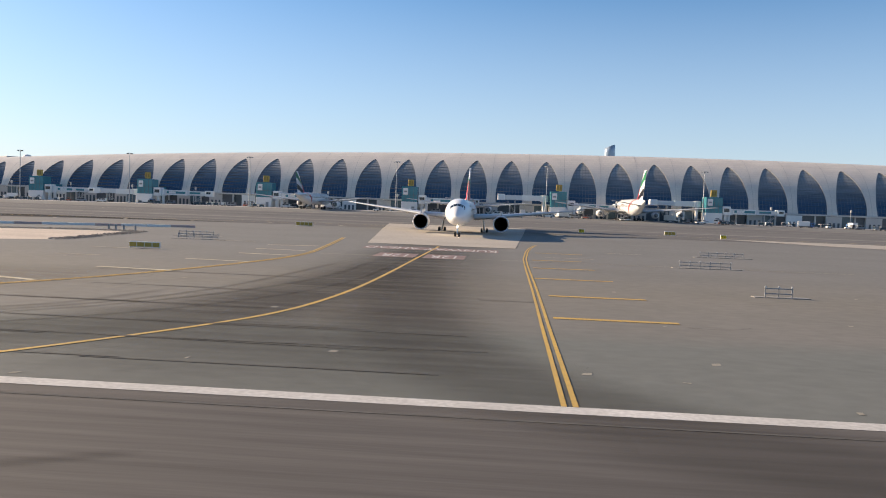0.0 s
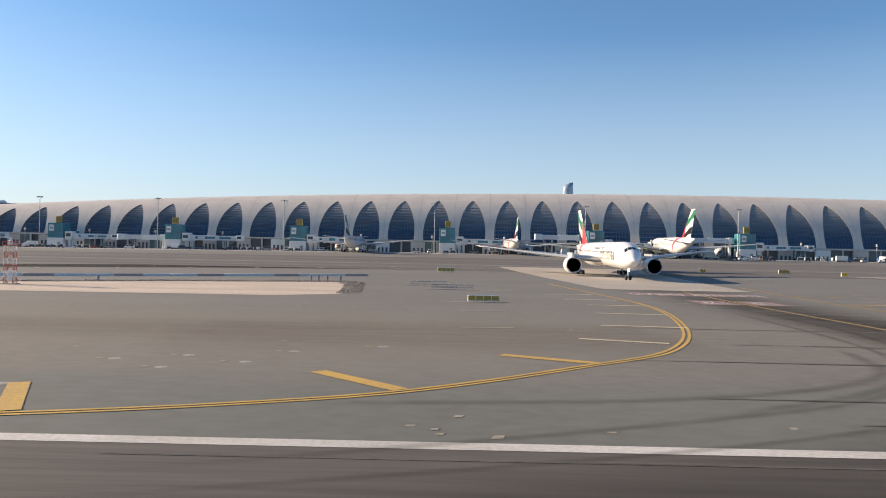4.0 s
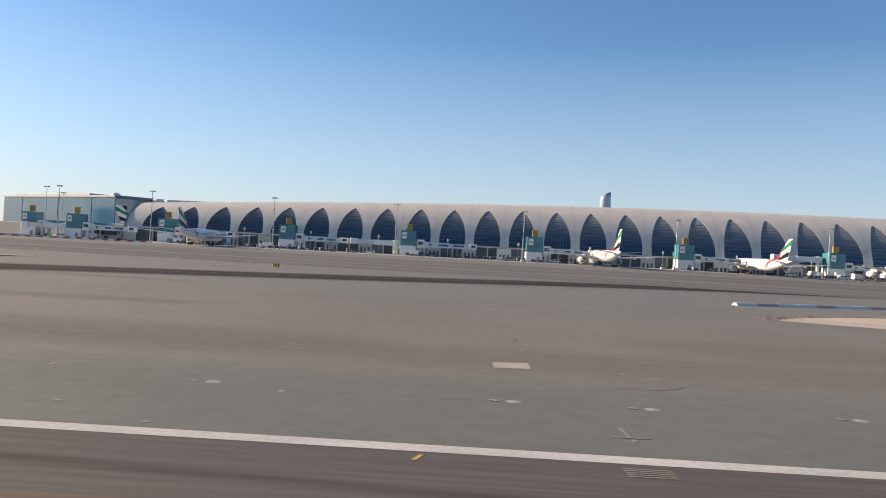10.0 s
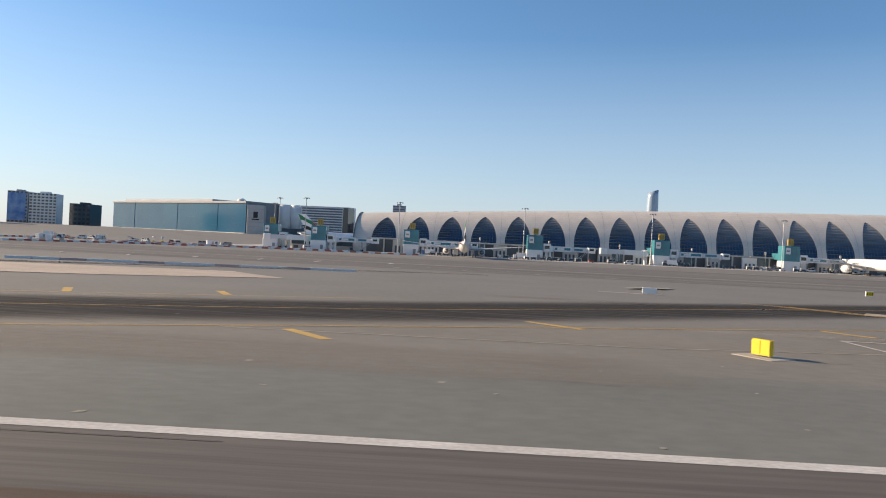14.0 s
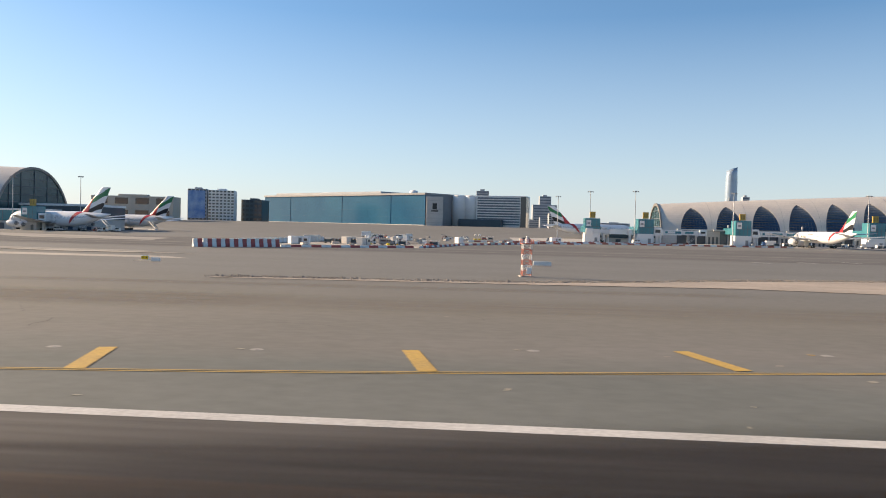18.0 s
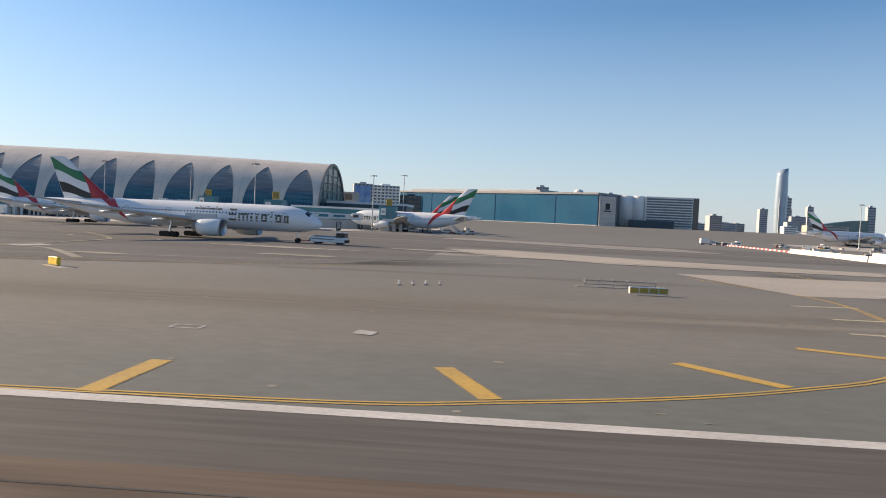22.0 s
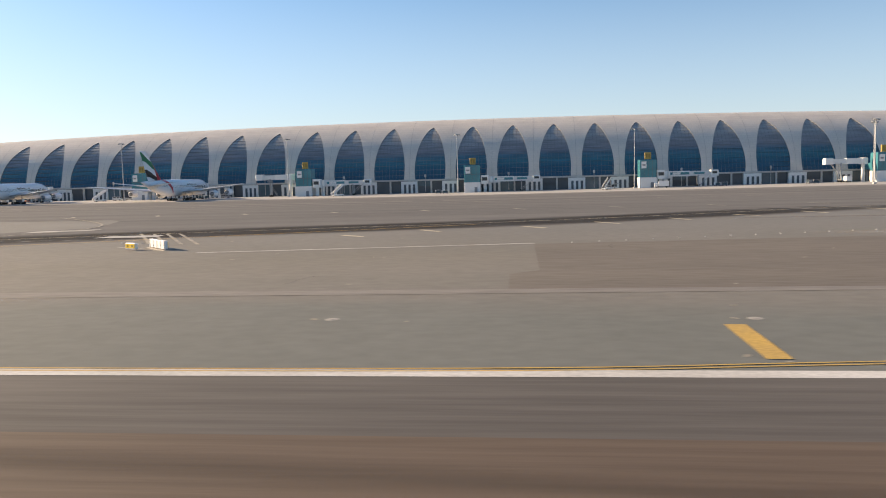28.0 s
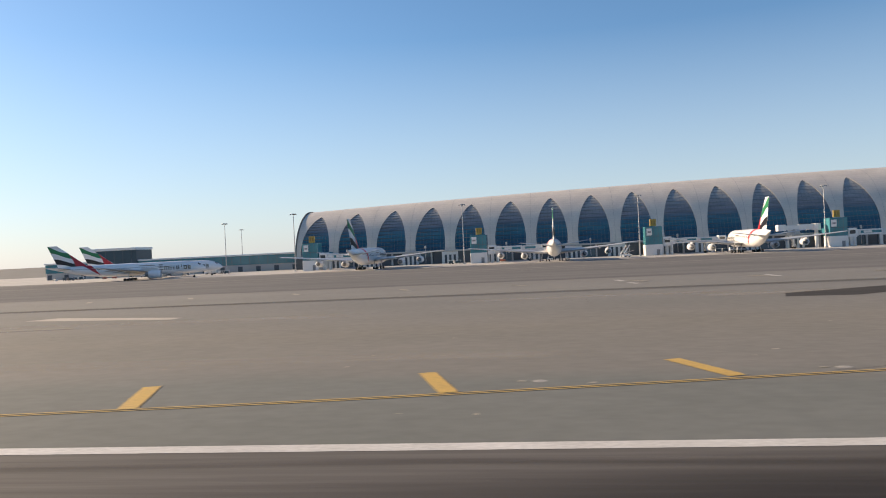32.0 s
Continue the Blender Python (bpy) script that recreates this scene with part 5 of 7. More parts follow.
            part("fan", Shape().lathe([(x - 0.85, r * 0.8), (x - 0.8, r * 0.3), (x - 0.35, 0.02)], "x", (0, sg * y, z), 24), INTAKE, eng)
            part("pylon", Shape().box(x - ln - 2.0, x - 1.6, sg * y - 0.25, sg * y + 0.25, z + r * 0.75, z + r * 0.75 + 1.5), WINGGREY, eng)

    def wheel(x, y, r, gear):
        part("wheel", Shape().lathe([(-0.22, r * 0.6), (-0.2, r), (0.2, r), (0.22, r * 0.6)], "y", (x, y, r), 16), BLACK, gear)

    nose = part("nose_gear", Shape().tube((-5.9, 0, 0.5), (-6.3, 0, 3.6), 0.16), METAL, ob)
    for y in (-0.45, 0.45):
        wheel(-5.9, y, 0.55, nose)
    if lit:
        part("taxi_light", Shape().lathe([(-5.75, 0.12), (-5.6, 0.2), (-5.58, 0.02)], "x", (0, 0, 2.3), 12), LAMPLIGHT, nose, "lit taxi lamp on the nose leg")
    for x, y, count in kind["mains"]:
        for sg in (-1, 1):
            gear = part("main_gear", Shape().tube((x, sg * y, 0.7), (x + 0.4, sg * (y - 0.5), 4.2), 0.24).box(x - 1.7, x + 1.7, sg * y - 0.15, sg * y + 0.15, 0.55, 0.85), METAL, ob)
            for k in range(count // 2):
                for e in (-0.7, 0.7):
                    wheel(x + (k - (count // 2 - 1) / 2) * 1.5, sg * y + e, 0.66, gear)
    return ob


LAMPLIGHT = material("lit_lamp", (0.9, 0.9, 0.85), 0.3, 0, 0, emit=(1.0, 0.93, 0.75, 18.0))
PALEGREEN = material("pale_green_paint", (0.18, 0.48, 0.28), 0.35, 0, 0.08)
WHITE_TWIN = "white twin-engined airliner with flag tail "


def heading(x, y, deg, nose=0.0):
    """Nose at x, y on the ground, pointing deg from +x."""
    return pose(x, y, gz(x, y), 0, 0, deg)


airliner(TWIN, WHITE_TWIN + "waiting on the taxiway", heading(-8.6, 166.5, -90), near=True, lit=True)
airliner(TWIN, WHITE_TWIN + "on tow along the taxiway", pose(-718.5, 180.0, 0, 0, 0, -8.5), near=True)
airliner(TWIN, "white twin-engined airliner with green spots, on tow", pose(-791.5, 271.5, 0.0, 0, 0, -4.5), spots=True, near=True)
for x, y, deg in ((-97.5, 371.5, 90), (-14.5, 376, 90), (-312, 379, 90)):
    airliner(TWIN, WHITE_TWIN + "parked nose-in at a gate", heading(x, y + 72, deg), "parked airliners")
airliner(QUAD, "white four-engined airliner with flag tail parked at a gate", heading(68.8, 370.5 + 71, 90), "parked airliners")
for x, y in ((-1287.8, 339.5), (-1197.4, 344.2), (-1379.1, 339.6)):
    airliner(QUAD, "white double-deck airliner with flag tail parked at a gate", heading(x, y + 71, 90), "parked airliners")
airliner(QUAD, "white double-deck airliner with flag tail beyond the hall", heading(-372, 622, 16), "parked airliners")
airliner(QUAD, "white double-deck airliner with its nose to the gate", heading(-756, 424, 163), "parked airliners")
airliner(QUAD, "white double-deck airliner with its nose to the gate", heading(-772, 540, 165), "parked airliners")
airliner(TWIN, WHITE_TWIN + "parked by the low pier", heading(-1462, 372, 20), "parked airliners")
airliner(TWIN, WHITE_TWIN + "parked by the low pier", heading(-1470, 410, 20), "parked airliners")

SIGNGOLD = material("stand_sign_yellow", (0.5, 0.31, 0.07), 0.5, 0, 0.1, 2)
SIGNGREY = material("stand_sign_mark", (0.33, 0.2, 0.05), 0.5, 0, 0.1)
BRIDGEWHITE = material("bridge_white", (0.66, 0.67, 0.66), 0.45, 0, 0.1, 1.0)

# ---- gates: towers, boarding bridges, light masts ----
def light_mast(x, y, height):
    z = gz(x, y)
    ob = thing("light_mast", "tall grey steel floodlight mast on the apron", "light mast", pose(x, y, z), "floodlight masts")
    part("pole", Shape().tube((0, 0, 0), (0, 0, height - 0.8), 0.32, 0.16, 10), STEEL, ob)
    part("head_frame", Shape().lathe([(height - 0.9, 0.2), (height - 0.8, 1.5), (height - 0.65, 1.5), (height - 0.55, 0.2)], "z", (0, 0, 0), 12), STEEL, ob)
    for k in range(4):
        a = k * math.tau / 4
        part("floodlight", Shape().soft_box(1.5 * math.cos(a) - 0.3, 1.5 * math.cos(a) + 0.3, 1.5 * math.sin(a) - 0.3, 1.5 * math.sin(a) + 0.3, height - 1.3, height - 0.75, 0.1), GREY, ob)
    part("base", Shape().soft_box(-0.7, 0.7, -0.7, 0.7, 0, 0.7, 0.1), PODIUM, ob)
    return ob


def gate_tower(x, y, tall=15.0):
    z = gz(x, y)
    ob = thing("gate_tower", "teal glazed gate tower on a white base beside the bridge", "gate tower", pose(x, y, z), "gate towers")
    part("base", Shape().soft_box(0, 9, 0, 9, 0, 5.6, 0.12), WHITE, ob)
    body = part("glazed_body", Shape().soft_box(0.15, 8.85, 0.15, 8.85, 5.6, tall, 0.15), TEAL, ob)
    for k in range(1, 4):
        part("mullion", Shape().box(0.15 + k * 2.2 - 0.06, 0.15 + k * 2.2 + 0.06, 0.08, 0.15, 5.6, tall - 0.2), MULLION, body)
    part("mullion", Shape().box(0.15, 8.85, 0.07, 0.14, tall * 0.66, tall * 0.66 + 0.15), MULLION, body)
    part("white_panel", Shape().box(1.0, 3.6, 0.0, 0.12, tall - 4.6, tall - 1.0), WHITE, ob)
    part("panel_mark", Shape().box(1.5, 3.1, -0.06, 0.0, tall - 3.3, tall - 2.4), GREY, ob)
    sign = part("stand_sign", Shape().soft_box(3.2, 6.4, 3.0, 4.2, tall + 0.3, tall + 3.9, 0.1), SIGNGOLD, ob, "yellow stand number box on the roof")
    part("number_bar", Shape().box(3.7, 4.5, 2.93, 3.0, tall + 1.1, tall + 3.1), SIGNGREY, sign)
    part("number_bar", Shape().box(5.1, 5.9, 2.93, 3.0, tall + 1.1, tall + 3.1), SIGNGREY, sign)
    part("sign_post", Shape().box(4.7, 5.1, 3.4, 3.8, tall, tall + 0.3), STEEL, sign)
    hub = part("hub_block", Shape().soft_box(9.3, 13.6, 1.0, 6.0, 4.6, 9.4, 0.2), WHITE, ob, "white bridge hub with dark windows")
    part("hub_window", Shape().box(10.0, 12.8, 0.92, 1.0, 6.4, 8.2), WINDOW, hub)
    part("hub_column", Shape().box(10.6, 12.2, 2.6, 4.2, 0, 4.6), WHITE, hub)
    part("base_door", Shape().box(5.8, 7.4, -0.06, 0.0, 0, 3.0), GREY, ob)
    part("link_gallery", Shape().soft_box(2.0, 6.0, 8.8, 40, 6.2, 9.8, 0.15), TEAL, ob, "teal link gallery to the hall")
    for yy in (16, 26, 36):
        part("pier", Shape().box(3.6, 4.4, yy, yy + 0.8, 0, 6.2), PODIUM, ob)
    return ob


def boarding_bridge(x, y, length=26.0, high=5.6, turn=0.0):
    z = gz(x, y)
    ob = thing("boarding_bridge", "white and teal boarding bridge with a round hub", "boarding bridge", pose(x, y, z, 0, 0, turn), "boarding bridges")
    part("rotunda", Shape().lathe([(0, 0.9), (high - 0.4, 0.9), (high - 0.3, 2.2), (high + 3.0, 2.2), (high + 3.2, 0.4)], "z", (0, 0, 0), 16), WHITE, ob, smooth=False)
    near = part("tunnel", Shape().soft_box(1.8, length * 0.55, -1.5, 1.5, high, high + 2.9, 0.12), WHITE, ob)
    part("window_band", Shape().box(2.6, length * 0.55 - 0.6, -1.56, -1.5, high + 0.9, high + 2.2), TEAL, near)
    part("name_panel", Shape().box(4.0, 8.0, -1.62, -1.56, high + 1.0, high + 2.1), WHITE, near)
    far = part("tunnel", Shape().soft_box(length * 0.5, length, -1.3, 1.3, high + 0.15, high + 2.7, 0.12), BRIDGEWHITE, ob)
    part("window_band", Shape().box(length * 0.62, length - 3.5, -1.36, -1.3, high + 1.0, high + 2.1), TEAL, far)
    cab = part("cab", Shape().soft_box(length - 0.5, length + 3.6, -2.2, 2.2, high - 0.1, high + 3.2, 0.3), WHITE, ob)
    part("cab_window", Shape().box(length + 0.3, length + 2.8, -2.27, -2.2, high + 1.2, high + 2.4), WINDOW, cab)
    for xx in (length * 0.72,):
        for yy in (-1.7, 1.7):
            leg = part("drive_leg", Shape().box(xx - 0.25, xx + 0.25, yy - 0.25, yy + 0.25, 0.9, high + 0.6), STEEL, ob)
            part("wheel", Shape().lathe([(-0.25, 0.4), (-0.22, 0.75), (0.22, 0.75), (0.25, 0.4)], "y", (xx, yy, 0.75), 12), BLACK, leg)
    part("cross_beam", Shape().box(length * 0.72 - 0.3, length * 0.72 + 0.3, -2.2, 2.2, 1.0, 1.5), STEEL, ob)
    stair = part("service_stair", Shape().add([(length - 1, -2.6, high), (length - 1, -3.4, high), (length - 7, -3.4, 0.1), (length - 7, -2.6, 0.1), (length - 1, -2.6, high + 0.25), (length - 1, -3.4, high + 0.25), (length - 7, -3.4, 0.35), (length - 7, -2.6, 0.35)], [(0, 1, 2, 3), (7, 6, 5, 4), (0, 3, 7, 4), (1, 5, 6, 2), (0, 4, 5, 1), (2, 6, 7, 3)]), STEEL, ob)
    part("handrail", Shape().tube((length - 1, -3.4, high + 1.2), (length - 7, -3.4, 1.2), 0.06, 0.06, 6), WHITE, stair)
    return ob


FIRST = [(108.8, 421), (26.1, 421.5), (-55.6, 424.3), (-138.7, 427.5), (-209.2, 430), (-278.8, 437.5), (-349.6, 441.4), (-403.3, 442.3)]
SECOND = [(-844.8, 419), (-964, 420), (-1057.8, 422.4), (-1150.9, 417.5), (-1243.6, 412), (-1334.9, 409), (-1428, 410)]
for k, (x, y) in enumerate(FIRST):
    light_mast(x, y, 30.9 - gz(x, y))
    gate_tower(x + 2.5, y + 4, 14.0)
    boarding_bridge(x + 16, y + 9, 22 if k % 2 else 26, 5.2, 0 if k not in (0, 1) else 4)
    if k in (0, 1, 4, 7):
        boarding_bridge(x - 0.5, y + 11, 22, 8.6 if k < 2 else 5.0, 180)
for k, (x, y) in enumerate(SECOND):
    light_mast(x, y, 30.5 - gz(x, y))
    gate_tower(x + 3, y + 3, 15.0)
    boarding_bridge(x + 17, y + 9, 24, 5.6, 0)
    if k in (0, 3):
        boarding_bridge(x - 1.5, y + 9, 16, 9.5, 180)
light_mast(-787.1, 349, 29.8)
light_mast(-730.8, 453, 33)
light_mast(-741.1, 403, 29.5)
light_mast(-866.5, 366, 29.5)
light_mast(-1486, 452, 31)
light_mast(-1520, 560, 31)
light_mast(-440, 520, 30)
light_mast(-425, 470, 31)
gate_tower(-784, 352, 13.0)
gate_tower(-738, 405, 13.0)
gate_tower(-430, 452, 14.0)
boarding_bridge(-767, 358, 24, 5.4, 0)
boarding_bridge(-789, 358, 20, 5.4, 180)
boarding_bridge(-722, 412, 20, 5.4, 60)
boarding_bridge(-416, 458, 20, 5.2, 0)

# ---- low teal pier buildings at the ends of the halls ----
def pier_building(x, y, w, d, h, mat, label, turn=0.0):
    z = gz(x + w / 2, y)
    ob = thing("pier_building", label, "building", pose(x, y, z - 1, 0, 0, turn))
    part("base", Shape().soft_box(0, w, 0, d, 0, h * 0.45, 0.15), PODIUM, ob)
    part("glazed_storey", Shape().soft_box(-0.3, w + 0.3, -0.3, d, h * 0.45, h * 0.92, 0.15), mat, ob)
    part("roof_edge", Shape().soft_box(-0.8, w + 0.8, -0.8, d + 0.4, h * 0.92, h, 0.2), WHITE, ob)
    for k in range(int(w / 6)):
        part("mullion", Shape().box(3 + k * 6, 3.2 + k * 6, -0.42, -0.3, h * 0.47, h * 0.9), MULLION, ob)
        if k % 2 == 0:
            part("service_door", Shape().box(1 + k * 6, 4 + k * 6, -0.08, 0.02, 0.5, h * 0.36), DARKVOID, ob)
    return ob


pier_building(-420, 486, 46, 14, 8, DARKBLUE, "low dark pier at the end of the hall", -4)
pier_building(-790, 428, 52, 16, 13, TEAL, "low dark teal pier at the end of the hall", 0)
pier_building(-785, 470, 54, 40, 17, DARKBLUE, "low dark blue service building behind the pier", 0)
pier_building(-1620, 472, 175, 22, 12, TEAL, "low teal glazed pier at the end of the hall", 0)
pier_building(-1585, 470, 30, 20, 20, DARKBLUE, "dark blue stair tower on the pier", 0)

# ---- distant buildings ----
# Window colour greyed for distance haze; the hotel's bands share it.
FARPANE = material("far_window_bands", (0.13, 0.16, 0.2), 0.3, 0, 0.2, 0.5)
def glass_headquarters():
    ob = thing("glass_headquarters", "large blue-green glass office block with a pale end wall", "building", pose(-560.5, 880, 7.5, 0, 0, 139.7))
    W, H = 325.0, 37.5
    part("core", Shape().box(0, W, -60, -0.5, 0, H - 1), GREY, ob)
    n = 26
    for k in range(n):
        for j in range(4):
            part("glass_panel", Shape().box(k * W / n + 0.02, (k + 1) * W / n - 0.02, -0.5, 0.1, j * 8.6 + 2.2, (j + 1) * 8.6 + 2.17), HQGLASS, ob)
    part("roof_edge", Shape().soft_box(-1, W + 1, -62, 1.5, H - 1, H + 1.2, 0.3), GREY, ob)
    part("roof_plant", Shape().soft_box(90, W - 10, -50, -12, H + 1.2, H + 4.6, 0.4), HAZEGREY, ob)
    part("roof_dome", Shape().lathe([(H + 1, 6), (H + 3, 5.5), (H + 5, 4), (H + 6, 1)], "z", (40, -20, 0), 14), WHITE, ob)
    part("plinth", Shape().box(-0.5, W, 0.2, 2.5, 0, 2.2), PODIUM, ob)
    for x in (58, 150, 262):
        part("expansion_fin", Shape().box(x - 0.2, x + 0.2, 0.1, 0.5, 2.2, H - 1), HQGLASS, ob)
    return ob


def end_wall_block():
    ob = thing("stair_block", "pale grey panel-clad stair block beside the glass offices", "building", pose(-560, 879, 7.5, 0, 0, 8))
    part("body", Shape().soft_box(1.0, 20, 0, 26, 0, 34.5, 0.3), PODIUM, ob)
    part("badge", Shape().box(8, 13, -0.15, 0, 20, 27), TAILBLACK, ob, "dark plain badge shape")
    part("badge_bar", Shape().box(6.5, 14.5, -0.15, 0, 17.5, 19), TAILBLACK, ob)
    for k in range(1, 7):
        part("panel_joint", Shape().box(1.1, 19.9, -0.06, 0.0, k * 5 - 0.08, k * 5 + 0.08), GREY, ob)
    return ob


def banded_hotel():
    ob = thing("banded_hotel", "white hotel with rounded towers and dark window bands", "building", pose(-530, 912, 7.5, 0, 0, -12))
    for x, r in ((6, 9), (20, 8)):
        part("round_tower", Shape().lathe([(0, r), (37, r), (38, r * 0.9)], "z", (x, 6, 0), 24), WHITE, ob, smooth=True)
    part("main_block", Shape().soft_box(27, 86, 0, 26, 0, 38, 0.3), WHITE, ob)
    for k in range(11):
        part("window_band", Shape().box(29, 79, -0.25, 0, 4.2 + k * 3.0, 5.9 + k * 3.0), FARPANE, ob)
        part("sill", Shape().box(29, 79, -0.55, 0, 3.6 + k * 3.0, 4.2 + k * 3.0), WHITE, ob)
    part("end_glazing", Shape().box(80, 86.2, -0.4, 20, 0, 37), WINDOW, ob)
    part("low_wing", Shape().soft_box(10, 60, -14, 0, 0, 10, 0.3), DARKBLUE, ob)
    return ob


def window_block(x, y, w, d, h, label, mat, turn=0.0, cols=8, rows=8, name="office_block"):
    ob = thing(name, label, "building", pose(x, y, gz(x, y) - 0.5, 0, 0, turn))
    part("wall", Shape().soft_box(0, w, 0, d, 0, h, 0.4), mat, ob)
    part("roof_plant", Shape().soft_box(w * 0.3, w * 0.65, d * 0.3, d * 0.7, h, h + max(2.0, h * 0.05), 0.3), mat, ob)
    for j in range(rows):
        if y > 1200:
            part("window_band", Shape().box(w * 0.06, w * 0.94, -0.2, 0.0, (j + 0.4) * h / rows, (j + 0.75) * h / rows), FARPANE, ob)
            continue
        for i in range(cols):
            x0 = (i + 0.18) * w / cols
            part("window", Shape().box(x0, x0 + w / cols * 0.64, -0.2, 0.0, (j + 0.35) * h / rows, (j + 0.85) * h / rows), WINDOW, ob)
    return ob


def slanted_tower():
    """A tall tower whose top is cut by a curve."""
    ob = thing("glass_tower", "tall curved glass skyscraper with a slanting crown", "skyscraper", pose(424, 3052, 0))
    sh = Shape()
    rings = []
    for k in range(15):
        t = k / 14
        w = 20.0 + 3 * math.sin(t * math.pi)
        ring = []
        for q in range(20):
            a = q * math.tau / 20
            x, y = w * math.cos(a), 22 * math.sin(a)
            top = 254 + 13 * ease(-21, 19, x)
            ring.append((x, y, top * t))
        rings.append(ring)
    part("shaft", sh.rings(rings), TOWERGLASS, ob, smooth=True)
    part("spine", Shape().box(-14, -11, -24, -19, 0, 150), HAZEGREY, ob)
    return ob


glass_headquarters()
end_wall_block()
banded_hotel()
slanted_tower()
b = window_block(-837, 880, 22, 26, 37, "office block with a big blue screen on its front", HAZEGREY, 12, 5, 9)
part("screen", Shape().box(0.6, 20, -0.6, -0.25, 3, 35), SCREENBLUE, b, "large blue printed screen")
window_block(-815, 886, 30, 26, 36, "pale office block with balconies in bands", WHITE, 12, 7, 10)
window_block(-790, 930, 26, 30, 27, "dark glazed office block", DARKBLUE, 0, 5, 5)
window_block(-415, 960, 15, 20, 19, "grey glazed office block", HAZEGREY, 0, 5, 7)
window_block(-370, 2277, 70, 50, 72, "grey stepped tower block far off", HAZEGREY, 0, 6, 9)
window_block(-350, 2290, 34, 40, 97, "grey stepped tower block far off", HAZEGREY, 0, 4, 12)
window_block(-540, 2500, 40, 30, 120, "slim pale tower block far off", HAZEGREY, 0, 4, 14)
window_block(-910, 800, 90, 20, 26, "pale hangar-like building behind the airliners", CREAM, 0, 4, 2)
rnd = random.Random(11)
for k in range(26):
    x = -420 + k * 62 + rnd.uniform(-15, 15)
    y = rnd.uniform(1500, 2400)
    h = rnd.choice((9, 12, 14, 18, 22, 30)) * (1 + 0.3 * (y > 2000))
    window_block(x, y, rnd.uniform(30, 90), 30, h, "low pale city building far off", rnd.choice((CREAM, HAZEGREY, WHITE, PODIUM)), 0, 6, max(2, int(h / 5)), "city_building")
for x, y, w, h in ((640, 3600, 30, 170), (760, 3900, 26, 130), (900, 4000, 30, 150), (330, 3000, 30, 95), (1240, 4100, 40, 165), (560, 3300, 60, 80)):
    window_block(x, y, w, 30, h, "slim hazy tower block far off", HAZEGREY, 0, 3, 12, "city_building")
dome = thing("curved_roof_hall", "long hazy green hall with a bowed roof", "building", pose(930, 4000, 0))
sh = Shape()
sh.rings([[(x, 0, 0), (x, 60, 0), (x, 60, 60 + 45 * math.sin((x + 20) / 330 * 1.7)), (x, 0, 60 + 45 * math.sin((x + 20) / 330 * 1.7))] for x in range(0, 271, 15)])
part("hall_shell", sh, GREENGLASS, dome)

# ---- airfield fittings ----
ORANGE = material("orange_panel", (0.5, 0.29, 0.09), 0.5, 0, 0.1, 2)
# Yellow sign face turned from the sun: its shade is put into the colour.
SHADEDYELLOW = material("shaded_yellow_sign_face", (0.45, 0.3, 0.05), 0.5, 0, 0.2, 2)
SIGNDARK = material("dark_sign_face", (0.06, 0.05, 0.03), 0.5, 0, 0.2, 2)
LAMPPAD = material("lamp_pad", (0.36, 0.335, 0.3), 0.9, 0, 0.2, 3)
BEIGE = material("beige_barrier_plastic", (0.78, 0.71, 0.63), 0.7, 0, 0.2, 1)
FADED = material("faded_red_concrete", (0.56, 0.38, 0.32), 0.8, 0, 0.25, 1)
VANBLUE = material("blue_vehicle_paint", (0.05, 0.14, 0.3), 0.35, 0, 0.1)
SOFTSKID = worn_material("tyre_rubber", (0.07, 0.064, 0.06), 0.26, 0.5)
SKID = material("tyre_skid_rubber", (0.14, 0.133, 0.124), 0.95, 0, 0.3, 1.5, spec=0.05)


def put(ob, x, y, turn=0.0):
    ob.matrix_basis = pose(x, y, gz(x, y), 0, 0, turn)
    return ob


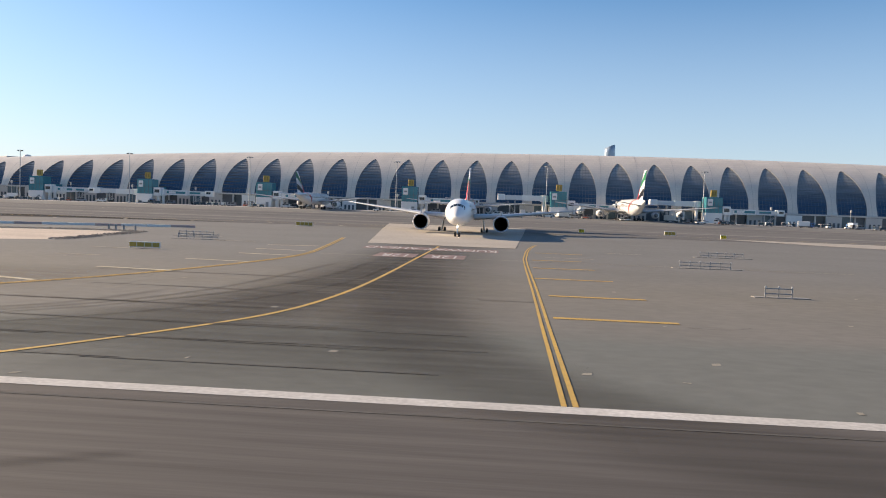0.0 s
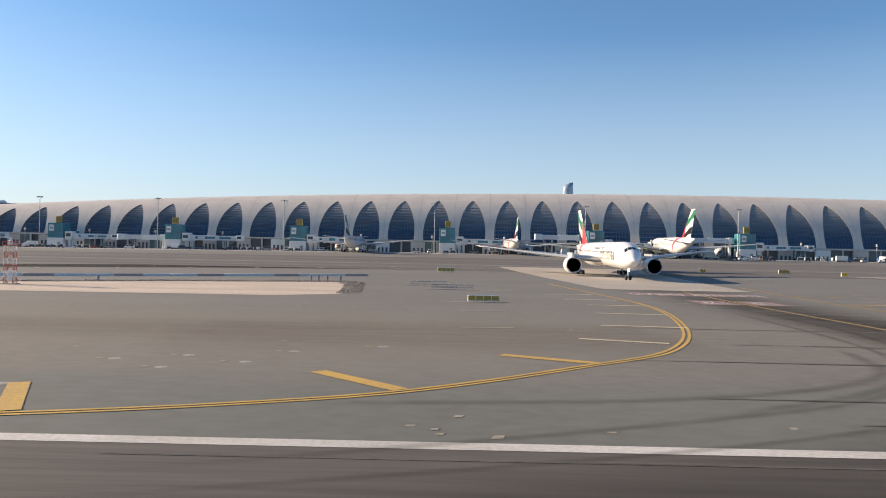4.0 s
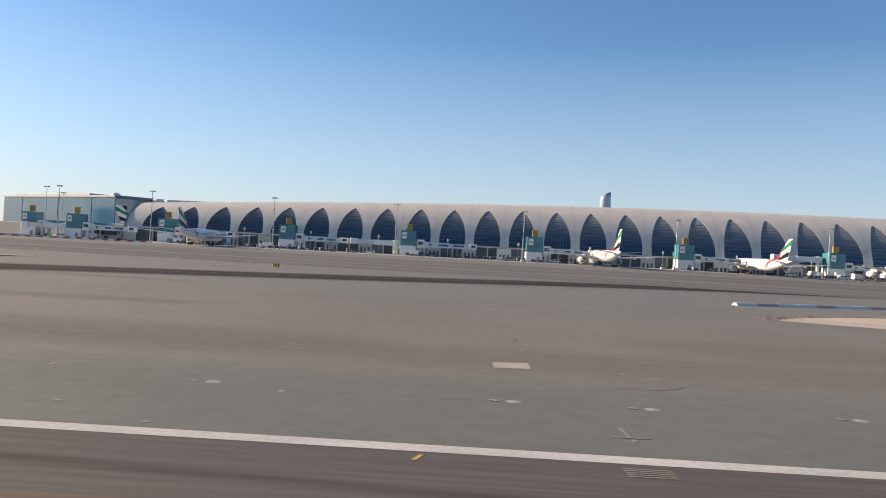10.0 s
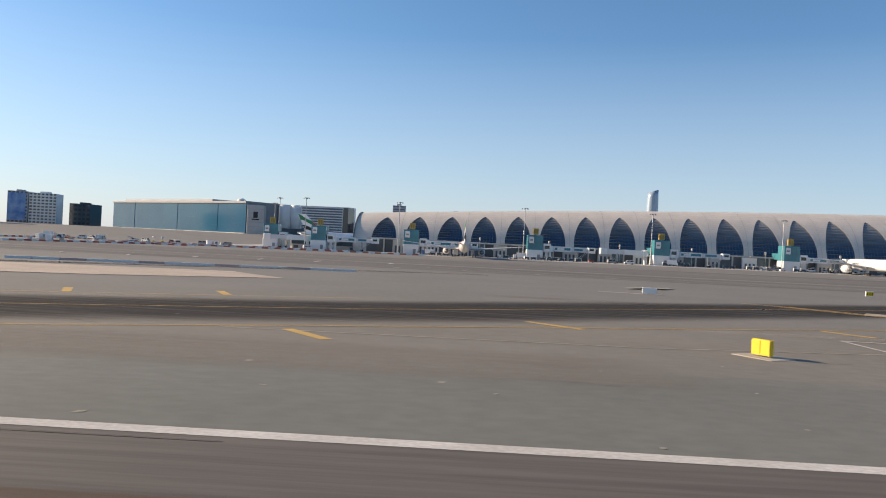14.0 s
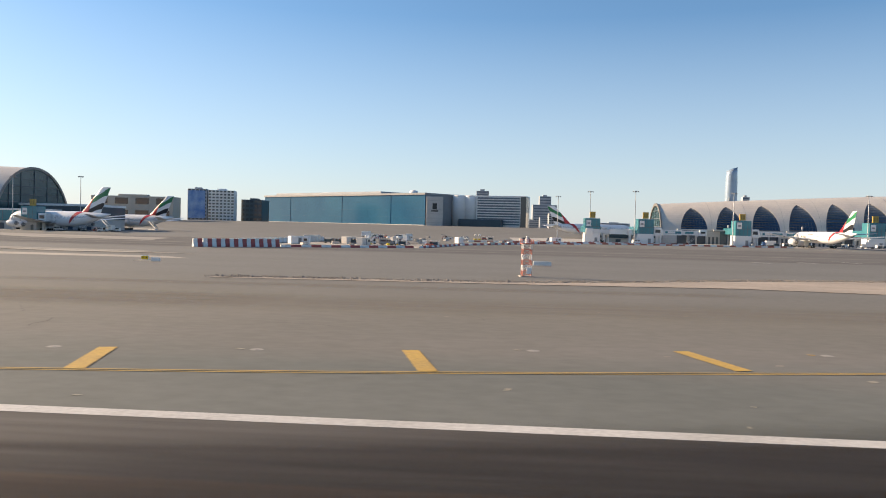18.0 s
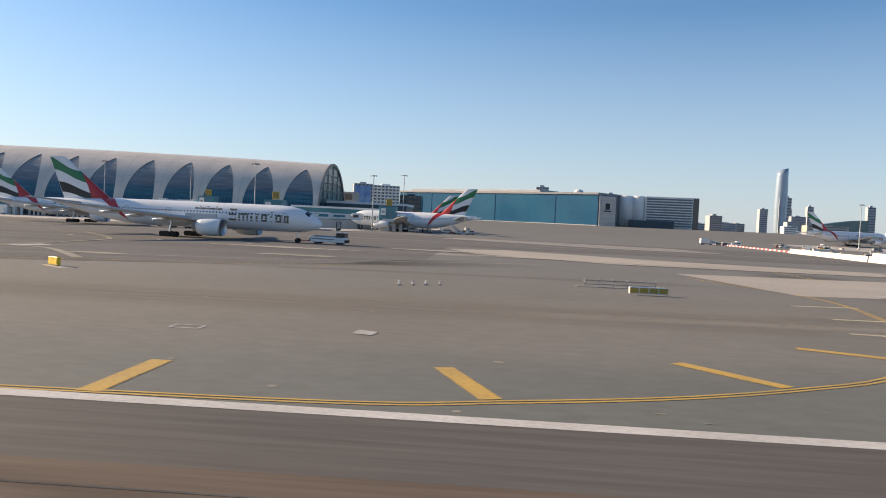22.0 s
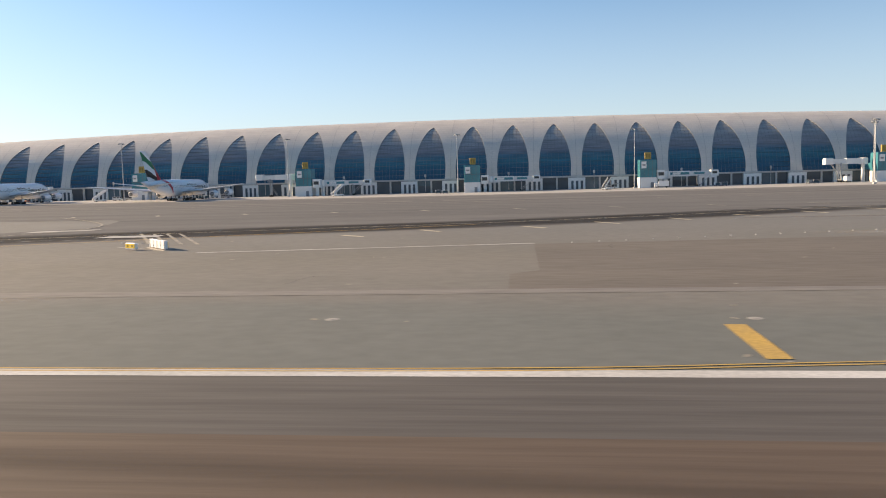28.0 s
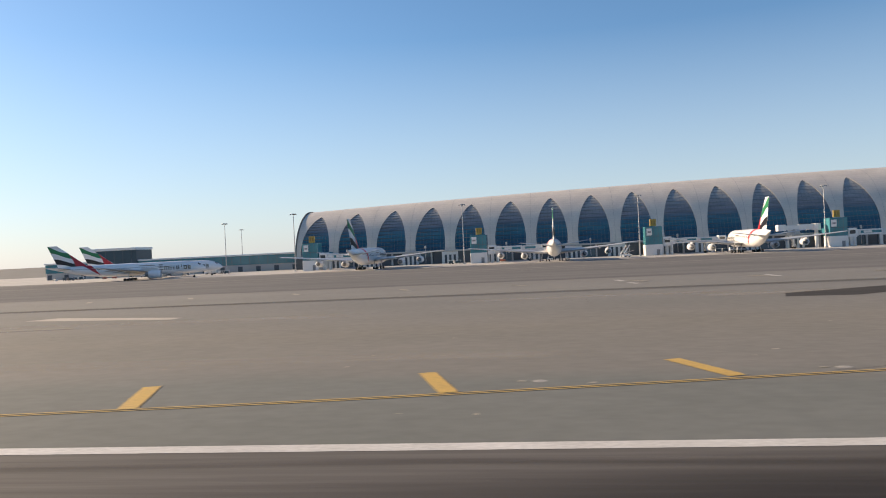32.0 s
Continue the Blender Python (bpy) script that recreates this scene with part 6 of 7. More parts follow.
def lattice_mast(x, y, tall):
    """Square red and white lattice mast with braces, a deck and an instrument on top."""
    ob = thing("lattice_mast", "red and white banded lattice mast on a small concrete base", "mast", group="lattice masts")
    put(ob, x, y, 8)
    w, deck = 0.62, tall
    part("base_slab", Shape().soft_box(-1.0, 1.0, -1.0, 1.0, -0.02, 0.14, 0.05), CONCRETE, ob)
    bands = 6
    for sx in (-w, w):
        for sy in (-w, w):
            leg = Shape().rings([[(sx + 0.06 * math.cos(a * math.tau / 6), sy + 0.06 * math.sin(a * math.tau / 6), 0.1 + (deck - 0.1) * k / bands) for a in range(6)] for k in range(bands + 1)])
            leg.i = [k // 6 % 2 for k in range(6 * bands)] + [0, 1]
            part("leg", leg, [MASTRED, WHITE], ob)
    for k in range(bands):
        z0, z1 = 0.1 + (deck - 0.1) * k / bands, 0.1 + (deck - 0.1) * (k + 1) / bands
        m = (MASTRED, WHITE)[k % 2]
        for a, b in (((-w, -w), (w, -w)), ((w, -w), (w, w)), ((w, w), (-w, w)), ((-w, w), (-w, -w))):
            p, q = ((a, b), (b, a))[k % 2]
            part("brace", Shape().tube((*p, z0), (*q, z1), 0.045, n=5), m, ob)
            part("rung", Shape().tube((*a, z1), (*b, z1), 0.04, n=5), m, ob)
    part("deck", Shape().soft_box(-0.85, 0.85, -0.85, 0.85, deck, deck + 0.12, 0.03), MASTRED, ob)
    for sx in (-0.8, 0.8):
        for sy in (-0.8, 0.8):
            part("rail_post", Shape().tube((sx, sy, deck), (sx, sy, deck + 0.6), 0.04, n=5), MASTRED, ob)
    for a, b in (((-0.8, -0.8), (0.8, -0.8)), ((0.8, -0.8), (0.8, 0.8)), ((0.8, 0.8), (-0.8, 0.8)), ((-0.8, 0.8), (-0.8, -0.8))):
        part("handrail", Shape().tube((*a, deck + 0.6), (*b, deck + 0.6), 0.035, n=5), MASTRED, ob)
    lamp = part("instrument", Shape().lathe([(deck + 0.1, 0.28), (deck + 0.7, 0.28), (deck + 0.8, 0.2)], "z", n=10), WHITE, ob, "white instrument drum")
    part("vane", Shape().lathe([(deck + 0.8, 0.12), (deck + 1.0, 0.2), (deck + 1.15, 0.1)], "z", n=8), WHITE, lamp)
    part("cabinet_box", Shape().soft_box(-0.1, 0.6, -w - 0.3, -w - 0.05, 0.5, 1.4, 0.04), WHITE, ob, "white equipment box")


for x, y, tall in ((-112.5, 112.8, 5.6), (-477.5, 113.8, 4.8), (-837.2, 111.3, 5.6), (-1191.8, 109.8, 5.0)):
    lattice_mast(x, y, tall)


def slope_indicator(x, y):
    """Approach slope indicator: a flat lamp box on thin legs over a pale pad."""
    ob = put(thing("slope_indicator", "orange-topped approach light box on thin legs over a pale pad", "airfield light", group="approach slope indicators"), x, y, 3)
    part("pad", Shape().add([(-1.3, -1.1, 0.03), (0.2, -1.5, 0.03), (1.4, -0.9, 0.03), (1.2, 0.9, 0.03), (-0.3, 1.3, 0.03), (-1.2, 0.8, 0.03)], [(0, 1, 2, 3, 4, 5)]), SLAB, ob)
    box = part("lamp_box", Shape().soft_box(-0.52, 0.52, -0.5, 0.5, 1.25, 1.5, 0.06), SIGNDARK, ob, "dark lamp housing")
    part("lid", Shape().soft_box(-0.54, 0.54, -0.52, 0.52, 1.5, 1.6, 0.05), ORANGE, box, "orange lid")
    for k in (-0.3, 0, 0.3):
        part("lens", Shape().tube((k, 0.5, 1.36), (k, 0.56, 1.36), 0.09, n=8), WINDOW, box)
    for sx in (-0.42, 0.42):
        for sy in (-0.32, 0.32):
            leg = part("leg", Shape().tube((sx, sy, 0.02), (sx, sy, 1.26), 0.04, n=6), STEEL, ob)
            part("foot", Shape().tube((sx, sy, 0.02), (sx, sy, 0.08), 0.11, n=6), STEEL, leg)
    part("brace", Shape().tube((-0.42, -0.32, 0.3), (0.42, -0.32, 1.1), 0.025, n=5), STEEL, ob)
    ob.matrix_basis = ob.matrix_basis @ Matrix.Scale(0.66, 4)


for x, y in ((-272.4, 39.8), (-272.1, 47.7), (-271.8, 55.5), (-271.7, 62.8)):
    slope_indicator(x, y)


def airfield_sign(x, y, w, h, turn, face, label, pad=None, back=WHITE, panels=2, deep=0.35, lift=0.15):
    """A lit guidance sign: cabinet with panels, bars for marks that cannot be read, legs, and at times a pad."""
    h = h * 0.82
    if label == PLAIN:
        back = face
    ob = put(thing("airfield_sign", label, "sign", group="airfield signs"), x, y, turn)
    body = part("cabinet", Shape().soft_box(-w / 2, w / 2, -deep / 2, deep / 2, lift, lift + h, 0.06), back, ob)
    for k in range(panels):
        a, b = -w / 2 + w * k / panels + 0.05, -w / 2 + w * (k + 1) / panels - 0.05
        p = part("panel", Shape().box(a, b, -deep / 2 - 0.03, -deep / 2 + 0.01, lift + 0.08, lift + h - 0.08), face, body)
        if face is YELLOW and "black marks" in label:
            n = max(1, int((b - a) / 0.55))
            for j in range(n):
                c = a + (b - a) * (j + 0.5) / n
                part("glyph_bar", Shape().box(c - 0.08, c + 0.08, -deep / 2 - 0.045, -deep / 2 - 0.03, lift + h * 0.3, lift + h * 0.72), BLACK, p)
    for k in range(panels + 1):
        c = -w / 2 + 0.12 + (w - 0.24) * k / panels
        part("rib", Shape().box(c - 0.05, c + 0.05, deep / 2, deep / 2 + 0.05, lift, lift + h), back, body)
        part("leg", Shape().tube((c, 0, 0), (c, 0, lift + 0.05), 0.045, n=6), STEEL, ob)
    if pad:
        px0, px1, py0, py1 = pad
        part("pad", Shape().soft_box(px0, px1, py0, py1, -0.02, 0.05, 0.02), SLAB, ob, "pale concrete pad")
    return ob


YS, WS, DS = "yellow guidance sign with black marks", "white-backed guidance sign standing on short legs", "yellow guidance sign, coloured as in shade, with black marks on short legs"
PLAIN = "plain yellow back of a guidance sign on a concrete pad"
P1 = (-1.6, 1.8, -1.2, 1.2)
for x, y, w, h, turn, face, label, pad, panels in (
    (-44.4, 96.2, 3.9, 0.85, 4, SHADEDYELLOW, DS, None, 4),
    (-49, 196, 4.2, 1.2, 4, SHADEDYELLOW, DS, None, 4),
    (-293.7, 56.3, 1.6, 1.3, -62, YELLOW, PLAIN, P1, 2),
    (-242.7, 83, 3.2, 1.1, 140, YELLOW, WS, (-3.4, 2.4, -0.6, 0.8), 3),
    (-279.6, 139.8, 2.6, 1.3, 170, YELLOW, WS, (-2.2, 9, -0.6, 0.6), 2),
    (-219.3, 181, 1.8, 1.3, 0, YELLOW, YS, None, 1),
    (-662.4, 82.0, 4.0, 0.85, 4, SHADEDYELLOW, DS, None, 4),
    (-724.6, 80.8, 2.2, 1.0, -38, YELLOW, PLAIN, (-1.3, 3.4, -0.7, 0.6), 2),
    (-770.1, 54.7, 1.8, 1.05, -40, YELLOW, PLAIN, (-1.3, 1.4, -0.8, 0.6), 3),
    (-815.3, 108.6, 3.6, 1.1, -45, YELLOW, YS, None, 3),
    (-815.6, 125.3, 2.6, 1.2, 40, SHADEDYELLOW, DS, None, 2),
    (-803.0, 119.6, 1.8, 1.2, 178, YELLOW, WS, None, 2),
    (-800.2, 119.2, 2.8, 1.2, 2, SHADEDYELLOW, DS, None, 3),
    (-747.3, 44.4, 1.2, 0.85, -90, YELLOW, YS + " on a long pale pad", (-3.4, 5.4, -0.55, 0.75), 1),
    (-115.3, 41.2, 1.3, 0.9, -88, YELLOW, YS + " on a long pale pad", (-7.6, 0.7, -0.55, 0.75), 1),
    (-558.6, 44.3, 1.0, 0.9, -84, YELLOW, YS + " on a pale pad", (-1.3, 1.3, -0.9, 0.9), 1),
    (-541, 127.6, 1.3, 0.9, 0, YELLOW, YS, P1, 1),
    (-538, 125, 1.6, 0.7, 175, YELLOW, WS, None, 1),
    (-473, 149, 3.4, 0.9, 182, YELLOW, WS, None, 3),
    (-1137.0, 108.6, 2.2, 0.9, 160, YELLOW, WS, (-1.4, 1.4, -0.4, 0.5), 2),
    (-1139.2, 116.5, 2.0, 0.9, 20, SHADEDYELLOW, DS, None, 2),
    (-1084.1, 62, 1.15, 0.8, 165, YELLOW, WS, (-0.9, 0.9, -0.35, 0.45), 2),
    (-1072.5, 45, 0.78, 0.9, -32, YELLOW, YS + " on a concrete pad", (-0.6, 1.2, -0.5, 0.45), 1),
    (-1060.0, 77.2, 1.7, 0.75, -30, YELLOW, YS, None, 1),
    (-1057.6, 78.2, 5.0, 1.0, 133, YELLOW, WS, (-2.7, 2.7, -0.35, 0.45), 4),
    (50, 228, 3.2, 1.3, 0, SHADEDYELLOW, DS, None, 3),
    (62, 217, 1.6, 1.3, 0, YELLOW, YS, None, 1),
    (24, 221, 1.6, 1.3, 0, YELLOW, YS, None, 1),
):
    airfield_sign(x, y, w, h, turn, face, label, pad, panels=panels)


def light_frame(x, y, turn=0.0, w=5.2, n=5):
    """A low frame of posts and two rails that carries airfield lamps."""
    ob = put(thing("light_bracket", "low grey steel frame carrying small airfield lamps", "airfield light", group="light brackets"), x, y, turn)
    part("pad", Shape().soft_box(-w / 2 - 1.0, w / 2 + 1.4, -0.5, 0.5, -0.02, 0.06, 0.02), TAXISLAB, ob, "pale concrete pad")
    for z in (0.3, 0.72):
        part("rail", Shape().box(-w / 2, w / 2, -0.05, 0.05, z, z + 0.08), GREY, ob)
    for k in range(n):
        c = -w / 2 + w * k / (n - 1)
        post = part("post", Shape().tube((c, 0, 0.05), (c, 0, 0.8), 0.05, n=6), GREY, ob)
        part("lamp", Shape().lathe([(0.8, 0.05), (0.83, 0.09), (0.93, 0.09), (0.97, 0.04)], "z", (c, 0, 0), 8), HAZEGREY, post, "small grey lamp")


for x, y, w in ((27, 102, 6.5), (37, 130, 7), (23.6, 68.5, 2.2), (-52, 132, 6), (-48, 122.5, 6.5), (-594, 65.5, 2.6), (-588.2, 91, 4.4), (-585.8, 111.5, 4.6), (-664, 90, 8)):
    light_frame(x, y, 2, w, 6 if w > 3 else 3)


def cabinet_post(x, y, label="pale utility posts standing in the sand", tall=0.95):
    ob = put(thing("utility_cabinet", label, "cabinet", group="utility cabinets"), x, y, 0)
    part("body", Shape().soft_box(-0.16, 0.16, -0.14, 0.14, 0, tall, 0.04), GREY, ob)
    part("cap", Shape().soft_box(-0.18, 0.18, -0.16, 0.16, tall, tall + 0.06, 0.03), WHITE, ob)


for x, y in ((-74, 144), (-72.6, 144), (-71, 144), (-106, 127), (-68.5, 143.5)):
    cabinet_post(x, y)


def marker_cone(x, y):
    ob = put(thing("marker_cone", "small white edge marker on a dark foot", "marker", group="edge markers"), x, y)
    part("foot", Shape().tube((0, 0, 0), (0, 0, 0.08), 0.22, n=8), BLACK, ob)
    part("body", Shape().tube((0, 0, 0.08), (0, 0, 0.52), 0.1, 0.07, n=8), WHITE, ob)


for x, y in ((-688.2, 78.9), (-686.9, 79.8), (-685.6, 80.7), (-684.2, 81.5), (-250.6, 95.5), (-248.3, 96.8), (-245.5, 98.5)):
    marker_cone(x, y)


# ---- lamps let into the shoulder, each with a painted number tag ----
DISC = Shape().lathe([(0.0, 0.42), (0.006, 0.41), (0.01, 0.14), (0.025, 0.12), (0.03, 0.03)], "z", n=14).mesh("inset_lamp", [LAMPPAD])
rl = random.Random(3)
spots = [(-122 + 6.7 * k, 36.2 + rl.uniform(-0.2, 0.3)) for k in range(9)] + [(-176, 35.7), (-169.6, 35.8), (-138.4, 36.1), (-131.7, 39.5), (-155, 36), (-162, 36.1)]
spots += [(-291 + 7 * k, 36.2 + rl.uniform(-0.2, 0.3)) for k in range(6)] + [(-262, 37), (-256, 36.9), (-249, 39.9), (-229.4, 48.6), (-224.8, 36.9), (-211, 36.3), (-200, 36.4), (-190, 36.2)]
spots += [(-75.2, 40.9), (-71, 39.2), (-66.9, 44.4), (-63.3, 46.3), (-59.7, 44.2), (-63.2, 41.8), (-58, 48.9), (-53, 52)]
spots += [(-551 + 6.5 * k, 38 + (k % 3) * 1.6) for k in range(8)] + [(-807 + 7.5 * k, 36.5 + (k % 2) * 2.6) for k in range(6)]
spots += [(-720, 38), (-735, 38.2), (-760, 37.8), (-850, 35), (-905, 36.8), (-920, 37), (-936, 36.8), (-960, 36.9), (-985, 36.8), (-1010, 36.7), (-1030, 36.9), (-1054, 38), (-1078, 36.8), (-1100, 36.5), (-480, 44), (-463, 46), (-446, 49), (-495, 41), (-506, 39), (-1290, 39), (-1275, 41), (-1262, 43)]
spots += [(-590.3, 52.3), (-589.7, 55.1), (-586.3, 51.2), (-583.7, 46.3), (-581.2, 46.8), (-579.1, 45.5), (-576.6, 44.1), (-574.0, 43.0), (-572.0, 40.4), (-568.2, 41.0), (-564.1, 43.4), (-574.6, 32.0)]
for x, y in spots:
    lamp = new("inset_lamp", DISC)
    lamp.matrix_basis = pose(x, y, 0.004, 0, 0, rl.uniform(0, 90)) @ Matrix.Scale(0.82, 4)
    tagged(lamp, "pale round airfield lamp let into the shoulder", "airfield light", "inset lamps")
    marking("number_tag", "small worn yellow painted tag", YELLOW_LINE if rl.random() < 0.25 else PALE_LINE, [bar(x - 1.1, y + 0.12, x - 0.72, y - 0.06, 0.3)], 0.045)
for x in (-116.2, -142.5, -172.5, -201.4, -229.8, -128, -521, -777, -905, -935, -1110, -560, -741):
    marking("painted_hatch", "faded yellow painted hatch beside the edge line", PALE_LINE, [bar(x - 0.8, 24.5 + 0.22 * k, x + 0.8, 24.5 + 0.22 * k, 0.09) for k in range(5)], 0.045)
for x in (-107.9, -101.3, -93.5, -131, -122.3, -86, -180, -240, -262, -848, -870, -1088, -1098, -1068, -778, -750, -530, -500):
    marking("painted_tick", "small faded yellow painted tick", YELLOW_LINE, [bar(x - 0.12, 24.9, x + 0.12, 25.6, 0.16)], 0.045)
for x, y in ((-142.9, 29.7), (-172, 29.8), (-201, 29.9), (-69.1, 32.4), (-259.1, 30.5), (-87.3, 29.7), (-777.7, 28.9), (-229.5, 30), (-806, 29)):
    marking("painted_tick", "small pale painted survey cross", PALE_LINE, [bar(x - 0.75, y, x + 0.75, y, 0.13), bar(x, y, x - 0.05, y + 1.7, 0.16)], 0.045)
EDGE_LAMP = Shape().lathe([(0, 0.11), (0.08, 0.1), (0.16, 0.08), (0.24, 0.03)], "z", n=8).mesh("edge_lamp", [PODIUM])
for x, y in [(-1066.8, 86.4), (-1065.2, 85.8), (-1063.5, 85.2)] + [(-1016 + 2.78 * k, 78.4 + 0.88 * k) for k in range(14)]:
    ob = new("edge_lamp", EDGE_LAMP)
    ob.matrix_basis = pose(x, y, gz(x, y)) @ Matrix.Scale(0.6, 4)
    tagged(ob, "small white raised lamp along the lane edge", "airfield light", "edge lamps")

# ---- tyre marks, seams, stains ----


def skid(points, w):
    return soft_band("tyre_mark", "curved dark tyre mark on the asphalt", "tyre mark", points, w * 2.2, SOFTSKID, 0.045, 6)


for pts, w in (
    ([(-60, 22), (-42, 30), (-30, 37), (-21, 48), (-15, 68), (-14, 100)], 0.5), ([(-62, 19), (-40, 27), (-27, 35), (-17.5, 47), (-12, 66), (-11, 98)], 0.4),
    ([(-40, 31), (-27, 41), (-20, 56), (-17, 90)], 0.6), ([(-55, 33), (-38, 36), (-26, 44), (-22, 57)], 0.7),
    ([(-632.5, 29.9), (-631.8, 23.7), (-628, 12)], 0.6), ([(-634.6, 56), (-633.5, 40), (-630.5, 28), (-625, 14)], 0.6), ([(-601, 14), (-612, 25), (-619, 38), (-622, 56), (-623, 72)], 0.7),
    ([(-596, 15), (-608, 26), (-616, 39), (-620, 58)], 0.5), ([(-660, 16), (-645, 26), (-637, 38), (-634, 52), (-633, 72)], 0.6), ([(-592, 19), (-605, 29), (-613.5, 42), (-616.5, 60)], 0.5), ([(-664, 20), (-650, 29), (-641, 41), (-637, 56)], 0.5),
    ([(-866, 31), (-851, 33), (-846, 36.5), (-843, 41)], 0.35), ([(-862, 30), (-850, 31.6), (-846.4, 35), (-845, 39)], 0.3), ([(-866, 69), (-862, 69.8), (-856, 72), (-852, 77)], 0.5),
    ([(-905, 30), (-880, 33), (-858, 38), (-840, 45)], 0.5), ([(-520, 12), (-490, 17), (-455, 25), (-430, 34)], 0.8), ([(-520, 20), (-480, 24), (-440, 33), (-415, 42)], 0.6), ([(-448, 18), (-425, 24), (-404, 33), (-385, 43)], 0.6), ([(-445, 15), (-415, 23), (-390, 34)], 0.5),
    ([(-980, 12), (-940, 19), (-905, 28), (-880, 38)], 0.7), ([(-1320, 12), (-1280, 19), (-1245, 28), (-1215, 38)], 0.7), ([(-63, 16), (-66, 21), (-71, 26)], 0.4), ([(-18, 8), (-14, 16), (-8, 20)], 0.5),
    ([(-760, 175), (-720, 188), (-690, 200), (-640, 206)], 1.2), ([(-740, 150), (-700, 165), (-650, 176), (-600, 180)], 1.4),
):
    skid(pts, w)
rs = random.Random(11)
for k in range(12):
    x = -rs.uniform(-40, 1400)
    y = rs.uniform(5, 25)
    ln = rs.uniform(8, 40)
    marking("asphalt_seam", "thin dark seam in the asphalt", SKID, [bar(x - ln, y, x + ln, y + rs.uniform(-0.6, 0.6), rs.uniform(0.08, 0.2))], 0.046, "seam")
for y in (31, 36, 41, 48, 57, 68):
    for k in range(5):
        x = -22 + rs.uniform(-6, 16)
        marking("asphalt_seam", "thin dark seam in the asphalt", SKID, [bar(x - rs.uniform(4, 12), y, x + rs.uniform(4, 12), y + rs.uniform(-0.5, 0.5), 0.12)], 0.047, "seam")


def stain(x, y, lx, ly, mat):
    tilt = rs.uniform(-0.03, 0.06)
    return soft_band("ground_stain", "long dusty stain on the asphalt", "stain", [(x - lx, y - lx * tilt), (x, y + rs.uniform(-1, 1)), (x + lx, y + lx * tilt)], ly * 2, mat, 0.004, 5)


for k in range(34):
    stain(-rs.uniform(-40, 1380), rs.uniform(42, 120), rs.uniform(14, 50), rs.uniform(1.2, 4.5), SOFTPALE if k % 2 else SOFTBROWN)
for x, y, lx, ly in ((-165, 50, 60, 7), (-230, 54, 50, 8), (-110, 62, 60, 9), (-262, 55, 22, 10), (-50, 60, 20, 12), (-330, 48, 30, 5), (-700, 60, 50, 8), (-960, 62, 46, 9), (-1150, 58, 50, 8), (-480, 68, 60, 9), (-540, 66, 40, 8), (-890, 47, 60, 4)):
    stain(x, y, lx, ly, SOFTBROWN)
for k in range(30):
    x = -1420 + 50 * k
    soft_band("tyre_streak", "long dark tyre streaks along the runway", "tyre mark", [(x, rs.uniform(4, 24)), (x + 60, rs.uniform(4, 24)), (x + 130, rs.uniform(4, 24))], rs.uniform(1.0, 3.0), SOFTSKID, 0.034, 4)
marking("asphalt_seam", "pale worn joint along the shoulder", PALE_LINE, [([(-330, 57), (-300, 58), (-262, 66), (-240, 78), (-215, 90), (-160, 104)], 0.35)], 0.05, "seam")
marking("painted_ring", "thin white painted ring on the shoulder", PALE_LINE, [([(-229.4 + 0.8 * math.cos(a * math.tau / 20), 48.6 + 0.8 * math.sin(a * math.tau / 20)) for a in range(21)], 0.14)], 0.05)
# yellow chevrons and white boxes where the fast exits meet the taxiway
for dx in (0,):
    marking("holding_line", "yellow painted holding bars across the exit lane", YELLOW_LINE, [bar(-268 + dx + 3 * k, 127 - 2 * k, -250 + dx + 3 * k, 104 - 2 * k, 0.5) for k in range(3)], 0.065)
    sheet("white_panel_mark", "worn white painted panel on the exit lane", PALE_LINE, [(-256 + dx, 112), (-253 + dx, 110.5), (-250 + dx, 115), (-253 + dx, 117)], 0.066, "road marking")
sheet("white_panel_mark", "worn white painted panel on the taxiway", PALE_LINE, [(-281, 156), (-272, 160), (-268, 167), (-277, 163)], 0.9, "road marking")
for x, y, w, d in ((-690, 172, 14, 4), (-650, 158, 40, 6), (-720, 152, 18, 3.4), (-570, 160, 26, 5)):
    tagged(part("pale_panel", Shape().add([(x - w, y, gz(x, y) + 0.09), (x, y - d, gz(x, y) + 0.09), (x + w, y, gz(x, y) + 0.09), (x, y + d * 0.6, gz(x, y) + 0.09)], [(0, 1, 2, 3)]), SLAB), "worn pale panel on the taxiway surface", "pavement", kind="structure")

marking("painted_tick", "worn white painted bars on the shoulder", WHITE_LINE, [bar(-591.8, 78.9, -586.6, 81.1, 0.45), bar(-587.7, 75.2, -578.5, 75.3, 0.45), bar(-598.1, 91.6, -591.9, 90.7, 0.45), bar(-573.8, 126.1, -570.0, 126.0, 0.45), bar(-576.8, 110.9, -574.3, 106.9, 0.45)], 0.05)
for crack in ([(-583.2, 73.1), (-581.3, 62.3), (-578.8, 59.1), (-575.4, 52.8), (-573.6, 51.5)], [(-577.4, 57.1), (-575.4, 63.1), (-572.4, 67.6)], [(-564.7, 89.3), (-566.0, 72.7), (-568.7, 62.9), (-570.9, 57.4)], [(-569.4, 43.9), (-567.0, 53.7), (-566.3, 53.8), (-567.1, 45.8)], [(-552.9, 91.0), (-556.2, 77.2), (-562.9, 56.5)]):
    soft_band("sealed_crack", "wandering pale sealed crack in the asphalt", "crack", [(x + rs.uniform(-0.5, 0.5), y + rs.uniform(-1.2, 1.2)) for x, y in crack], 0.42, SOFTPALE, 0.012, 6)

